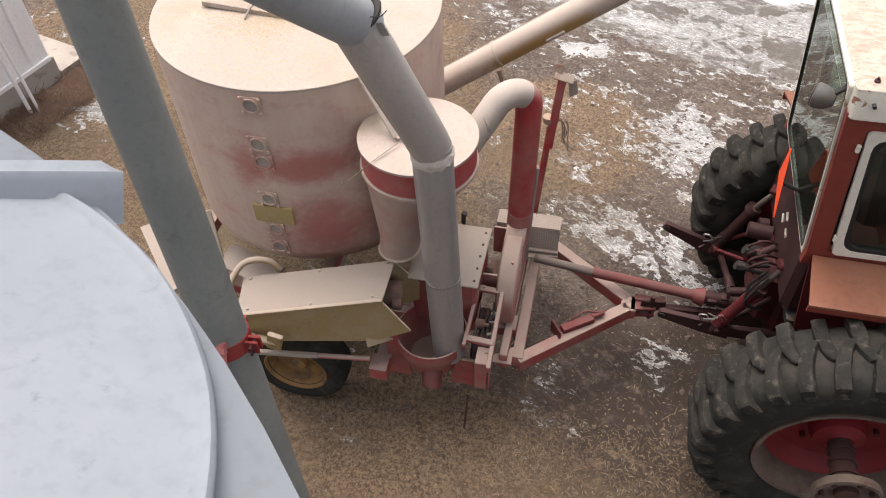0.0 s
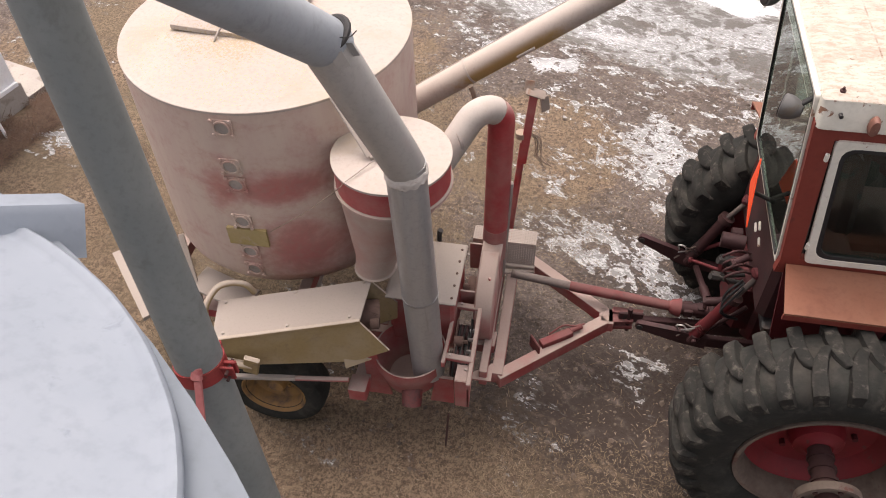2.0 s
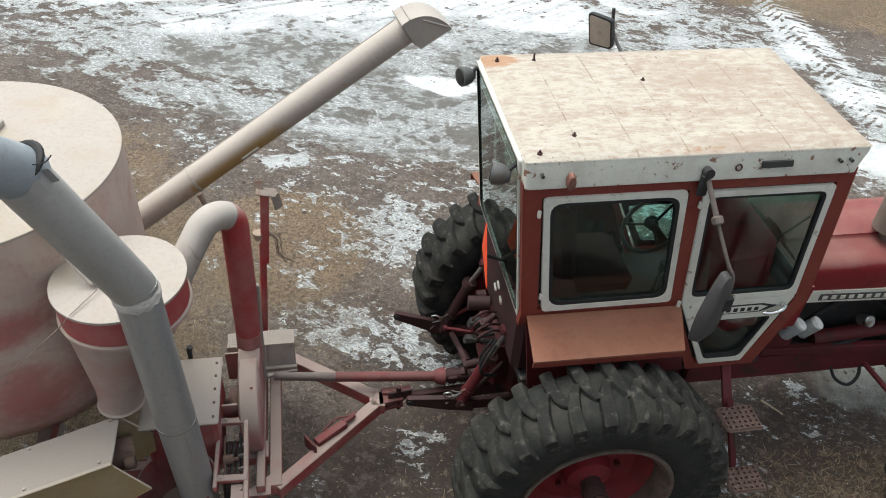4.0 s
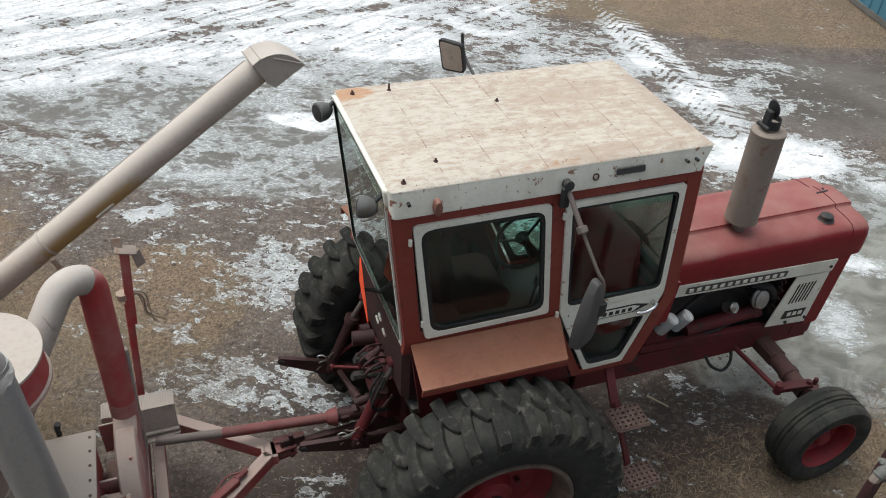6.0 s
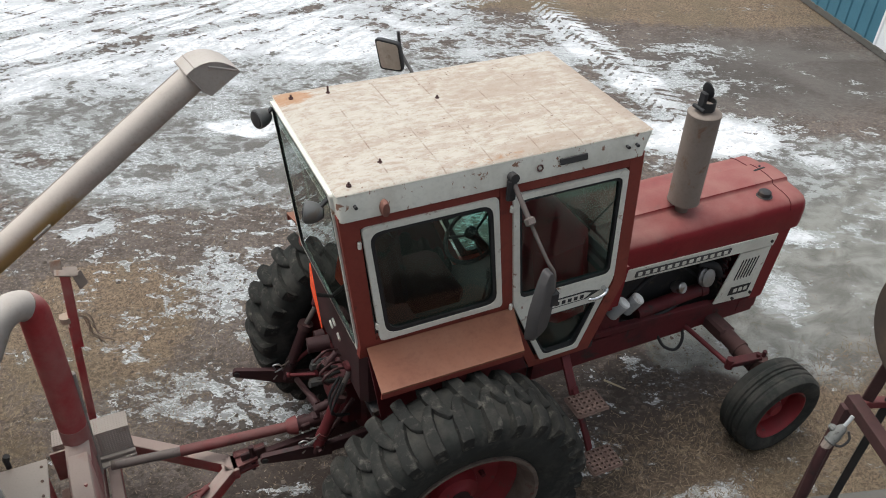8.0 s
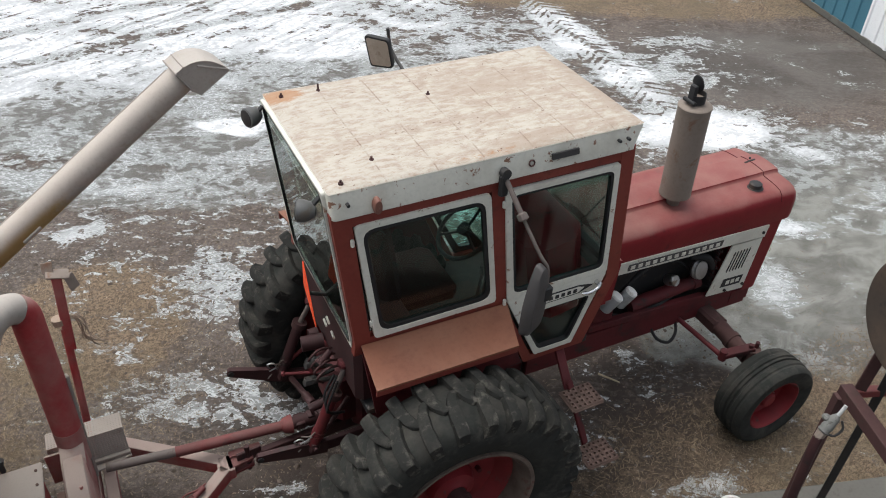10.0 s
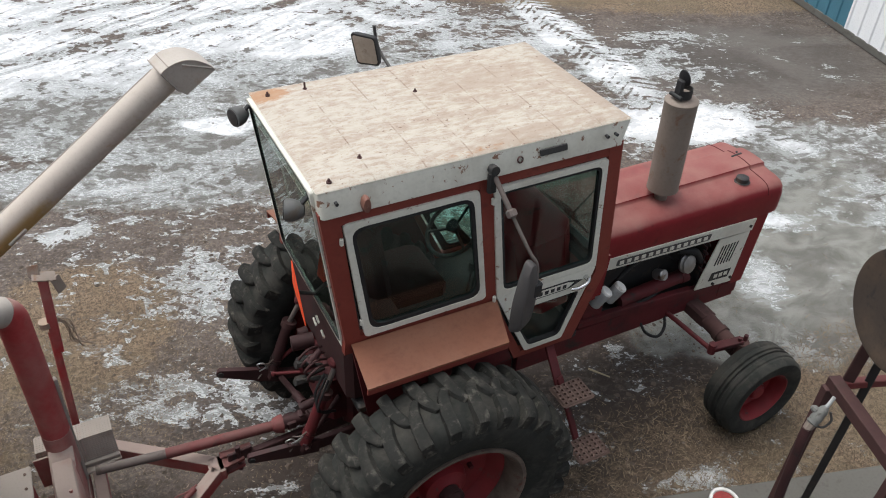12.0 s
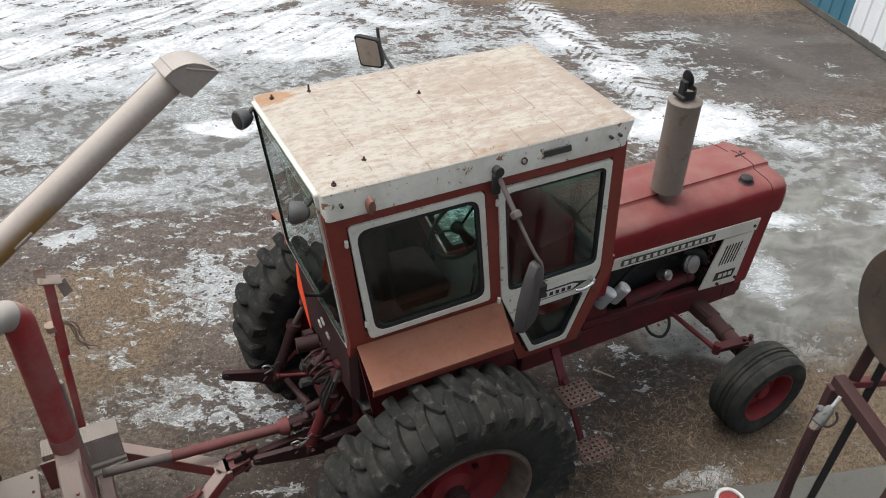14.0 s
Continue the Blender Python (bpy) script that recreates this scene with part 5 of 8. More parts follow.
# round work lamps at the rear of the roof
for y, z in ((0.50, 2.545), (-0.43, 2.50)):
    bm = B()
    m = pose(-0.555, y, z, 0, -90, 18 if y > 0 else -25) @ Matrix.Diagonal((0.84, 0.84, 0.9, 1))
    lathe(bm, [(0.001, -0.05), (0.03, -0.05), (0.055, -0.02), (0.066, 0.01), (0.068, 0.045), (0.060, 0.05), (0.001, 0.052)], m, 26)
    lamp = part("work_lamp", bm, M_LAMP, tractor, "round grey work lamp")
    bm = B()
    lathe(bm, [(0.058, 0.050), (0.058, 0.055), (0.03, 0.060), (0.001, 0.061)], m, 24)
    part("lens", bm, M_BLACK, lamp)
    bm = B()
    bar(bm, (-0.54, y, z + 0.01), (-0.47, y, z + 0.075), 0.03, 0.015)
    part("lamp_bracket", bm, M_BLACK, lamp)

# fenders
for s in (-1, 1):
    bm = B()
    pts = [(-0.36, 1.655, 0.575), (-0.39, 1.612, 0.875), (0.455, 1.600, 0.875), (0.545, 1.640, 0.575)]
    top = [Vector((x, s * y, z)) for x, z, y in pts]
    low = [Vector((x, s * y, z - 0.012)) for x, z, y in pts]
    faced(bm, [top, low])
    fender = part("fender", bm, M_FENDER, tractor, "faded orange-red flat fender")
    bm = B()
    faced(bm, [[Vector((-0.39, s * 0.875, 1.598)), Vector((0.455, s * 0.875, 1.586)), Vector((0.455, s * 0.87, 1.545)), Vector((-0.39, s * 0.87, 1.56))],
               [Vector((-0.39, s * 0.863, 1.598)), Vector((0.455, s * 0.863, 1.586)), Vector((0.455, s * 0.858, 1.545)), Vector((-0.39, s * 0.858, 1.56))]])
    part("fender_lip", bm, M_CABRED, fender)
    bm = B()
    faced(bm, [[Vector((-0.36, s * 0.57, 1.64)), Vector((0.53, s * 0.57, 1.62)), Vector((0.70, s * 0.57, 1.08)), Vector((-0.28, s * 0.57, 1.05))],
               [Vector((-0.36, s * 0.55, 1.64)), Vector((0.53, s * 0.55, 1.62)), Vector((0.70, s * 0.55, 1.08)), Vector((-0.28, s * 0.55, 1.05))]])
    part("inner_fender", bm, M_DARKRED, fender, "dark red inner fender plate")

# slow-moving-vehicle triangle, seen nearly edge on
bm = B()
tri = rounded([(-0.20, 0.0), (0.20, 0.0), (0.0, 0.345)], 0.03, 4)
mtri = pose(-0.496, -0.10, 1.60, 3, 0, -98)
faced(bm, [[mtri @ Vector((x, 0.0, z)) for x, z in tri], [mtri @ Vector((x, 0.006, z)) for x, z in tri]])
part("slow_vehicle_sign", bm, M_ORANGE, tractor, "fluorescent orange triangle sign")
bm = B()
rod(bm, (-0.495, -0.10, 1.70), (-0.36, -0.10, 1.64), 0.012)
part("sign_bracket", bm, M_BLACK, tractor)

# mirrors
bm = B()
pipe(bm, smooth_path([(0.43, -0.59, 2.56), (0.465, -0.745, 2.39), (0.52, -0.865, 2.21), (0.555, -0.90, 2.13), (0.56, -0.905, 1.98)], 6), 0.0095, 10)
rod(bm, (0.43, -0.59, 2.56), (0.465, -0.745, 2.39), 0.014)
block(bm, (0.466, -0.748, 2.387), (0.045, 0.05, 0.045), aim((0.43, -0.59, 2.56), (0.465, -0.745, 2.39)), 0.008)
arm = part("mirror_arm", bm, M_ARM, tractor, "brown-grey bent mirror arm")
bm = B()
block(bm, (0.425, -0.605, 2.50), (0.05, 0.035, 0.13), bevel=0.01)
rod(bm, (0.43, -0.585, 2.57), (0.43, -0.625, 2.575), 0.026, seg=16)
part("arm_bracket", bm, M_BLACK, arm, "dark hinge bracket")
bm = B()
mm = pose(0.475, -0.91, 1.94, 0, 3, 28)
shape = rounded([(-0.085, -0.19), (0.065, -0.20), (0.095, -0.06), (0.088, 0.13), (0.045, 0.235), (0.0, 0.245), (-0.045, 0.16), (-0.085, 0.0)], 0.045, 5)
faced(bm, [[mm @ Vector((x, d, z)) * 1.0 for x, z in [(c[0] * k, c[1] * k) for c in shape]] for d, k in ((-0.05, 0.75), (-0.035, 0.93), (0.0, 1.0), (0.012, 0.98))])
mirror = part("side_mirror", bm, M_DARKGREY, tractor, "tall grey side mirror seen from behind")
bm = B()
faced(bm, [[mm @ Vector((c[0] * 0.9, 0.0125, c[1] * 0.9)) for c in shape], [mm @ Vector((c[0] * 0.9, 0.0145, c[1] * 0.9)) for c in shape]])
part("mirror_glass", bm, M_MIRROR, mirror)
bm = B()
block(bm, (0.55, -0.91, 1.98), (0.07, 0.05, 0.09))
part("mirror_clamp", bm, M_BLACK, mirror)
bm = B()
pipe(bm, smooth_path([(0.47, 0.60, 2.50), (0.48, 0.80, 2.52), (0.46, 0.93, 2.60), (0.44, 0.94, 2.74)], 6), 0.011, 10)
part("mirror_arm", bm, M_DARKGREY, tractor, "grey bent mirror arm")
bm = B()
mm = pose(0.37, 0.90, 2.61, 10, -4, -54)
shape = rounded([(-0.085, -0.11), (0.085, -0.10), (0.085, 0.10), (-0.09, 0.11)], 0.025, 5)
faced(bm, [[mm @ Vector((c[0] * k, d, c[1] * k)) for c in shape] for d, k in ((-0.012, 1.0), (0.008, 1.0), (0.03, 0.9))])
mirror = part("side_mirror", bm, M_BLACK, tractor, "square black-framed side mirror")
bm = B()
faced(bm, [[mm @ Vector((c[0] * 0.88, -0.0125, c[1] * 0.88)) for c in shape], [mm @ Vector((c[0] * 0.88, -0.0145, c[1] * 0.88)) for c in shape]])
part("mirror_glass", bm, surface("dull_tan_mirror", (0.42, 0.36, 0.30), (0.50, 0.44, 0.37), (0.30, 0.24, 0.19), 0.35, 0.35, big=9, stain_scale=14), mirror, "dull tan mirror glass")

# steps
bm = B()
bar(bm, (1.02, -0.50, 1.06), (0.99, -0.73, 0.86), 0.06, 0.025)
bar(bm, (0.99, -0.72, 0.92), (1.07, -0.90, 0.46), 0.055, 0.02)
steps = part("step_bracket", bm, M_DARKRED, tractor, "dark red step bracket")


def step_plate(c, m):
    """A perforated tread plate: bars round rows of holes."""
    bm = B()
    w, d = 0.22, 0.17
    cols, rows = 6, 5
    cw, cd = w / cols, d / rows
    for i in range(cols):
        for j in range(rows):
            cx, cy = -w / 2 + cw * (i + 0.5), -d / 2 + cd * (j + 0.5)
            hole = [(0.009 * math.cos(a), 0.009 * math.sin(a)) for a in [math.pi / 4 + k * math.pi / 4 for k in range(8)]]
            sq = [(cw / 2, cd / 2), (0, cd / 2), (-cw / 2, cd / 2), (-cw / 2, 0), (-cw / 2, -cd / 2), (0, -cd / 2), (cw / 2, -cd / 2), (cw / 2, 0)]
            faced(bm, [[m @ Vector((cx + x, cy + y, z)) for x, y in ring] for ring, z in ((sq, 0.0), (hole, 0.004), (hole, -0.012))], cap0=False, cap1=False)
    bmesh.ops.remove_doubles(bm, verts=bm.verts, dist=1e-4)
    for p, q in (((-w / 2, -d / 2), (w / 2, -d / 2)), ((w / 2, -d / 2), (w / 2, d / 2)), ((w / 2, d / 2), (-w / 2, d / 2)), ((-w / 2, d / 2), (-w / 2, -d / 2))):
        bar(bm, m @ Vector((*p, -0.012)), m @ Vector((*q, -0.012)), 0.02, 0.006, 0)
    part("step", bm, M_STEPIRON, steps, "rusty perforated step plate", smooth=20)


step_plate(None, pose(1.02, -0.83, 0.88, 0, 0, 0))
step_plate(None, pose(1.085, -1.01, 0.49, 0, 0, 0))

# rear linkage, drawbar and hydraulics
M_LINKRED = surface("scuffed_red_cylinder", (0.125, 0.014, 0.018), (0.085, 0.014, 0.016), (0.04, 0.02, 0.018), 0.45, bump=0.4)
# the far lift link's darker maroon also holds the shade under the cab
for s, y0, tip, mat in ((1, 0.38, (-0.93, 0.465, 0.69), M_GREASE), (-1, -0.30, (-0.93, -0.235, 0.60), M_LINKRED)):
    root, elbow, tip = Vector((-0.12, s * 0.28, 0.58)), Vector((-0.58, y0, 0.60)), Vector(tip)
    bm = B()
    bar(bm, root, elbow, 0.085, 0.035, 90)
    # the link's end plate tapers to a rounded eye
    d = (tip - elbow).normalized()
    n = d.cross(Vector((0, 0, 1))).normalized()
    u = n.cross(d)
    half = [(-0.06, 0.050), (0.10, 0.055), (0.26, 0.040), ((tip - elbow).length - 0.03, 0.034)]
    outline_ = [(x, h) for x, h in half] + [((tip - elbow).length + 0.03 * math.cos(q), 0.034 * math.sin(q)) for q in (1.0, 0.3, -0.3, -1.0)] + [(x, -h) for x, h in half[::-1]]
    faced(bm, [[elbow + d * x + n * w + u * h for x, h in outline_] for w in (-0.017, 0.017)])
    link = part("lower_link", bm, M_GREASE, tractor, "greasy three-point lower link plate")
    bm = B()
    rod(bm, tip - n * 0.026, tip + n * 0.026, 0.019, seg=14)
    part("link_ball", bm, M_BLACK, link)
    bm = B()
    pipe(bm, smooth_path([elbow + d * 0.12 + u * 0.05, elbow + d * 0.14 + u * 0.085, elbow + d * 0.10 + u * 0.10, elbow + d * 0.07 + u * 0.06], 4), 0.006, 6)
    part("lynch_pin", bm, M_STEEL, link)
    low, neck, head = Vector((-0.605, y0, 0.64)), Vector((-0.445, y0 + 0.01, 1.03)), Vector((-0.36, y0 - 0.02 * s, 1.22))
    bm = B()
    rod(bm, low, neck, 0.036, seg=18)
    for k in (0.18, 0.22, 0.26):
        rod(bm, low.lerp(neck, k), low.lerp(neck, k + 0.018), 0.042, seg=18)
    lift = part("lift_link", bm, mat, tractor, "dark red lift link cylinder")
    bm = B()
    rod(bm, neck - (neck - low).normalized() * 0.03, neck + (neck - low).normalized() * 0.012, 0.050, seg=18)
    part("collar", bm, M_RUST, lift)
    bm = B()
    rod(bm, neck, head, 0.017, seg=12)
    part("lift_rod", bm, M_ARM, lift)
    bm = B()
    block(bm, low - Vector((0.0, 0, 0.01)), (0.06, 0.075, 0.085), Matrix.Rotation(0.3, 3, "Y"), 0.01)
    rod(bm, low - Vector((0, 0.06, 0.0)), low + Vector((0, 0.06, 0.0)), 0.014, seg=10)
    part("clevis", bm, M_GREASE, lift)
    bm = B()
    bar(bm, head + Vector((-0.04, 0, 0.02)), Vector((-0.10, s * 0.22, 1.24)), 0.075, 0.045, 0, 0.012)
    part("lift_arm", bm, M_DARKRED, tractor, "dark red lift arm")
    for k in range(3):
        bm = B()
        p = low.lerp(neck, 0.12 + 0.1 * k) + Vector((-0.035, -0.01 * k, 0.0))
        pipe(bm, smooth_path([p, p + Vector((-0.04, 0.01, -0.035)), p + Vector((-0.085, 0.015 * k, -0.075 + 0.02 * k))], 4), 0.005, 6)
        part("spring_clip", bm, M_STEEL if k == 1 else M_ARM, lift)
bm = B()
bar(bm, (-0.56, 0.34, 0.60), (-0.47, -0.10, 0.62), 0.035, 0.03)
rod(bm, (-0.52, 0.14, 0.61), (-0.50, 0.04, 0.615), 0.030)
part("check_brace", bm, M_GREASE, tractor, "worn brace between the lower links")
bm = B()
bar(bm, (0.2, -0.02, 0.44), (-0.92, -0.10, 0.46), 0.10, 0.045, 90)
bar(bm, (-0.9, -0.10, 0.51), (-1.06, -0.115, 0.51), 0.09, 0.02, 90)
rod(bm, (-0.99, -0.11, 0.38), (-0.99, -0.11, 0.60), 0.016)
part("drawbar", bm, M_GREASE, tractor, "greasy drawbar with a hitch pin")
for k in range(5):
    bm = B()
    y = -0.02 - 0.05 * k
    rod(bm, (-0.40, y, 1.08 + 0.03 * (k % 2)), (-0.49 - 0.02 * k, y - 0.02, 1.10 + 0.035 * (k % 3)), 0.016, seg=10)
    rod(bm, (-0.48 - 0.02 * k, y - 0.02, 1.10 + 0.035 * (k % 3)), (-0.53 - 0.02 * k, y - 0.03, 1.115 + 0.035 * (k % 3)), 0.022, seg=6)
    part("hydraulic_coupler", bm, M_BLACK, tractor, "oily hydraulic coupler")
bm = B()
rod(bm, (-0.38, 0.08, 1.12), (-0.52, 0.10, 1.12), 0.05)
rod(bm, (-0.38, 0.2, 1.08), (-0.44, 0.2, 1.08), 0.04)
part("top_link_socket", bm, M_GREASE, tractor)
for k in range(4):
    bm = B()
    y = -0.10 - 0.055 * k
    pipe(bm, smooth_path([(-0.50, y, 1.12), (-0.54, y - 0.03, 1.2), (-0.47, y - 0.03, 1.26), (-0.38, y + 0.02, 1.20)], 5), 0.008, 8)
    part("hydraulic_hose", bm, M_GREASE, tractor)
for y, z in ((-0.12, 1.47), (-0.20, 1.42), (-0.06, 1.40)):
    bm = B()
    block(bm, (-0.40, y, z), (0.012, 0.055, 0.018), Matrix.Rotation(0.4, 3, "X"))
    part("decal_plate", bm, M_WHITE, tractor, "small pale plate")

for k, (p, q, r) in enumerate((((-0.36, 0.30, 0.95), (-0.60, 0.40, 0.66), 0.014), ((-0.34, -0.24, 0.90), (-0.58, -0.30, 0.64), 0.014), ((-0.40, 0.12, 0.80), (-0.62, 0.30, 0.70), 0.012),
                               ((-0.38, -0.10, 0.78), (-0.56, -0.10, 0.74), 0.03), ((-0.40, 0.02, 0.98), (-0.50, 0.04, 0.96), 0.035), ((-0.42, -0.20, 1.30), (-0.50, -0.22, 1.24), 0.02))):
    bm = B()
    rod(bm, p, q, r, seg=10)
    rod(bm, Vector(q) - (Vector(q) - Vector(p)).normalized() * 0.02, q, r * 1.6, seg=8)
    part("linkage_rod", bm, M_GREASE if k % 2 else M_DARKRED, tractor)
for k in range(3):
    bm = B()
    pipe(bm, smooth_path([(-0.44, -0.30 - 0.03 * k, 1.20), (-0.52, -0.34 - 0.02 * k, 1.10 - 0.04 * k), (-0.50, -0.36, 0.95), (-0.40, -0.33, 0.88)], 5), 0.008, 7)
    part("hydraulic_hose", bm, M_SEAL, tractor)

# seat, steering wheel and dash behind the glass
bm = B()
block(bm, (0.18, 0.0, 1.50), (0.46, 0.48, 0.14), bevel=0.05)
part("seat", bm, M_SEAT, tractor, "worn dark seat")
bm = B()
block(bm, (-0.06, 0.0, 1.82), (0.14, 0.48, 0.60), Matrix.Rotation(radians(-8), 3, "Y"), bevel=0.06)
part("seat_back", bm, M_SEAT, tractor)
bm = B()
block(bm, (1.07, 0, 1.50), (0.40, 0.78, 0.80), Matrix.Rotation(radians(-10), 3, "Y"), bevel=0.10)
part("dash", bm, surface("glossy_dash_red", (0.36, 0.030, 0.036), (0.30, 0.030, 0.034), (0.16, 0.03, 0.03), 0.25), tractor, "dull red dash pedestal")
bm = B()
mw = pose(0.56, 0.0, 1.77, 0, -38, 0)
pipe(bm, [mw @ Vector((0.20 * math.cos(a), 0.20 * math.sin(a), 0)) for a in [2 * math.pi * k / 40 for k in range(41)]], 0.014, 10)
for a in (0.3, 2.4, 4.5):
    rod(bm, mw @ Vector((0, 0, 0)), mw @ Vector((0.2 * math.cos(a), 0.2 * math.sin(a), 0)), 0.009)
rod(bm, mw @ Vector((0, 0, 0.03)), mw @ Vector((0, 0, -0.03)), 0.045, 0.03)
rod(bm, mw @ Vector((0, 0, 0.02)), mw @ Vector((0, 0, -0.45)), 0.025)
part("steering_wheel", bm, M_BLACK, tractor)
for x, y in ((0.50, -0.28), (0.58, -0.32), (0.42, -0.34)):
    bm = B()
    rod(bm, (x, y, 1.1), (x + 0.08, y, 1.72), 0.009)
    rod(bm, (x + 0.08, y, 1.70), (x + 0.085, y, 1.76), 0.022)
    part("control_lever", bm, M_BLACK, tractor)

# ---- grinder-mixer behind the tractor ----
mixer = thing("grinder_mixer", "dusty red feed grinder-mixer hitched behind the tractor", "grinder mixer")
TX, TY, TR = -3.291, 0.242, 0.829
TOP, LOW = 2.30, 0.98
mt = pose(TX, TY, 0)
bm = B()
lathe(bm, [(TR, TOP - 0.012), (TR, TOP - 0.06), (TR, TOP - 0.07), (TR, 1.70), (TR, LOW + 0.11), (TR - 0.001, LOW + 0.10), (TR - 0.012, LOW + 0.05), (TR - 0.045, LOW), (TR - 0.10, LOW - 0.03),
           (TR - 0.12, LOW - 0.04), (0.35, 0.55), (0.30, 0.50), (0.001, 0.50)], mt, 96)
tank = part("tank", bm, M_TANK, mixer, "dusty red cylindrical mixing tank")
bm = B()
prof = [(TR + 0.002, TOP - 0.016), (TR + 0.003, TOP - 0.003), (TR, TOP)] + [(TR * (1 - k / 10), TOP + 0.035 * math.sin(k / 10 * 1.57)) for k in range(1, 10)] + [(0.001, TOP + 0.036)]
lathe(bm, prof, mt, 96)
lid = part("tank_lid", bm, M_TANKTOP, tank, "cream grain-dusted tank lid")
bm = B()
block(bm, (-3.443, 0.299, TOP + 0.045), (0.66, 0.52, 0.034), Matrix.Rotation(radians(-6.3), 3, "Z"), 0.004)
hatch = part("hatch", bm, M_TANKTOP, lid, "cream hatch door")
bm = B()
rod(bm, (-3.50, -0.02, TOP + 0.035), (-3.49, 0.05, TOP + 0.066), 0.006)
rod(bm, (-3.49, 0.05, TOP + 0.064), (-3.46, 0.20, TOP + 0.070), 0.006)
part("hatch_latch", bm, M_GREYDUST, lid)


def tank_point(a, z, out=0.0):
    return Vector((TX + (TR + out) * math.cos(a), TY + (TR + out) * math.sin(a), z))


def sight_window(a, z, w, h):
    """A small bolted sight glass on the tank's wall."""
    t = Vector((-math.sin(a), math.cos(a), 0))
    n = Vector((math.cos(a), math.sin(a), 0))
    m = Matrix((t, Vector((0, 0, 1)), n)).transposed()
    c = tank_point(a, z)
    def put(v, d):
        return c + m @ Vector((v[0], v[1], d))
    o = rounded([(-w, -h), (w, -h), (w, h), (-w, h)], 0.016, 4)
    turns = [2 * math.pi * (j - 1.5) / len(o) for j in range(len(o))]
    start = math.atan2(-h, -w)
    i = [Vector((w * 0.70 * math.cos(start + q), h * 0.76 * math.sin(start + q))) for q in turns]
    bm = B()
    frame_ring(bm, o, i, put, -0.006, 0.007)
    k = [v * 1.2 for v in i]
    frame_ring(bm, k, i, put, 0.004, 0.016)
    win = part("sight_window", bm, M_TANK, tank, "small bolted sight window")
    bm = B()
    slab(bm, i, put, -0.004, 0.006)
    part("pane", bm, M_GREYDUST, win, "dusty grey glass")
    for x in (-1, 1):
        for y in (-1, 1):
            bm = B()
            rod(bm, put((x * w * 0.9, y * h * 0.9), 0.004), put((x * w * 0.9, y * h * 0.9), 0.018), 0.011, seg=6)
            part("bolt", bm, M_TANK, win)


SA = radians(270)
for da, z in ((1.6, 2.205), (0.7, 1.945), (1.0, 1.82), (-0.7, 1.535), (-1.1, 1.285), (-1.4, 1.13)):
    sight_window(SA + radians(da), z, 0.056, 0.05)
a = radians(270)
bm = B()
faced(bm, [[tank_point(a + k, z, d) for k, z in ((-0.145, 1.345), (0.14, 1.345), (0.14, 1.475), (-0.145, 1.475))] for d in (0.0, 0.022)])
part("warning_plate", bm, M_OLIVE, tank, "faded yellow plate")

# cyclone dust collector
CX, CY, CZ, CR = -2.425, -0.455, 2.03, 0.31
bm = B()
loops = []
for r, z, dx, dy in ((CR - 0.002, CZ - 0.10, 0, 0), (CR - 0.002, CZ - 0.17, 0, 0), (CR + 0.012, CZ - 0.172, 0, 0), (CR + 0.012, CZ - 0.19, 0, 0), (CR - 0.005, CZ - 0.195, 0, 0), (0.13, 1.30, -0.13, -0.03), (0.118, 1.18, -0.15, -0.04), (0.128, 1.17, -0.15, -0.04)):
    loops.append([Vector((CX + dx + r * math.cos(q), CY + dy + r * math.sin(q), z)) for q in [2 * math.pi * k / 56 for k in range(56)]])
faced(bm, loops, cap0=False)
cyc = part("cyclone", bm, surface("dust_caked_cone", (0.34, 0.09, 0.085), (0.35, 0.13, 0.12), (0.33, 0.08, 0.08), 0.8, dust=(0.40, 0.33, 0.285), dust_amount=0.5, dust_side=0.78, patchy=1.6), mixer, "dusty red cyclone dust collector")
bm = B()
lathe(bm, [(CR, CZ - 0.012), (CR, CZ - 0.165)], pose(CX, CY, 0), 64)
part("cyclone_band", bm, M_REDDUST, cyc, "red painted band")
bm = B()
lathe(bm, [(CR + 0.01, CZ - 0.014), (CR + 0.01, CZ), (CR - 0.01, CZ + 0.004), (0.001, CZ + 0.012)], pose(CX, CY, 0), 64)
part("cyclone_lid", bm, M_TANKTOP, cyc, "pale dusty lid")
bm = B()
bar(bm, (-2.724, -0.375, TOP + 0.005), (-2.515, -0.525, CZ + 0.03), 0.055, 0.012)
part("strap", bm, M_GREYDUST, cyc)
bm = B()
block(bm, (-2.50, -0.53, CZ + 0.026), (0.04, 0.026, 0.026))
rod(bm, (-2.47, -0.53, CZ + 0.035), (-2.60, -0.72, CZ + 0.014), 0.003)
part("lid_latch", bm, M_GREYDUST, cyc)
bm = B()
pipe(bm, smooth_path([(-2.61, -0.725, CZ + 0.01), (-2.66, -0.715, 1.97), (-2.90, -0.64, 1.70), (-3.16, -0.575, 1.45)], 5), 0.0027, 6)
part("tie_wire", bm, M_TWINE, cyc)

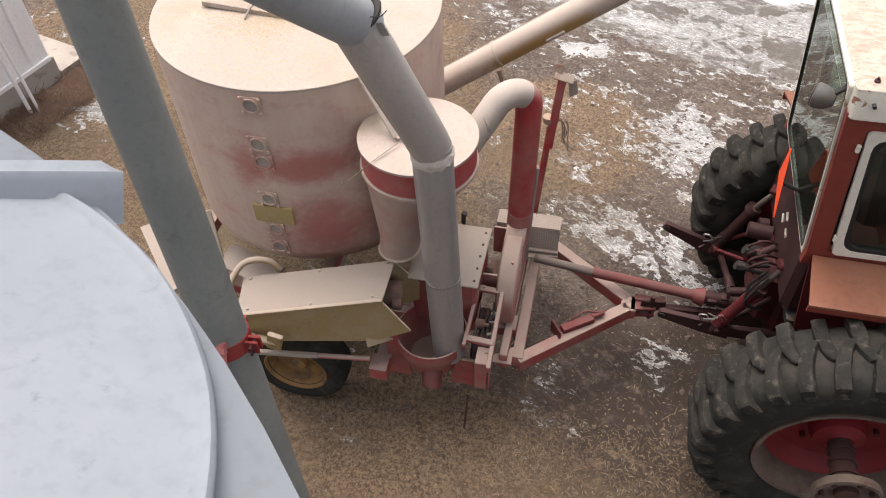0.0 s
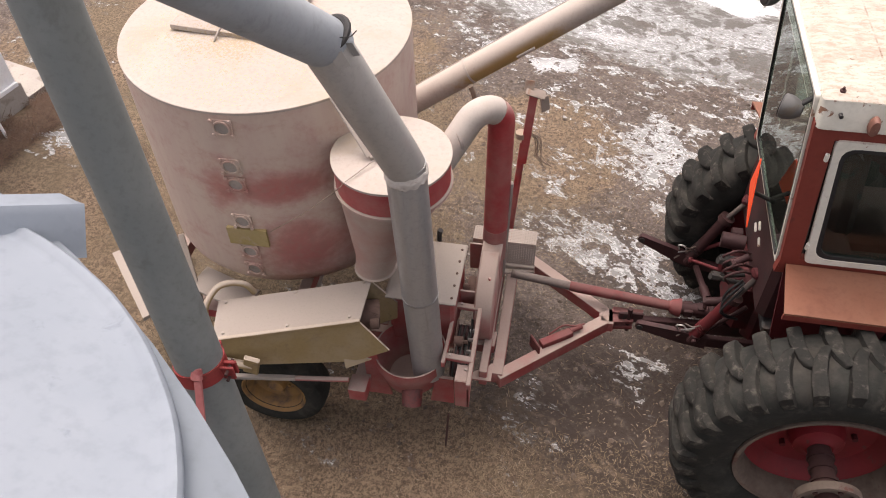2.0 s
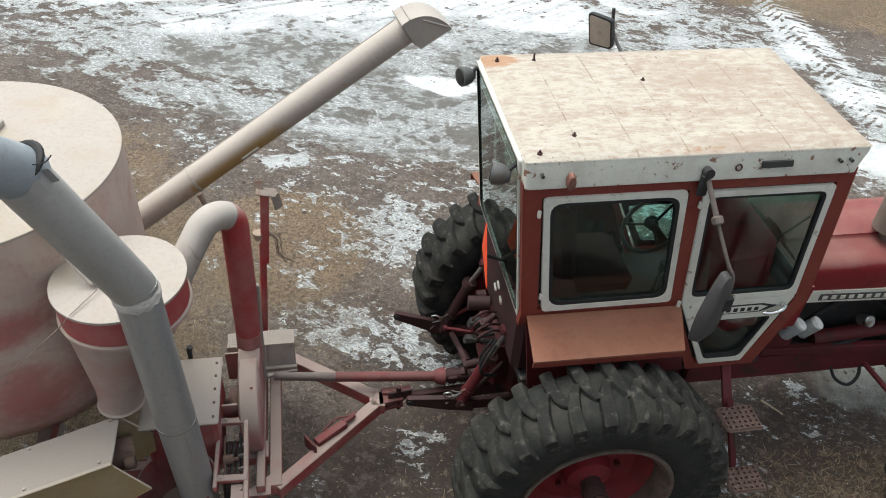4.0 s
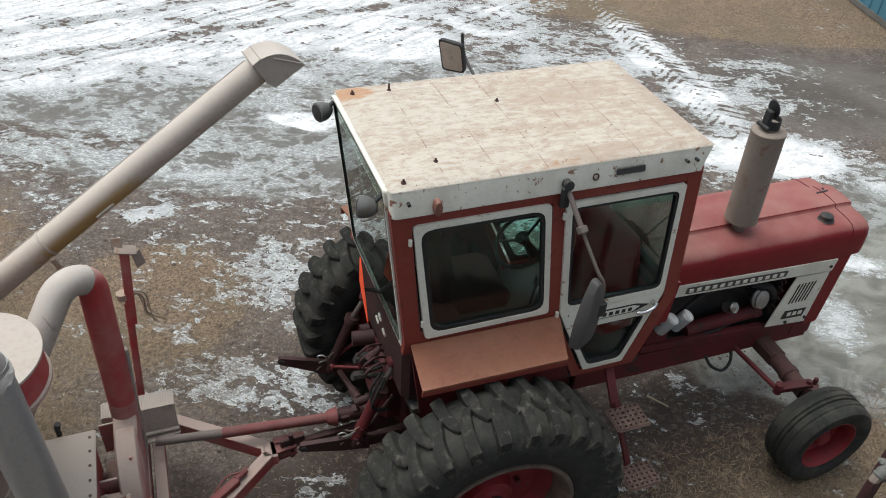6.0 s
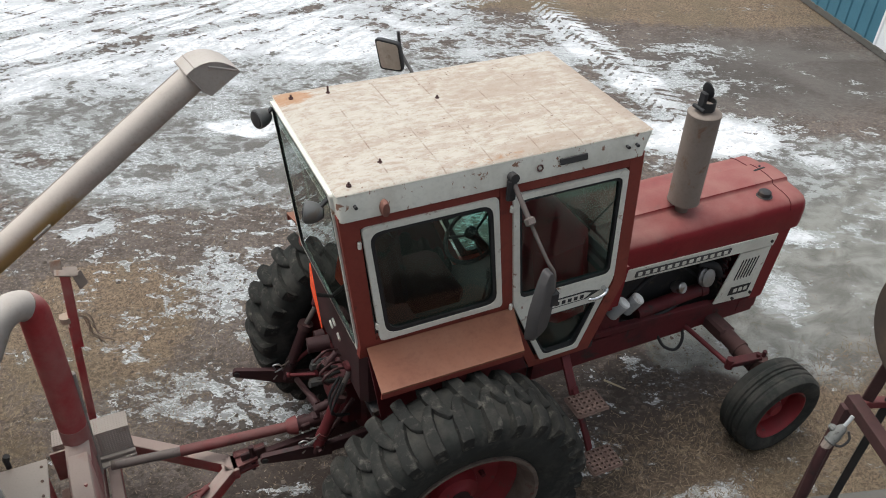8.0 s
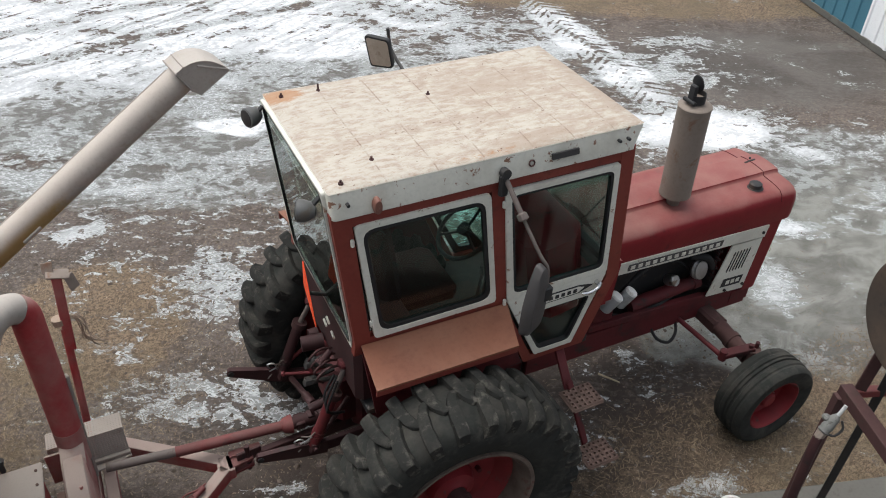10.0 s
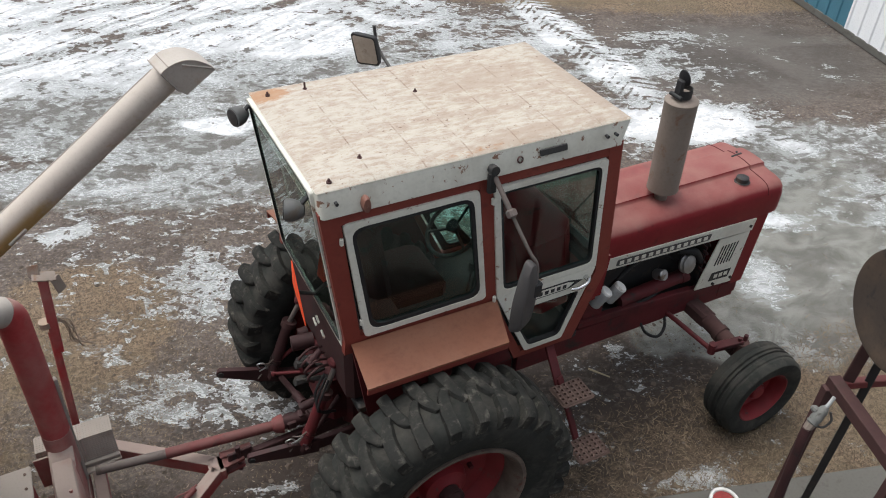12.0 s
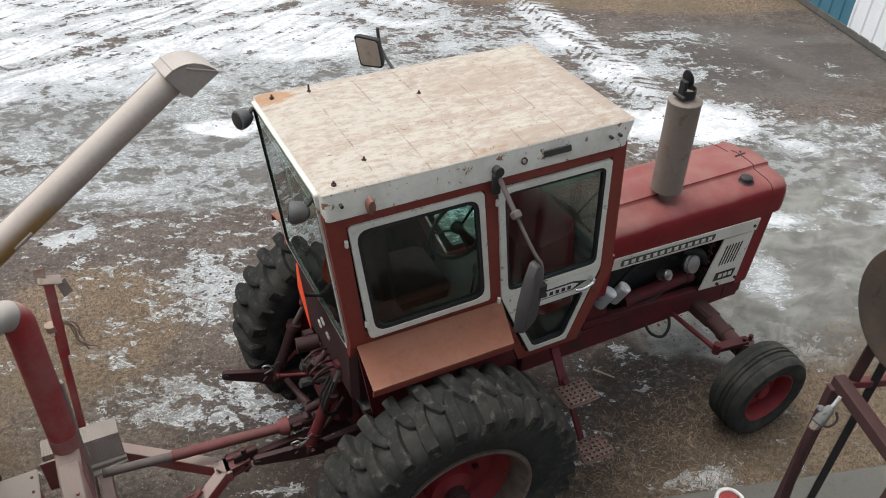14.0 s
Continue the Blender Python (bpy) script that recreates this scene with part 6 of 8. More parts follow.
# blower pipe: red riser, elbow, dusty slope into the cyclone
PX, PY = -1.905, 0.045
bm = B()
run = (Vector((-2.30, -0.27, 1.955)) - Vector((PX, PY, 2.0))).normalized()
flat_run = Vector((run.x, run.y, 0)).normalized()
BEND = 0.125
arc = [Vector((PX, PY, 1.91)) + flat_run * BEND * (1 - math.cos(q)) + Vector((0, 0, BEND * math.sin(q))) for q in [radians(133) * k / 14 for k in range(15)]]
pipe(bm, [(PX - 0.014, PY, 1.075), (PX - 0.005, PY, 1.6)] + arc[:6], 0.077, 32)
riser = part("blower_riser", bm, M_REDDUST, mixer, "faded red blower pipe")
bm = B()
pipe(bm, [(PX - 0.02, PY, 0.80), (PX - 0.014, PY, 1.08)], 0.0785, 32)
part("riser_collar", bm, M_DUSTIER, riser, "thickly dusted lower collar")
bm = B()
tip = Vector((-2.24, -0.28, 1.765))
pipe(bm, arc[5:] + [arc[-1].lerp(tip, 0.5), tip], 0.0785, 32)
part("blower_elbow", bm, M_SPOUT, riser, "dust-coated elbow pipe")
bm = B()
c = arc[-1].lerp(tip, 0.35)
rod(bm, c, c + run * 0.018, 0.082, seg=28)
part("pipe_clamp", bm, M_GREYDUST, riser)

# fan housing, hammer-mill box, belt guard
bm = B()
lathe(bm, [(0.001, -0.062), (0.30, -0.062), (0.315, -0.05), (0.315, 0.05), (0.30, 0.062), (0.001, 0.062)], pose(-1.925, -0.19, 0.68, 0, 90, 0), 48)
block(bm, (-1.925, -0.02, 0.80), (0.13, 0.30, 0.36), bevel=0.01)
part("fan_housing", bm, M_DUSTIER, mixer, "dust-coated blower fan housing")
bm = B()
block(bm, (-2.29, -0.37, 0.82), (0.40, 0.46, 0.42), bevel=0.02)
mill = part("mill_housing", bm, M_DUSTY, mixer, "dusty red hammer-mill housing")
bm = B()
block(bm, (-2.285, -0.375, 1.045), (0.43, 0.50, 0.02), bevel=0.006)
lidm = part("mill_cover", bm, M_GREYDUST, mill, "dusty grey cover plate")
for k in range(5):
    bm = B()
    rod(bm, (-2.10, -0.58 + 0.1 * k, 1.05), (-2.10, -0.58 + 0.1 * k, 1.062), 0.008, seg=6)
    part("bolt", bm, M_STEPIRON, lidm)
bm = B()
rod(bm, (-2.26, -0.10, 1.04), (-2.26, -0.10, 1.10), 0.015)
rod(bm, (-2.26, -0.10, 1.10), (-2.25, -0.10, 1.13), 0.018, seg=8)
part("grease_fitting", bm, M_BLACK, mill)
bm = B()
rod(bm, (-2.09, -0.22, 0.72), (-1.99, -0.22, 0.72), 0.045)
block(bm, (-2.035, -0.22, 0.70), (0.06, 0.20, 0.13), bevel=0.012)
part("fan_bearing", bm, M_STEPIRON, mixer, "greasy brown bearing block")
for q, r_ in ((0.02, 0.0), (-0.36, 0.25)):
    bm = B()
    block(bm, (-2.035, q, 0.80), (0.09, 0.012, 0.24), Matrix.Rotation(r_, 3, "X"), 0.002)
    part("bearing_bracket", bm, M_DUSTIER, mixer)
for yy in (-0.30, -0.10):
    bm = B()
    rod(bm, (-1.925 + 0.02, yy - 0.02, 0.972 - 0.16 * abs(yy + 0.19)), (-1.925 + 0.02, yy - 0.02, 0.999 - 0.16 * abs(yy + 0.19)), 0.009, seg=6)
    part("housing_bolt", bm, M_REDDUST, mixer)
bm = B()
bar(bm, (-2.098, -0.42, 0.82), (-2.104, -0.90, 0.82), 0.022, 0.05)
bar(bm, (-1.945, -0.43, 0.82), (-1.935, -1.02, 0.80), 0.026, 0.055)
bar(bm, (-2.105, -0.44, 0.825), (-1.93, -0.45, 0.825), 0.040, 0.03)
bar(bm, (-2.110, -0.835, 0.825), (-1.93, -0.845, 0.825), 0.040, 0.03)
guard = part("belt_guard", bm, M_DUSTY, mixer, "dusty pink belt guard frame")
bm = B()
slab(bm, [(-2.02, 0.54), (-2.02, 0.80), (-1.94, 0.80), (-1.94, 0.54)], side(-0.985), 0, 0.012)
slab(bm, [(-2.02, -0.98), (-1.94, -0.98), (-1.94, -0.865), (-2.02, -0.865)], lambda v, d: Vector((v[0], v[1], 0.79 + d)), 0, 0.012)
slab(bm, [(-0.985, 0.54), (-0.865, 0.70), (-0.865, 0.80), (-0.985, 0.80)], lambda v, d: Vector((-1.946 + d, v[0], v[1])), 0, 0.012)
part("guard_bracket", bm, M_DUSTY, guard, "folded pink bracket of the guard")
for p_, q_ in (((-2.06, -0.44, 0.845), (-2.06, -0.44, 0.852)), ((-1.97, -0.445, 0.845), (-1.97, -0.445, 0.852)), ((-2.07, -0.838, 0.845), (-2.07, -0.838, 0.852)), ((-1.965, -0.90, 0.803), (-1.965, -0.90, 0.812))):
    bm = B()
    rod(bm, p_, q_, 0.009, seg=6)
    part("bolt", bm, M_GREYDUST, guard)
# two sheaves with their belts, an idler arm and a chain, deep between the rails
for y, r_ in ((-0.53, 0.055), (-0.76, 0.085)):
    bm = B()
    groove = [(0.001, -0.045)]
    for k in range(3):
        z = -0.045 + 0.03 * k
        groove += [(r_, z), (r_, z + 0.006), (r_ * 0.84, z + 0.013), (r_ * 0.84, z + 0.017), (r_, z + 0.024)]
    lathe(bm, groove + [(r_, 0.045), (r_ * 0.5, 0.045), (0.02, 0.055), (0.001, 0.055)], pose(-2.03, y, 0.66, 0, 90, 0), 28)
    part("belt_sheave", bm, M_GREASE, mixer, "greasy grooved sheave")
for k in range(3):
    bm = B()
    x = -2.056 + 0.03 * k
    loop = [(x, -0.53 + 0.052 * math.cos(q), 0.66 + 0.052 * math.sin(q)) for q in [-1.45 + 2.9 * i / 10 for i in range(11)]]
    loop += [(x, -0.76 - 0.082 * math.cos(q), 0.66 + 0.082 * math.sin(q)) for q in [1.7 - 3.4 * i / 12 for i in range(13)]]
    pipe(bm, loop + [loop[0]], 0.007, 7)
    part("drive_belt", bm, M_BELT, mixer, "worn black drive belt")
bm = B()
bar(bm, (-2.075, -0.50, 0.76), (-2.062, -0.80, 0.74), 0.010, 0.03)
rod(bm, (-2.075, -0.66, 0.75), (-2.02, -0.66, 0.75), 0.032, seg=18)
rod(bm, (-2.02, -0.66, 0.75), (-1.99, -0.66, 0.75), 0.013, seg=8)
part("idler_arm", bm, M_STEPIRON, mixer, "dusty idler arm with its roller")
bm = B()
pipe(bm, smooth_path([(-1.985, -0.50, 0.78), (-1.98, -0.58, 0.74), (-2.0, -0.70, 0.73), (-1.98, -0.80, 0.70), (-1.97, -0.88, 0.60)], 5), 0.008, 7)
part("grease_line", bm, M_SEAL, mixer)
for y in (-0.56, -0.63, -0.72, -0.79):
    bm = B()
    rod(bm, (-1.99, y, 0.735), (-1.962, y, 0.742), 0.013, seg=6)
    part("bolt", bm, M_STEEL, mixer)

# feed hopper cup that the spout drops into
FX, FY = -2.335, -0.745
bm = B()
m = pose(FX, FY, 0.45)
lathe(bm, [(0.212, 0.28), (0.222, 0.28), (0.224, 0.20), (0.218, 0.19), (0.17, 0.02), (0.15, 0.0), (0.001, 0.0), (0.001, 0.02), (0.145, 0.02), (0.20, 0.19), (0.212, 0.28)], m, 56)
cup = part("feed_cup", bm, M_DUSTY, mixer, "round dusty red feed cup")
bm = B()
pipe(bm, [(FX + 0.03, FY - 0.12, 0.56), (FX + 0.035, FY - 0.17, 0.51), (FX + 0.04, FY - 0.225, 0.45)], [0.075, 0.066, 0.060], 20, wall=0.012)
part("cup_boot", bm, M_SHAFT, cup, "open red outlet boot")
bm = B()
slab(bm, [(-2.60, 0.36), (-2.60, 0.74), (-2.52, 0.78), (-2.45, 0.36)], side(-0.86), 0, 0.02)
part("side_plate", bm, M_DUSTY, mixer)
bm = B()
slab(bm, [(-2.20, 0.36), (-2.16, 0.62), (-2.05, 0.62), (-2.05, 0.36)], side(-0.86), 0, 0.02)
part("side_plate", bm, M_DUSTY, mixer)
bm = B()
rod(bm, (-2.06, -0.99, 0.44), (-2.08, -1.02, 0.10), 0.007)
part("hanging_rod", bm, M_RUST, mixer)

# covered feed chute
bm = B()
P = {"tl": (-3.42, -0.90, 1.16), "tr": (-2.58, -0.585, 1.15), "br": (-2.575, -0.885, 1.15), "bl": (-3.36, -1.155, 1.16)}
top = [Vector(P[k]) for k in ("tl", "tr", "br", "bl")]
faced(bm, [top, [v - Vector((0, 0, 0.014)) for v in top]])
chute = part("chute_cover", bm, M_GREYDUST, mixer, "dusty flat cover of the feed chute")
for q, e in ((0.05, 0.06), (0.5, 0.06), (0.95, 0.06), (0.08, 0.92), (0.5, 0.94), (0.93, 0.92)):
    c = top[1].lerp(top[0], q).lerp(top[2].lerp(top[3], q), e)
    bm = B()
    rod(bm, c, c + Vector((0, 0, 0.009)), 0.009, seg=6)
    part("cover_bolt", bm, M_TANKTOP, chute)
bm = B()
near = [Vector((-3.37, -1.175, 1.145)), Vector((-2.575, -0.905, 1.135)), Vector((-2.41, -0.935, 0.945)), Vector((-2.62, -0.985, 0.86)), Vector((-3.33, -1.155, 0.90))]
faced(bm, [near, [v + Vector((0.0, 0.012, 0)) for v in near]])
far = [Vector((-3.43, -0.885, 1.145)), Vector((-2.585, -0.59, 1.15)), Vector((-2.43, -0.60, 0.99)), Vector((-2.44, -0.60, 0.84)), Vector((-2.60, -0.66, 0.80)), Vector((-3.40, -0.93, 0.90))]
faced(bm, [far, [v + Vector((0.0, -0.012, 0)) for v in far]])
flo = [Vector((-3.40, -0.93, 0.90)), Vector((-2.62, -0.70, 0.86)), Vector((-2.62, -0.985, 0.86)), Vector((-3.33, -1.155, 0.90))]
faced(bm, [flo, [v + Vector((0, 0, 0.012)) for v in flo]])
bar(bm, (-3.365, -1.170, 1.150), (-2.572, -0.898, 1.142), 0.022, 0.032)
slab_pts = [Vector((-2.68, -0.985, 0.93)), Vector((-2.52, -0.955, 0.86)), Vector((-2.66, -1.02, 0.83))]
faced(bm, [slab_pts, [v + Vector((0, 0.01, 0)) for v in slab_pts]])
part("chute_trough", bm, M_CHUTE, chute, "dusty yellow chute trough with a flared mouth")
bm = B()
rod(bm, (-2.72, -0.76, 1.0), (-2.52, -0.70, 0.98), 0.10, 0.085, 24)
rod(bm, (-2.55, -0.80, 1.0), (-2.50, -0.79, 1.0), 0.035)
part("chute_auger", bm, M_STEPIRON, chute)
bm = B()
pipe(bm, smooth_path([(-3.42, -1.04, 1.02), (-3.47, -0.98, 1.16), (-3.43, -0.88, 1.24), (-3.36, -0.83, 1.255), (-3.28, -0.80, 1.225), (-3.24, -0.79, 1.15)], 7), 0.019, 12)
part("hydraulic_hose", bm, M_CHUTE, chute, "cream hydraulic hose")
bm = B()
rod(bm, (-3.40, -1.20, 1.02), (-3.16, -1.17, 0.95), 0.026)
rod(bm, (-3.40, -1.22, 0.96), (-3.26, -1.20, 0.94), 0.017)
block(bm, (-3.16, -1.175, 0.97), (0.09, 0.03, 0.14), Matrix.Rotation(0.25, 3, "Y"))
part("chute_cylinder", bm, M_CHUTE, chute)

# running gear and frame
bm = B()
bar(bm, (-1.80, -0.70, 0.46), (-1.80, 0.55, 0.46), 0.07, 0.10)
bar(bm, (-1.885, -0.74, 0.50), (-1.88, 0.50, 0.50), 0.05, 0.14)
slab(bm, [(-2.02, -0.76), (-1.83, -0.62), (-1.83, -0.76)], lambda v, d: Vector((v[0], v[1], 0.50 + d)), 0, 0.012)
chassis = part("chassis", bm, M_DUSTY, mixer, "dusty red steel chassis")
for y, x1 in ((-0.45, -1.84), (0.50, -2.62)):
    bm = B()
    bar(bm, (-4.25, y, 0.50), (x1, y, 0.50), 0.08, 0.12, 90)
    part("side_rail", bm, M_DUSTY, chassis)
for x in (-4.2, -3.2, -2.6):
    bm = B()
    bar(bm, (x, -0.45, 0.50), (x, 0.50, 0.50), 0.08, 0.10)
    part("cross_member", bm, M_DUSTY, chassis)
bm = B()
bar(bm, (-1.80, -0.70, 0.45), (-1.14, -0.135, 0.45), 0.10, 0.075, 90)
bar(bm, (-1.80, 0.42, 0.45), (-1.14, -0.075, 0.45), 0.10, 0.075, 90)
block(bm, (-1.135, -0.105, 0.45), (0.10, 0.13, 0.10), bevel=0.01)
tongue = part("tongue", bm, M_DUSTY, mixer, "dusty pink A-frame tongue")
bm = B()
for z in (0.48, 0.42):
    slab(bm, [(-1.12, -0.16), (-1.12, -0.05), (-0.96, -0.085), (-0.96, -0.135)], lambda v, d, z=z: Vector((v[0], v[1], z + d)), 0, 0.02)
bar(bm, (-1.10, -0.06, 0.51), (-0.90, -0.075, 0.53), 0.05, 0.012)
part("hitch_clevis", bm, M_SHAFT, tongue, "red hitch clevis")
bm = B()
bar(bm, (-1.55, -0.43, 0.515), (-1.36, -0.30, 0.52), 0.055, 0.045, 0)
rod(bm, (-1.37, -0.30, 0.53), (-1.30, -0.25, 0.53), 0.02)
block(bm, (-1.585, -0.445, 0.515), (0.014, 0.12, 0.11), Matrix.Rotation(0.6, 3, "Z"))
pipe(bm, smooth_path([(-1.50, -0.36, 0.545), (-1.42, -0.29, 0.56), (-1.34, -0.27, 0.55), (-1.28, -0.22, 0.52)], 5), 0.006, 8)
part("parking_jack", bm, M_SHAFT, tongue, "red screw jack stowed on the tongue")
bm = B()
rod(bm, (-1.80, 0.045, 0.64), (-1.38, 0.01, 0.615), 0.029, seg=20)
shaft = part("pto_shaft", bm, M_ARM, mixer, "dusty brown and red drive shaft")
bm = B()
rod(bm, (-1.40, 0.012, 0.616), (-0.72, -0.035, 0.585), 0.034, seg=20)
lathe(bm, [(0.034, 0.0), (0.050, 0.015), (0.060, 0.05), (0.064, 0.07), (0.001, 0.07)], Matrix.Translation((-0.74, -0.034, 0.586)) @ aim((-1.4, 0.012, 0.616), (-0.72, -0.035, 0.585)).to_4x4(), 24)
part("shaft_guard", bm, M_SHAFT, shaft, "red drive-shaft guard tube")
bm = B()
rod(bm, (-0.68, -0.038, 0.583), (-0.30, -0.03, 0.57), 0.045, seg=12)
block(bm, (-0.62, -0.037, 0.58), (0.06, 0.10, 0.06))
block(bm, (-0.54, -0.036, 0.578), (0.05, 0.06, 0.10))
part("universal_joint", bm, M_GREASE, shaft)

# perforated shield and the red post behind the riser
bm = B()
def mesh_panel(bm, p, u, v, nu, nv, fill=0.62):
    """A plate of small square holes: crossed strips."""
    p, u, v = Vector(p), Vector(u), Vector(v)
    n = u.cross(v).normalized() * 0.003
    for i in range(nu + 1):
        c = p + u * (i / nu)
        w = u / nu * (1 - fill) * 0.5
        faced(bm, [[c - w, c + w, c + w + v, c - w + v], [c - w + n, c + w + n, c + w + v + n, c - w + v + n]])
    for j in range(nv + 1):
        c = p + v * (j / nv)
        w = v / nv * (1 - fill) * 0.5
        faced(bm, [[c - w + n * 0.3, c + w + n * 0.3, c + w + u + n * 0.3, c - w + u + n * 0.3], [c - w + n * 1.2, c + w + n * 1.2, c + w + u + n * 1.2, c - w + u + n * 1.2]])
mesh_panel(bm, (-2.08, 0.16, 0.61), (0.42, 0, 0), (0, 0.02, 0.19), 26, 13, 0.36)
mesh_panel(bm, (-2.08, 0.18, 0.80), (0.42, 0, 0), (0, 0.12, 0.0), 26, 8, 0.36)
bar(bm, (-2.09, 0.15, 0.60), (-1.65, 0.15, 0.60), 0.03, 0.03)
bar(bm, (-1.65, 0.15, 0.58), (-1.86, 0.12, 0.57), 0.05, 0.02)
part("perforated_shield", bm, M_GREYDUST, mixer, "dusty perforated metal shield")
bm = B()
rod(bm, (-1.87, 0.44, 0.50), (-1.80, 0.44, 1.46), 0.023)
bar(bm, (-1.80, 0.44, 1.30), (-1.755, 0.44, 1.84), 0.052, 0.052)
post = part("auger_rest_post", bm, M_REDDUST, mixer, "thin red rest post for the discharge auger")
bm = B()
block(bm, (-1.745, 0.44, 1.845), (0.12, 0.085, 0.014), Matrix.Rotation(0.25, 3, "Y"))
bar(bm, (-1.79, 0.45, 1.85), (-1.785, 0.485, 1.905), 0.06, 0.010)
bar(bm, (-1.695, 0.42, 1.84), (-1.675, 0.40, 1.75), 0.065, 0.012)
part("rest_head", bm, M_MUFFLER, post, "dusty bent saddle plate")
bm = B()
rod(bm, (-1.82, 0.44, 1.50), (-1.82, 0.44, 1.54), 0.034)
trnd = random.Random(5)
for k in range(7):
    j = [trnd.uniform(-0.022, 0.022) for _ in range(8)]
    pipe(bm, smooth_path([(-1.80, 0.43, 1.52), (-1.745 + j[0], 0.44, 1.525 + j[1]), (-1.705 + j[2], 0.46 + j[3], 1.45 + j[4]), (-1.70 + j[5], 0.45 + j[6], 1.35), (-1.675 + 0.012 * k, 0.45, 1.27 + j[7])], 5), 0.0028, 6)
part("twine", bm, M_TWINE, post, "loop of old twine")
bm = B()
bar(bm, (-1.86, 0.05, 0.60), (-1.83, 0.06, 1.45), 0.035, 0.018)
part("stay_strip", bm, M_GREYDUST, mixer)

# discharge auger with its spout hood
A0, A1 = Vector((-2.77, 1.10, 1.1375)), Vector((-0.735, 1.39, 2.4655))
bm = B()
pipe(bm, [A0, A1], 0.0925, 32)
auger = part("discharge_auger", bm, M_AUGER, mixer, "buff dusty discharge auger tube")
ax = (A1 - A0).normalized()
for q in (0.25,):
    c = A0.lerp(A1, q)
    bm = B()
    rod(bm, c - ax * 0.008, c + ax * 0.008, 0.098, seg=32)
    part("tube_band", bm, M_SPOUT, auger)
bm = B()
c = A0.lerp(A1, 0.42) + Vector((0.045, -0.082, -0.022))
bar(bm, c - ax * 0.07, c + ax * 0.07, 0.03, 0.02)
part("weld_tab", bm, M_SPOUT, auger)
bm = B()
sidev = ax.cross(Vector((0, 0, 1))).normalized()
upv = sidev.cross(ax).normalized()
arch = [(-0.075, 0.102), (-0.02, 0.100), (0.03, 0.088), (0.075, 0.066), (0.112, 0.036), (0.142, -0.002), (0.166, -0.05), (0.180, -0.09), (0.186, -0.128)]


def hood_point(x, z, w):
    return A1 + ax * x + upv * z + sidev * w


# the curved top sheet, with a thickness of 6 mm
inner_arch = [(x - 0.005 if i > 3 else x, z - 0.006) for i, (x, z) in enumerate(arch)]
faced(bm, [[hood_point(x, z, w) for x, z in arch + inner_arch[::-1]] for w in (-0.112, 0.112)])
hood_part = part("spout_hood", bm, M_SPOUT, auger, "curved sheet-metal spout hood")
for w in (-0.106, 0.100):
    bm = B()
    plate = [(x - (0.006 if i > 3 else 0), z - 0.006) for i, (x, z) in enumerate(arch)] + [(-0.058, -0.126), (-0.075, -0.06)]
    faced(bm, [[hood_point(x, z, w + d) for x, z in plate] for d in (0.0, 0.006)])
    part("hood_side", bm, M_SPOUT, hood_part, "flat side plate of the hood")
bm = B()
bar(bm, hood_point(0.055, 0.046, 0.111), hood_point(0.176, -0.108, 0.111), 0.011, 0.012)
part("hood_rib", bm, M_SPOUT, hood_part)
bm = B()
pipe(bm, [hood_point(-0.012, 0.1005, w) for w in (-0.112, 0.112)], 0.004, 6)
pipe(bm, [hood_point(-0.075, z, w) for z, w in ((-0.07, 0.111), (0.098, 0.113), (0.104, 0.10), (0.104, -0.113))], 0.006, 6)
part("hood_seam", bm, M_GREYDUST, hood_part)
bm = B()
pipe(bm, [A0.lerp(A1, q) + upv * 0.089 - sidev * 0.026 for q in (0.03, 0.5, 0.96)], 0.006, 6)
part("tube_seam", bm, M_GREYDUST, auger, "welded seam along the tube")
bm = B()
pipe(bm, smooth_path([A0.lerp(A1, 0.25) + Vector((0.02, -0.10, -0.06)), A0.lerp(A1, 0.25) + Vector((0.05, -0.08, -0.2)), A0.lerp(A1, 0.25) + Vector((0.02, -0.06, -0.32))], 5), 0.02, 8)
part("twine", bm, M_TWINE, auger)

# road wheels of the mixer
def mixer_wheel(y, out):
    m = pose(-3.22, y, 0.335, 90 if out < 0 else -90)
    bm = B()
    lathe(bm, [(0.001, 0.05), (0.05, 0.05), (0.06, 0.03), (0.07, -0.05), (0.001, -0.05)], m, 24)
    wheel = part("road_wheel", bm, M_YELLOW, mixer, "small wheel with a yellow rim and black tyre")
    bm = B()
    lathe(bm, [(0.19, -0.08), (0.23, -0.105), (0.29, -0.11), (0.325, -0.09), (0.338, -0.05), (0.34, 0), (0.338, 0.05), (0.325, 0.09), (0.29, 0.11), (0.23, 0.105), (0.19, 0.08), (0.185, 0), (0.19, -0.08)], m, 48)
    part("tyre", bm, M_RUBBER, wheel)
    bm = B()
    lathe(bm, [(0.215, 0.10), (0.205, 0.10), (0.185, 0.07), (0.175, 0.0), (0.12, -0.02), (0.06, 0.01), (0.06, -0.02), (0.12, -0.04), (0.19, -0.02), (0.20, 0.07), (0.215, 0.10)], m, 44)
    part("rim", bm, M_YELLOW, wheel)
    for k in range(5):
        bm = B()
        rod(bm, bent(m, 1.256 * k, 0.085, 0.0), bent(m, 1.256 * k, 0.085, 0.03), 0.011, seg=6)
        part("wheel_nut", bm, M_YELLOW, wheel)


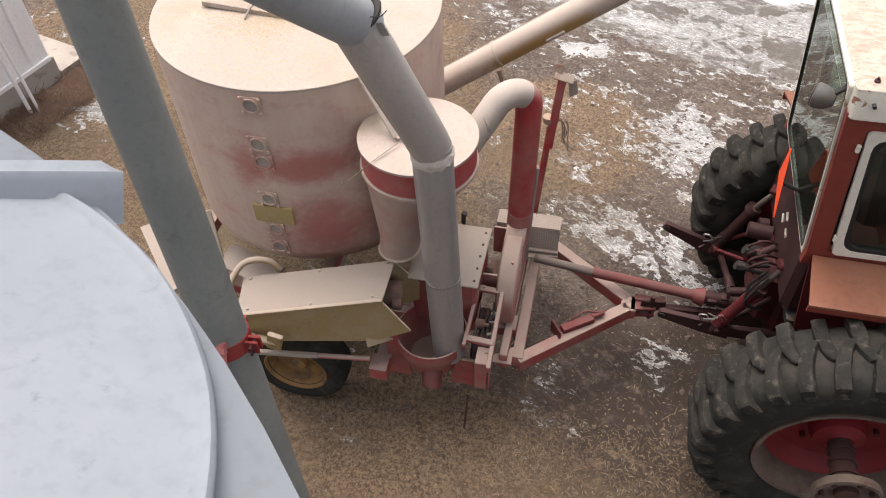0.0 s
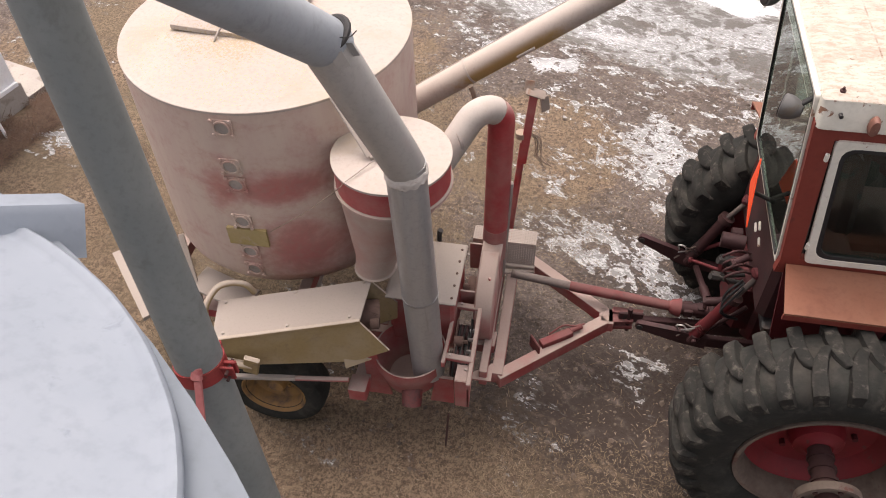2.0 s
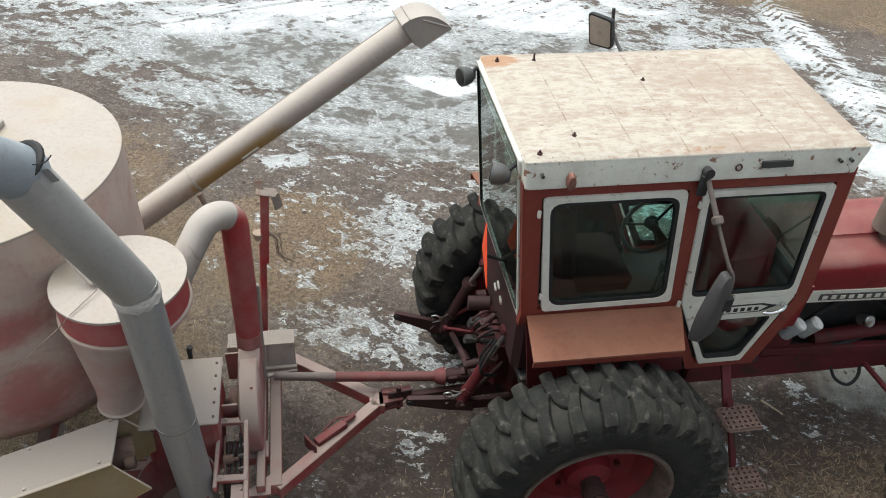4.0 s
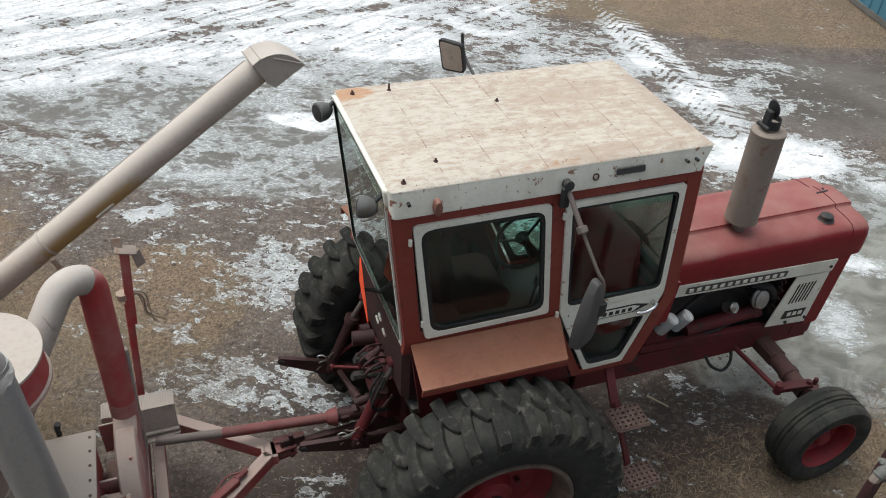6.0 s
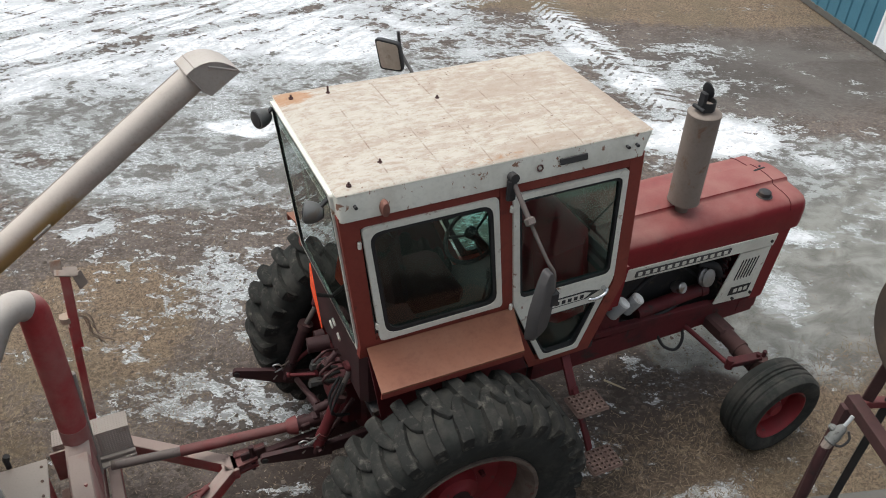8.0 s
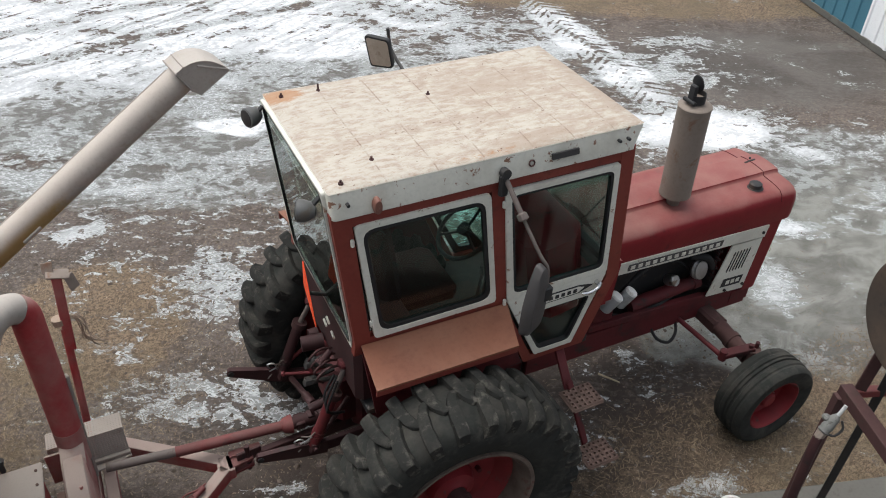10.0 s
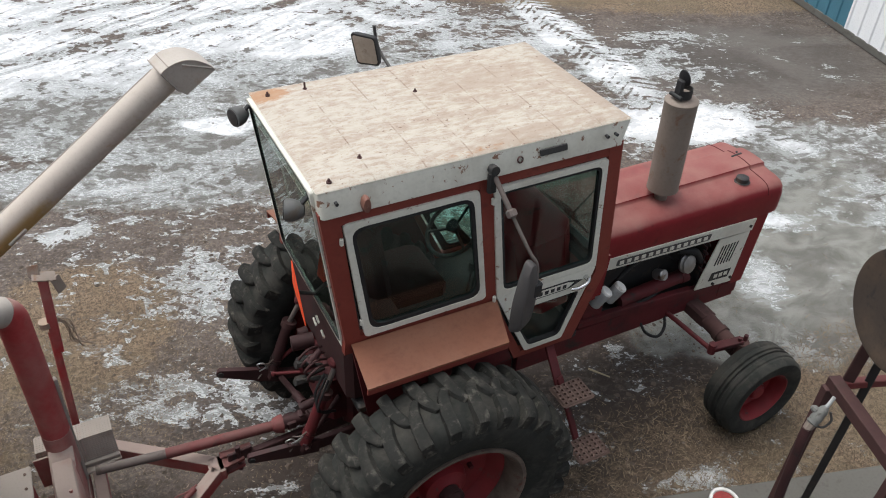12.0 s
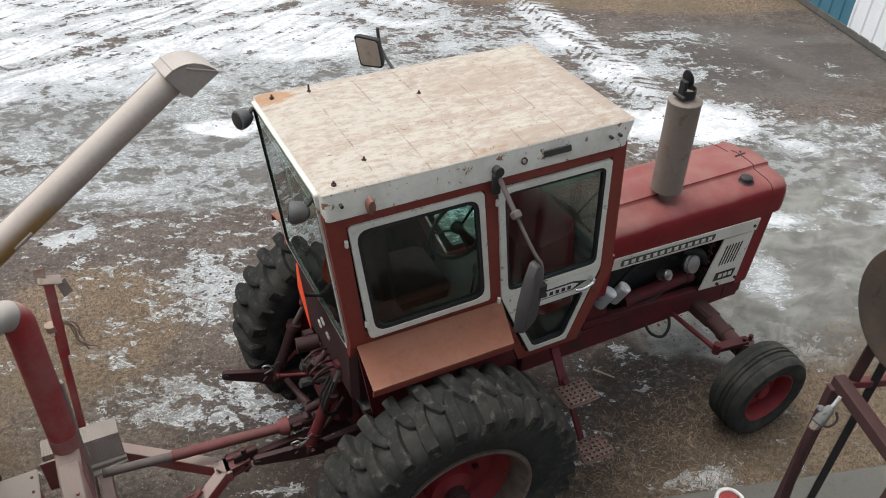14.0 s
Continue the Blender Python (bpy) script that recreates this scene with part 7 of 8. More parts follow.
mixer_wheel(-0.86, -1)
mixer_wheel(1.15, 1)
bm = B()
rod(bm, (-3.22, -0.86, 0.335), (-3.22, 1.15, 0.335), 0.04)
bar(bm, (-3.38, -1.10, 0.70), (-2.98, -1.05, 0.70), 0.03, 0.03)
for y in (-0.45, 0.5):
    block(bm, (-3.22, y, 0.42), (0.12, 0.08, 0.14))
part("axle", bm, M_GREYDUST, mixer)
bm = B()
rod(bm, (-2.98, -1.05, 0.70), (-2.66, -1.01, 0.70), 0.016)
block(bm, (-2.62, -0.965, 0.56), (0.11, 0.12, 0.11))
block(bm, (-2.62, -0.80, 0.52), (0.10, 0.24, 0.08))
part("chute_support", bm, M_DUSTY, mixer, "dusty pink chute support arm")
bm = B()
faced(bm, [[Vector((-4.47, -0.36, 0.83)), Vector((-4.05, -0.82, 0.78)), Vector((-3.86, -0.60, 0.78)), Vector((-4.2, -0.10, 0.83))],
           [Vector((-4.47, -0.36, 0.80)), Vector((-4.05, -0.82, 0.75)), Vector((-3.86, -0.60, 0.75)), Vector((-4.2, -0.10, 0.80))]])
bar(bm, (-3.98, -0.25, 0.98), (-3.80, -0.55, 0.62), 0.04, 0.03)
bar(bm, (-3.86, -0.40, 0.74), (-3.45, -0.52, 0.70), 0.20, 0.02, 0)
part("rear_platform", bm, M_GREYDUST, mixer, "dusty tan rear platform sheet")

# ---- galvanised downspout that fills the mixer ----
spout = thing("downspout", "grey galvanised grain downspout with taped elbow joints", "downspout", (-2.22, -0.80, 0))
J0, J1, J2 = Vector((-2.215, -0.795, 0.60)), Vector((-2.262, -0.808, 2.265)), Vector((-2.505, -0.985, 3.015))
J3 = J2 + (Vector((-2.65, -1.49, 3.51)) - J2) * 4.0
bm = B()
pipe(bm, [J0, J0.lerp(J1, 0.5), J1 + (J1 - J0).normalized() * 0.02], 0.100, 36, wall=0.004)
seg1 = part("lower_pipe", bm, M_LOWDUCT, spout, "dull grey duct pipe")
for q, w, mm in ((0.44, 0.006, M_STEEL), (0.978, 0.030, M_TAPE)):
    c = J0.lerp(J1, q)
    d = (J1 - J0).normalized()
    bm = B()
    if w < 0.01:
        rod(bm, c - d * w, c + d * w, 0.1035, seg=36)
    else:
        # torn tape: a lumpy sleeve with ragged edges
        ma = aim(c, c + d)
        rings = []
        for k in range(7):
            ring = []
            for i in range(48):
                q_ = 2 * math.pi * i / 48
                n_ = noise.noise(Vector((math.cos(q_) * 2.2, math.sin(q_) * 2.2, k * 0.9)))
                n2 = noise.noise(Vector((math.cos(q_) * 4.0, math.sin(q_) * 4.0, 20.0 + (k > 3))))
                rr = 0.1015 if k in (0, 6) else 0.1055 + 0.005 * n_
                ring.append(c + d * (w * (k - 3) / 3 + (0.016 * n2 if k in (0, 1, 5, 6) else 0)) + ma @ Vector((rr * math.cos(q_), rr * math.sin(q_), 0)))
            rings.append(ring)
        faced(bm, rings)
    part("joint_band", bm, mm, seg1, "bright joint band" if w < 0.01 else "torn tape at the joint")
bm = B()
d01, d12 = (J1 - J0).normalized(), (J2 - J1).normalized()
pipe(bm, smooth_path([J1 - d01 * 0.01, J1 + d12 * 0.10, J1.lerp(J2, 0.5), J2 - d12 * 0.02], 5), 0.101, 36, wall=0.004)
part("middle_pipe", bm, M_DUCT, spout, "dull grey duct pipe")
bm = B()
d23 = (J3 - J2).normalized()
pipe(bm, [J2 - d23 * 0.06, J2.lerp(J3, 0.3), J3], 0.104, 36, wall=0.004)
part("upper_pipe", bm, M_ZINC, spout, "blue-grey zinc pipe")
# a solid black bead stands in for the shade inside the elbow's gap
bm = B()
pv = (Vector((0.1, 0.1, 1)) - d12 * Vector((0.1, 0.1, 1)).dot(d12)).normalized()
pw = d12.cross(pv)
pipe(bm, [J2 + (pv * math.cos(q) + pw * math.sin(q)) * (0.103 + 0.012 * math.cos(q)) + d12 * 0.02 * math.cos(q) for q in [-1.3 + 0.26 * k for k in range(11)]], [0.004, 0.010, 0.013, 0.015, 0.016, 0.017, 0.016, 0.014, 0.012, 0.009, 0.004], 8)
part("elbow_gap", bm, M_BLACK, spout, "black bead for the shaded gap at the elbow")
for q, h in ((-1.5, 0.03), (-0.9, 0.02), (0.4, 0.035), (1.2, 0.045), (1.6, 0.03)):
    c = J2 + (pv * math.cos(q) + pw * math.sin(q)) * 0.106 - d12 * 0.045
    bm = B()
    block(bm, c, (0.05, 0.003, 0.05 + h), aim(c, c + d12) @ Matrix.Rotation(-q, 3, "Z"), 0.001)
    part("elbow_tab", bm, M_DUCT, spout, "bent crimped elbow tab")
bm = B()
pipe(bm, smooth_path([J2 + Vector((0.02, -0.10, 0.05)), J2 + Vector((0.08, -0.06, 0.06)), J2 + Vector((0.12, -0.03, 0.05)), J2 + Vector((0.14, 0.0, 0.06))], 4), 0.0025, 6)
part("loose_wire", bm, M_BLACK, spout)

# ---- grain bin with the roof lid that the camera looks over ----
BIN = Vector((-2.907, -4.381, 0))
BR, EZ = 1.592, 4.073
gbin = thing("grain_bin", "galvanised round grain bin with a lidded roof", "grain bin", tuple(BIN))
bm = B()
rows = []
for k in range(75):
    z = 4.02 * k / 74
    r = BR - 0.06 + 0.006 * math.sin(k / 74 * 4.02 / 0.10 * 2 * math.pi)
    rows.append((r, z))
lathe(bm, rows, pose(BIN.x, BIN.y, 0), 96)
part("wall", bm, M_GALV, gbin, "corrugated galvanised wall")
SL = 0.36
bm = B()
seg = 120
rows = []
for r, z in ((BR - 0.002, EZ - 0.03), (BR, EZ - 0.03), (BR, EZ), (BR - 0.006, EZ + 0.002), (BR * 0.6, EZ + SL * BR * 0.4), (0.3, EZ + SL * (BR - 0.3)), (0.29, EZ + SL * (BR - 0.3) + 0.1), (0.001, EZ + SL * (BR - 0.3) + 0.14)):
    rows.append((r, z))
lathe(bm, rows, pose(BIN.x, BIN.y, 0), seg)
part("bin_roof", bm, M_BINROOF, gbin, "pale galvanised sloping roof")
up = Vector((-0.585, -0.811, SL)).normalized()
el = Vector((-0.811, 0.585, 0)).normalized()
nn = el.cross(up)
nn = nn if nn.z > 0 else -nn
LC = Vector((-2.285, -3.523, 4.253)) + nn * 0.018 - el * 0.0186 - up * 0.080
ml = Matrix((el, up, nn)).transposed().to_4x4()
ml.translation = LC
bm = B()
lathe(bm, [(0.470, -0.03), (0.475, -0.016), (0.477, 0.002), (0.475, 0.006), (0.471, 0.009), (0.466, 0.008), (0.462, 0.004), (0.455, 0.002), (0.37, 0.006), (0.001, 0.012)], ml, 120)
for v in bm.verts:
    # the sheet is dented along its rolled rim
    q = ml.inverted() @ v.co
    rr = math.hypot(q.x, q.y)
    if rr > 0.44:
        k = 1.0 + 0.0035 * noise.noise(Vector((q.x * 14, q.y * 14, 1)))
        v.co = ml @ Vector((q.x * k, q.y * k, q.z + 0.0025 * noise.noise(Vector((q.x * 11, q.y * 11, 5)))))
part("roof_lid", bm, M_GALV, gbin, "large round galvanised roof lid with a rolled rim")
# raised channel over the roof joint, open at its outer end
bm = B()
cdir = Vector((-0.806, -0.502, 0.316)).normalized()
cside = cdir.cross(nn).normalized()
cside = cside if cside.y > 0 else -cside
loops = []
for s_ in (-0.012, -0.004, 0.010, 0.075, 0.15):
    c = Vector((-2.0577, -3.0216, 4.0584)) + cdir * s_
    k = 0.45 if s_ < -0.01 else (0.8 if s_ < 0 else 1.0)
    loops.append([c + cside * x + nn * (z if z < 0.01 else z * (k if x > 0.02 else 1.0)) for x, z in ((-0.015, -0.008), (-0.008, 0.002), (0.0, 0.040), (0.007, 0.048), (0.030, 0.048), (0.037, 0.040), (0.045, 0.002), (0.052, -0.008))])
faced(bm, loops)
part("roof_channel", bm, M_GALV, gbin, "raised galvanised roof channel")

# ---- weathered auger tube beside the bin, with its red clamp ----
U0, U1 = Vector((-3.112, -1.630, 3.68)), Vector((-2.899, -1.885, 1.95))
du = (U1 - U0).normalized()
tube = thing("auger_tube", "weathered blue-grey zinc tube leaning past the bin", "auger tube", (-2.66, -2.17, 0))
bm = B()
pipe(bm, [U0 - du * 3.0, U0, U1, U1 + du * ((0.02 - U1.z) / du.z)], 0.1, 40, wall=0.004)
part("tube", bm, M_TUBE, tube)
bm = B()
c = U0 + du * (Vector((-2.908, -1.875, 2.017)) - U0).dot(du)
rod(bm, c - du * 0.035, c + du * 0.035, 0.106, seg=36)
block(bm, c + Vector((0.045, 0.098, 0.0)), (0.022, 0.03, 0.075), Matrix.Rotation(0.4, 3, "Z"))
block(bm, c + Vector((0.122, 0.012, 0.0)), (0.06, 0.016, 0.075), Matrix.Rotation(0.1, 3, "Z"), 0.003)
block(bm, c + Vector((0.122, -0.018, 0.0)), (0.06, 0.012, 0.075), Matrix.Rotation(0.1, 3, "Z"), 0.003)
clamp = part("clamp", bm, M_BRIGHTRED, tube, "red pipe clamp")
bm = B()
bar(bm, c + Vector((0.03, -0.075, 0.065)), c + Vector((0.09, -0.40, -0.42)), 0.032, 0.014)
block(bm, c + Vector((0.03, -0.08, 0.06)), (0.045, 0.03, 0.06), aim((0, 0, 0), (0, -0.32, -0.48)))
part("clamp_arm", bm, M_PINK, clamp, "faded pink clamp arm")
for q in (0.02, -0.02):
    bm = B()
    rod(bm, c + Vector((0.128, 0.035, q)), c + Vector((0.128, -0.045, q)), 0.007, seg=8)
    part("clamp_bolt", bm, M_RUST, clamp)


# ---- buildings at the yard's edge ----
def ribbed_wall(p, q, h0, h1, step=0.23):
    """Upright ribbed steel siding from p to q, 40 mm thick."""
    p, q = Vector(p), Vector(q)
    d = (q - p).normalized()
    n = Vector((-d.y, d.x, 0))
    L = (q - p).length
    pts = []
    k = 0.0
    while k < L - 1e-6:
        for o, e in ((0.0, 0.0), (0.165, 0.0), (0.18, 0.022), (0.212, 0.022), (0.226, 0.0)):
            if k + o * step / 0.23 <= L:
                pts.append(p + d * (k + o * step / 0.23) + n * e)
        k += step
    bm = B()
    ring = pts + [pts[-1] - n * 0.06, pts[0] - n * 0.06]
    faced(bm, [[Vector((v.x, v.y, h0)) for v in ring], [Vector((v.x, v.y, h1)) for v in ring]])
    return bm


wd = Vector((0.62, 2.155, 0)).normalized()
W0 = Vector((9.50, 3.83, 0))
shed = thing("machine_shed", "blue and white ribbed steel machine shed", "shed", (9.5, 4.0, 0))
part("white_wall", ribbed_wall(W0 - wd * 7.0, W0 + wd * 0.28, 0.10, 3.6, 0.28), M_WHITEWALL, shed, "white ribbed siding", 25)
part("blue_wall", ribbed_wall(W0 + wd * 0.285, W0 + wd * 6.0, 0.10, 3.6, 0.28), M_BLUEWALL, shed, "blue ribbed siding", 25)
nv = Vector((-wd.y, wd.x, 0))
bm = B()
bar(bm, W0 - wd * 7.0 + Vector((0, 0, 0.05)) - nv * 0.01, W0 + wd * 6.0 + Vector((0, 0, 0.05)) - nv * 0.01, 0.06, 0.10)
part("base_trim", bm, M_CONCRETE, shed, "grey base board")
bm = B()
ra, rb = W0 - wd * 7.2 + nv * 0.3, W0 + wd * 6.2 + nv * 0.3
ins = -nv * 5.0
faced(bm, [[ra + Vector((0, 0, 3.6)), rb + Vector((0, 0, 3.6)), rb + ins + Vector((0, 0, 4.8)), ra + ins + Vector((0, 0, 4.8))],
           [ra + Vector((0, 0, 3.55)), rb + Vector((0, 0, 3.55)), rb + ins + Vector((0, 0, 4.75)), ra + ins + Vector((0, 0, 4.75))]])
part("shed_roof", bm, M_WHITEWALL, shed)

outb = thing("white_outbuilding", "white ribbed steel outbuilding on a concrete footing", "outbuilding", (-7.5, 0.5, 0))
C0 = Vector((-6.937, 2.136, 0))
cd = Vector((-0.158, -0.575, 0)).normalized()
cn = Vector((-0.575, 0.158, 0)).normalized()
part("near_wall", ribbed_wall(C0, C0 + cd * 5.0, 0.25, 3.0), M_WHITEWALL, outb, "white ribbed siding", 25)
part("end_wall", ribbed_wall(C0 + cn * 4.0, C0 + cn * 0.02, 0.25, 3.0), M_WHITEWALL, outb, "white ribbed siding", 25)
bm = B()
bar(bm, C0 + cd * 5.0 + Vector((0, 0, 0.24)) - cn * 0.02, C0 + Vector((0, 0, 0.24)) - cn * 0.02, 0.03, 0.045)
part("bottom_trim", bm, M_WHITEWALL, outb)
bm = B()
q = [C0 - cn * 0.03 + cd * -0.03, C0 - cn * 0.03 + cd * 5.0, C0 + cn * 4.0 + cd * 5.0, C0 + cn * 4.0 - cd * 0.03]
faced(bm, [[v + Vector((0, 0, -0.1)) for v in q], [v + Vector((0, 0, 0.235)) for v in q]])
part("footing", bm, M_FOOTING, outb, "grey concrete footing")
bm = B()
q = [C0 - cn * 0.3 - cd * 0.3, C0 - cn * 0.3 + cd * 5.0, C0 + cn * 4.2 + cd * 5.0, C0 + cn * 4.2 - cd * 0.3]
faced(bm, [[v + Vector((0, 0, 3.0)) for v in q], [v + Vector((0, 0, 3.15)) for v in q]])
part("roof", bm, M_WHITEWALL, outb)
bm = B()
q = [C0 - cn * 0.04 - cd * 0.04, C0 - cn * 0.04 - cd * 0.42, C0 + cn * 2.6 - cd * 0.46, C0 + cn * 2.6 - cd * 0.04]
faced(bm, [[v + Vector((0, 0, -0.1)) for v in q], [v + Vector((0, 0, 0.055)) for v in q], [v * 0.999 + Vector((0, 0, 0.065)) for v in q]])
part("apron", bm, M_FOOTING, outb, "stained concrete apron along the end wall")
for k in range(2):
    c = (Vector((-6.93, 1.585, 0)), Vector((-6.865, 1.625, 0)))[k]
    bm = B()
    pipe(bm, smooth_path([c - Vector((0, 0, 0.02)) - cn * 0.02, c + Vector((0, 0, 0.35)), c + cn * 0.04 + Vector((0, 0, 0.9)), c + cn * 0.05 + Vector((0, 0, 2.0))], 5), 0.019 - 0.004 * k, 12)
    part("drain_pipe", bm, M_WHITEWALL, outb, "white pipe on the wall")

# ---- concrete pad with the fuel barrel on its stand ----
bm = B()
pa, pb = Vector((1.2, -1.20, 0)), Vector((6.5, -2.80, 0))
pd = (pb - pa).normalized()
pn = Vector((pd.y, -pd.x, 0))
q = [pa, pb, pb + pn * 4.0, pa + pn * 4.0]
faced(bm, [[v + Vector((0, 0, -0.1)) for v in q], [v + Vector((0, 0, 0.035)) for v in q], [c + (v - c) * 0.995 + Vector((0, 0, 0.045)) for v in q for c in [(q[0] + q[2]) / 2]]])
solo("pavement", bm, M_CONCRETE, "grey concrete pad beside the yard", "pavement", kind="structure")
stand = thing("fuel_barrel_stand", "rusty red angle-iron fuel barrel stand on the pad", "barrel stand", (1.9, -2.2, 0.045))
SU, SV = Vector((0.94, -0.35, 0)).normalized(), Vector((-0.31, -0.95, 0)).normalized()
S0 = Vector((2.02, -1.79, 1.43))
SW, SLN = 0.62, 0.95
corners = [S0, S0 + SV * SW, S0 + SU * SLN, S0 + SU * SLN + SV * SW]
for k, p in enumerate(corners):
    bm = B()
    foot = Vector((p.x, p.y, 0.045))
    bar(bm, p - Vector((0, 0, 0.02)), foot, 0.055, 0.055, 20)
    part("leg", bm, M_RUST, stand)
for p, q in ((corners[0], corners[1]), (corners[2], corners[3])):
    bm = B()
    bar(bm, p - SV * 0.03, q + SV * 0.03, 0.012, 0.075, 0)
    bar(bm, p - SV * 0.03 + Vector((0, 0, 0.035)) + SU * 0.03, q + SV * 0.03 + Vector((0, 0, 0.035)) + SU * 0.03, 0.075, 0.010, 0)
    part("cross_rail", bm, M_RUST, stand, "rusty red angle-iron rail")
for p, q in ((corners[0], corners[2]), (corners[1], corners[3])):
    bm = B()
    bar(bm, p, q, 0.05, 0.05, 0)
    part("long_rail", bm, M_SHAFT if p is corners[0] else M_RUST, stand)
bm = B()
bar(bm, (2.44, -1.77, 0.05), (2.20, -1.89, 1.62), 0.045, 0.045)
part("brace", bm, M_BLACK, stand, "dark pipe brace")
BC = S0 + SV * 0.20 - SU * 0.03 + Vector((0, 0, 0.72))
for off in (0.10, 0.85):
    bm = B()
    pts = []
    for k in range(13):
        a = math.pi * (0.06 + 0.88 * k / 12)
        pts.append(BC + SU * off - SV * 0.335 * math.cos(a) - Vector((0, 0, 0.335 * math.sin(a))))
    for p, q in zip(pts, pts[1:]):
        bar(bm, p, q, 0.06, 0.012)
    for end, lean in ((S0 + SU * off, pts[4]), (S0 + SU * off + SV * SW, pts[9])):
        bend = smooth_path([end + Vector((0, 0, 0.02)), end.lerp(lean, 0.55) + Vector((0, 0, 0.035)), lean], 4)
        for p, q in zip(bend, bend[1:]):
            bar(bm, p, q + (q - p) * 0.15, 0.06, 0.022)
    part("saddle", bm, M_RUST, stand, "curved rusty saddle strap")
bm = B()
mb = Matrix((SV, Vector((0, 0, 1)), SU)).transposed().to_4x4()
mb.translation = BC
lathe(bm, [(0.001, 0.012), (0.15, 0.006), (0.27, 0.012), (0.305, 0.0), (0.32, 0.004), (0.322, 0.03), (0.318, 0.05), (0.318, 0.92), (0.32, 0.96), (0.31, 0.97), (0.001, 0.96)], mb, 48)
solo("fuel_barrel", bm, M_BARREL, "rusty brown fuel barrel lying on the stand", "barrel")
# hand nozzle hung on the stand with its hose
noz = thing("fuel_nozzle", "grey metal fuel nozzle hanging on a black hose", "fuel nozzle", (1.86, -1.9, 1.3))
bm = B()
pipe(bm, smooth_path([(1.905, -1.898, 1.490), (1.885, -1.90, 1.455), (1.862, -1.90, 1.420)], 4), 0.0105, 12)
part("spout", bm, M_CAN, noz, "pale metal spout")
bm = B()
pipe(bm, [(1.870, -1.90, 1.432), (1.862, -1.90, 1.420), (1.852, -1.90, 1.405), (1.842, -1.90, 1.390), (1.832, -1.90, 1.375), (1.820, -1.90, 1.360), (1.810, -1.90, 1.348), (1.802, -1.90, 1.338), (1.796, -1.90, 1.330)],
     [0.014, 0.024, 0.029, 0.027, 0.031, 0.034, 0.030, 0.034, 0.026], 14)
block(bm, (1.838, -1.868, 1.392), (0.05, 0.05, 0.04), aim((1.87, -1.90, 1.43), (1.80, -1.90, 1.335)), 0.012)
valve = part("valve_body", bm, surface("dirty_cast_zinc", (0.115, 0.118, 0.110), (0.16, 0.16, 0.15), (0.05, 0.045, 0.04), 0.6, stain_scale=30), noz, "worn grey cast valve body")
bm = B()
rod(bm, (1.800, -1.90, 1.334), (1.772, -1.903, 1.296), 0.029, 0.025, 8)
part("hose_collar", bm, M_MUFFLER, valve, "dull brass hose collar")
bm = B()
pipe(bm, smooth_path([(1.875, -1.93, 1.415), (1.87, -1.955, 1.375), (1.835, -1.95, 1.335), (1.81, -1.925, 1.33)], 5), 0.007, 8)
part("trigger", bm, M_BLACK, noz)
bm = B()
pipe(bm, smooth_path([(1.780, -1.902, 1.308), (1.762, -1.912, 1.20), (1.758, -1.922, 1.0), (1.765, -1.935, 0.72), (1.74, -2.0, 0.35), (1.80, -2.12, 0.10), (2.0, -2.3, 0.075), (2.25, -2.25, 0.075)], 8), 0.027, 14)
part("hose", bm, M_GREASE, noz, "dark greasy rubber fuel hose")

# small pail at the pad's edge
bm = B()
pm = pose(1.83, -1.595, 0.0)
lathe(bm, [(0.001, 0.0), (0.082, 0.0), (0.088, 0.01), (0.094, 0.19), (0.001, 0.19)], pm, 36)
pail = solo("pail", bm, M_BRIGHTRED, "small red pail with a white rim", "pail")
bm = B()
lathe(bm, [(0.0945, 0.165), (0.099, 0.167), (0.101, 0.20), (0.096, 0.207), (0.080, 0.204), (0.076, 0.197), (0.076, 0.191), (0.094, 0.191), (0.0945, 0.165)], pm, 36)
part("rim", bm, M_FILTER, pail, "white plastic rim")


# ---- loose litter on the ground: dead grass, husks and crumbs ----
def blade_field(name, label, material, count, area, size, flat, wide, keep=None, lift=0.0):
    """Many small bent slips in one mesh."""
    rnd = random.Random(name)
    verts, faces = [], []
    n = 0
    while n < count:
        x, y = rnd.uniform(area[0], area[1]), rnd.uniform(area[2], area[3])
        if keep and not keep(x, y, rnd):
            continue
        n += 1
        z = ground_height(x, y) + lift
        a = rnd.uniform(0, 2 * math.pi)
        L = rnd.uniform(*size)
        tilt = rnd.uniform(*flat)
        w = rnd.uniform(*wide)
        d = Vector((math.cos(a), math.sin(a), 0))
        s_ = Vector((-math.sin(a), math.cos(a), 0)) * w
        base_p = Vector((x, y, z))
        mid_p = base_p + d * L * 0.5 + Vector((0, 0, L * 0.5 * tilt + 0.003))
        end_p = base_p + d * L + Vector((0, 0, L * tilt * rnd.uniform(0.3, 0.9) + 0.002))
        i = len(verts)
        verts += [base_p - s_, base_p + s_, mid_p - s_, mid_p + s_, end_p]
        faces += [(i, i + 1, i + 3, i + 2), (i + 2, i + 3, i + 4)]
    me = bpy.data.meshes.new(name)
    me.from_pydata([tuple(v) for v in verts], [], faces)
    me.materials.append(material)
    return tagged(new(name, me), label, "ground litter", kind="stuff")


def litter_material(name, c0, c1, c2):
    m, nt, p = base(name)
    g = nt.nodes.new("ShaderNodeNewGeometry")
    r = g.outputs["Random Per Island"]
    c = mixc(nt, ramp(nt, r, 0.0, 0.6, False), c0, c1)
    c = mixc(nt, ramp(nt, r, 0.6, 1.0, False), c, c2)
    nt.links.new(c, p.inputs["Base Color"])
    p.inputs["Roughness"].default_value = 0.85
    return m


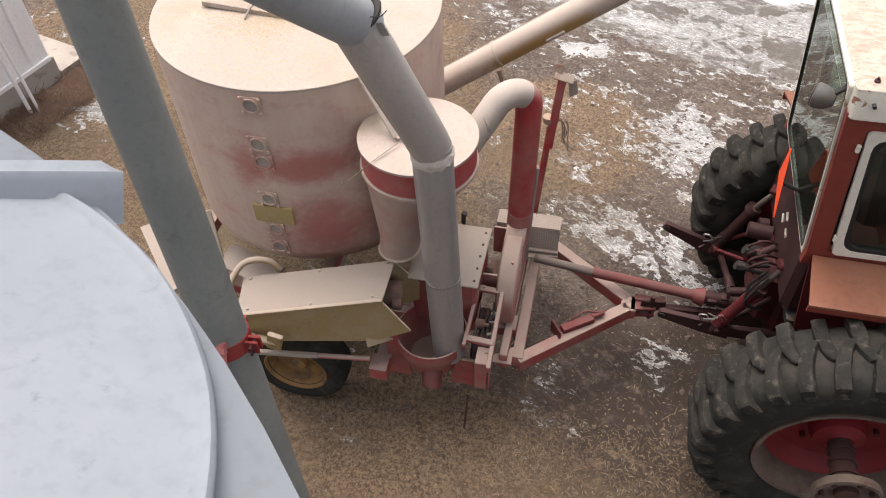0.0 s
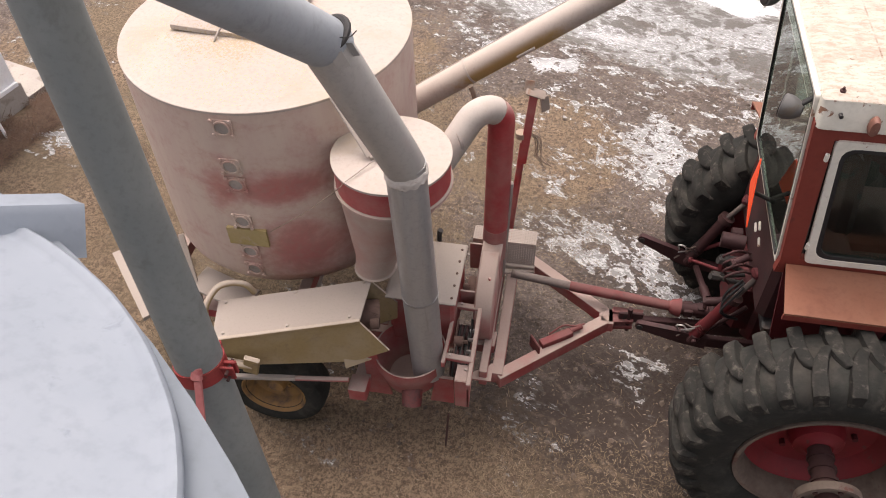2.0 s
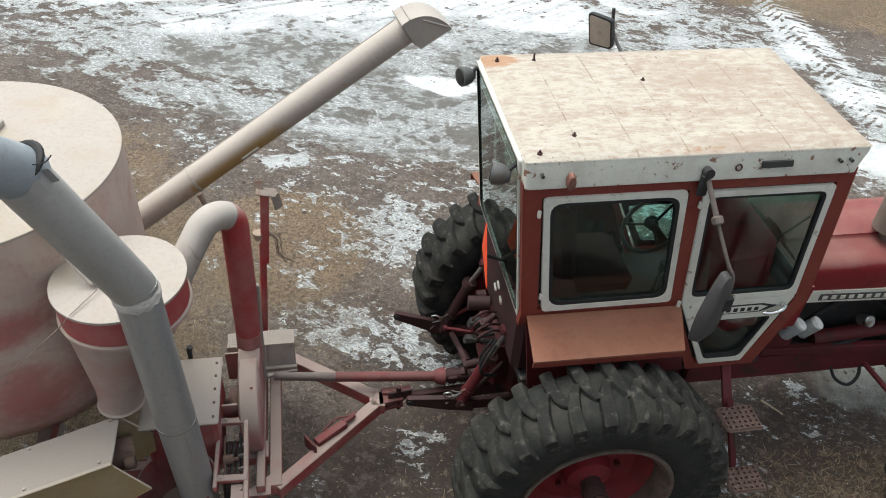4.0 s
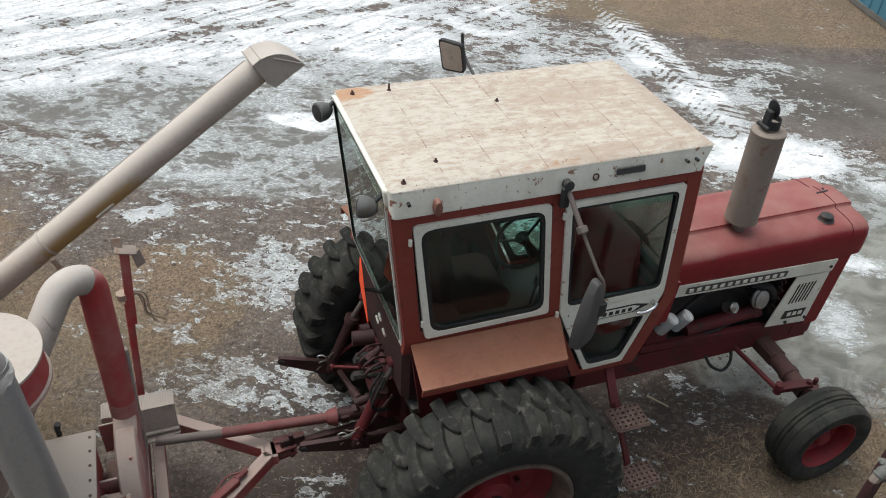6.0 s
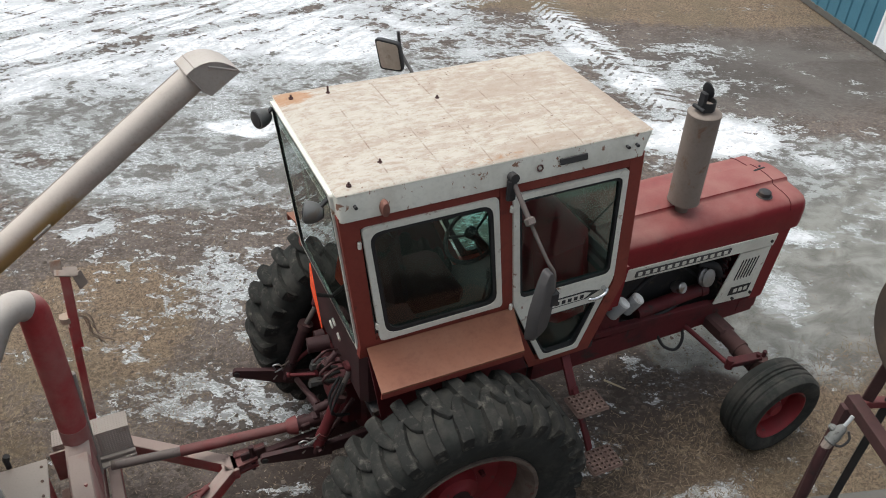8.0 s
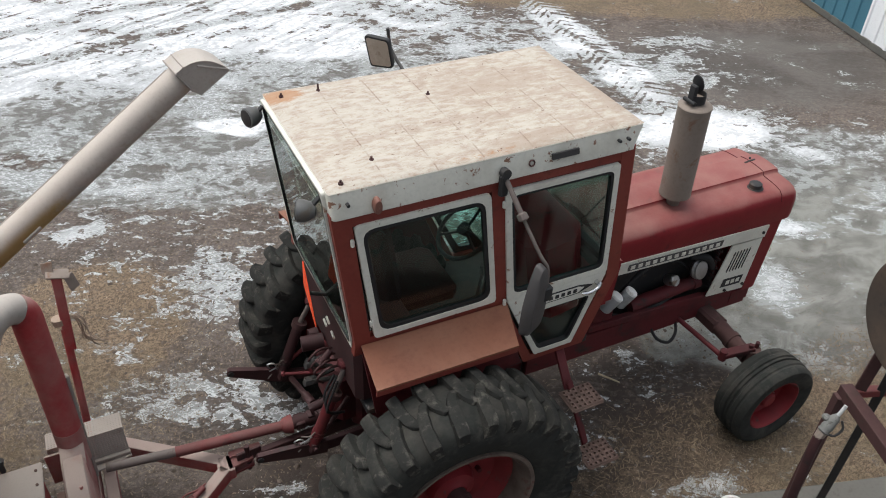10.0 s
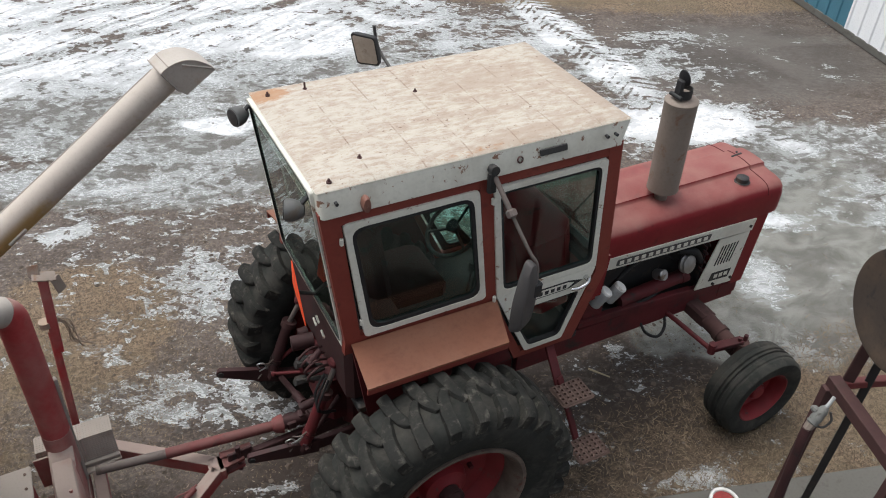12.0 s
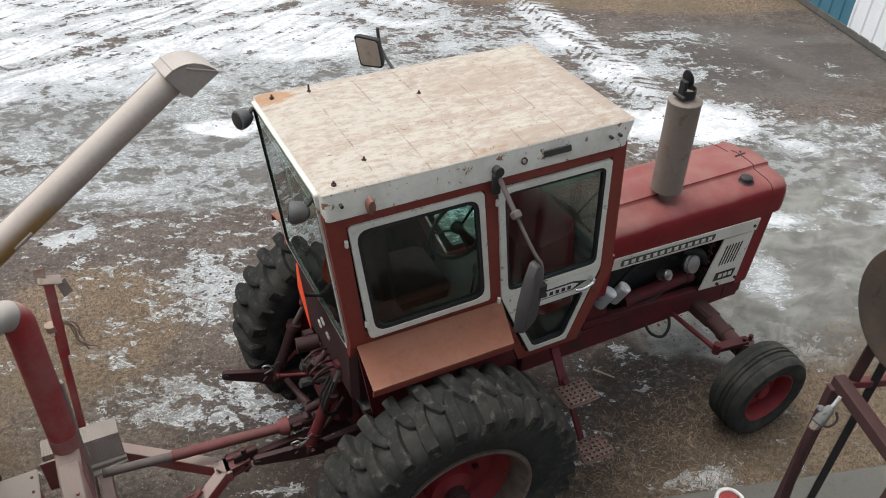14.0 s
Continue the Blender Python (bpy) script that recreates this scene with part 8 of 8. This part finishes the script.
def on_grass(x, y, rnd):
    if x < -2.6 or (y < -0.75 and x < -1.5):
        k = 0.95
    elif y < -0.75:
        k = 0.8 if x > 1.2 else 0.6
    else:
        # thins out from the trampled strip beside the mixer towards the yard
        w = noise.noise(Vector((x * 1.7, y * 1.7, 6.0))) * 0.6
        k = 0.06 + 0.62 * max(0.0, min(1.0, (-0.55 - x + w) / 0.7)) * max(0.0, min(1.0, (y - 0.6 + w) / 0.5)) * max(0.0, min(1.0, (2.9 - y + w) / 0.8))
    if x > 2.9 and y > -0.75:
        k = 0.0
    clump = noise.noise(Vector((x * 1.3, y * 1.3, 3.0))) * 0.7 + 0.55
    return rnd.random() < k * clump and (x + 2.916) ** 2 + (y + 4.395) ** 2 > 2.6 and not (x > 1.3 and y < -1.25 - 0.31 * (x - 1.2))


M_STRAW = litter_material("dead_grass_blades", (0.075, 0.055, 0.037), (0.172, 0.128, 0.082), (0.29, 0.222, 0.145))
M_HUSK = litter_material("pale_husks", (0.22, 0.165, 0.12), (0.34, 0.28, 0.21), (0.17, 0.12, 0.085))
blade_field("dead_grass", "short flattened dead brown grass", M_STRAW, 150000, (-5.5, 5.0, -2.6, 3.4), (0.010, 0.036), (0.05, 0.8), (0.0009, 0.002), on_grass)
blade_field("husk_litter", "scattered pale husks and straw bits", M_HUSK, 5000, (-3.5, 3.2, -1.6, 4.5), (0.008, 0.032), (0.0, 0.25), (0.0015, 0.004), lambda x, y, r: r.random() < 0.6 + 0.5 * noise.noise(Vector((x * 2, y * 2, 9))) and not (x > 2.7 and y > -0.6), 0.004)


blade_field("straw_litter", "longer pale straw stalks lying on the grass", M_STRAW, 9000, (-2.0, 5.0, -2.4, 3.0), (0.03, 0.09), (0.0, 0.35), (0.0012, 0.0024), lambda x, y, r: r.random() < ((0.9 if x > 1.0 else 0.15) if y < -0.55 else 0.04) and not (x > 1.3 and y < -1.25 - 0.31 * (x - 1.2)) and (x + 2.916) ** 2 + (y + 4.395) ** 2 > 2.6, 0.003)


blade_field("dry_weeds", "tangled dry brown weeds at the foot of the outbuilding", litter_material("dry_weed_stalks", (0.10, 0.055, 0.036), (0.19, 0.125, 0.085), (0.06, 0.036, 0.027)), 2600, (-7.1, -6.3, 1.2, 2.5), (0.05, 0.19), (0.15, 0.9), (0.0015, 0.0035),
            lambda x, y, r: 0.05 < (Vector((x, y, 0)) - C0).dot(-cn) < 0.55 and r.random() < 0.5 + noise.noise(Vector((x * 4, y * 4, 2))))


def crumb_field(name, label, material, count, place, size, tall=(0.4, 0.8)):
    """Small rough lumps in one mesh."""
    rnd = random.Random(name)
    verts, faces = [], []
    for _ in range(count):
        x, y, z, k = place(rnd)
        r = rnd.uniform(*size) * k
        i = len(verts)
        a0 = rnd.uniform(0, 6.28)
        for j in range(5):
            a = a0 + j * 1.2566
            q = r * rnd.uniform(0.7, 1.3)
            verts.append((x + q * math.cos(a), y + q * math.sin(a), z))
        verts.append((x + r * 0.2, y, z + r * rnd.uniform(*tall)))
        faces += [(i + j, i + (j + 1) % 5, i + 5) for j in range(5)]
    me = bpy.data.meshes.new(name)
    me.from_pydata(verts, [], faces)
    me.materials.append(material)
    return tagged(new(name, me), label, "ground litter", kind="stuff")


def in_yard(rnd):
    x, y = rnd.uniform(-3, 3.2), rnd.uniform(-1.2, 3.6)
    return x, y, ground_height(x, y) - 0.002, 1.0 + 2.5 * rnd.random() ** 5


crumb_field("frozen_clods", "dark frozen clods of mud on the yard", litter_material("frozen_clod", (0.06, 0.045, 0.035), (0.11, 0.085, 0.065), (0.15, 0.12, 0.095)), 8000, in_yard, (0.003, 0.010))


def on_lid(rnd):
    a, r = rnd.uniform(0, 6.28), math.sqrt(rnd.random()) * 0.55
    x, y = TX - 0.10 + r * math.cos(a) * 1.15, TY - 0.25 + r * math.sin(a)
    if math.hypot(x - TX, y - TY) > TR - 0.04:
        x, y = TX - 0.2 + rnd.gauss(0, 0.15), TY - 0.2 + rnd.gauss(0, 0.15)
    rr = math.hypot(x - TX, y - TY) / TR
    return x, y, TOP + 0.035 * math.sin((1 - rr) * 1.57) + 0.001, 1.0


crumb_field("spilled_grain", "spilled grain kernels on the tank lid", litter_material("grain_kernels", (0.43, 0.36, 0.23), (0.45, 0.39, 0.27), (0.38, 0.31, 0.18)), 4200, on_lid, (0.002, 0.0042), (0.1, 0.25))
bm = B()
rod(bm, (1.828, -0.083, 0.012), (1.93, -0.234, 0.016), 0.009, 0.006, seg=8)
solo("stick", bm, surface("bare_pale_wood", (0.44, 0.37, 0.25), (0.38, 0.31, 0.20), None, 0.8), "pale broken stick on the mud", "stick")
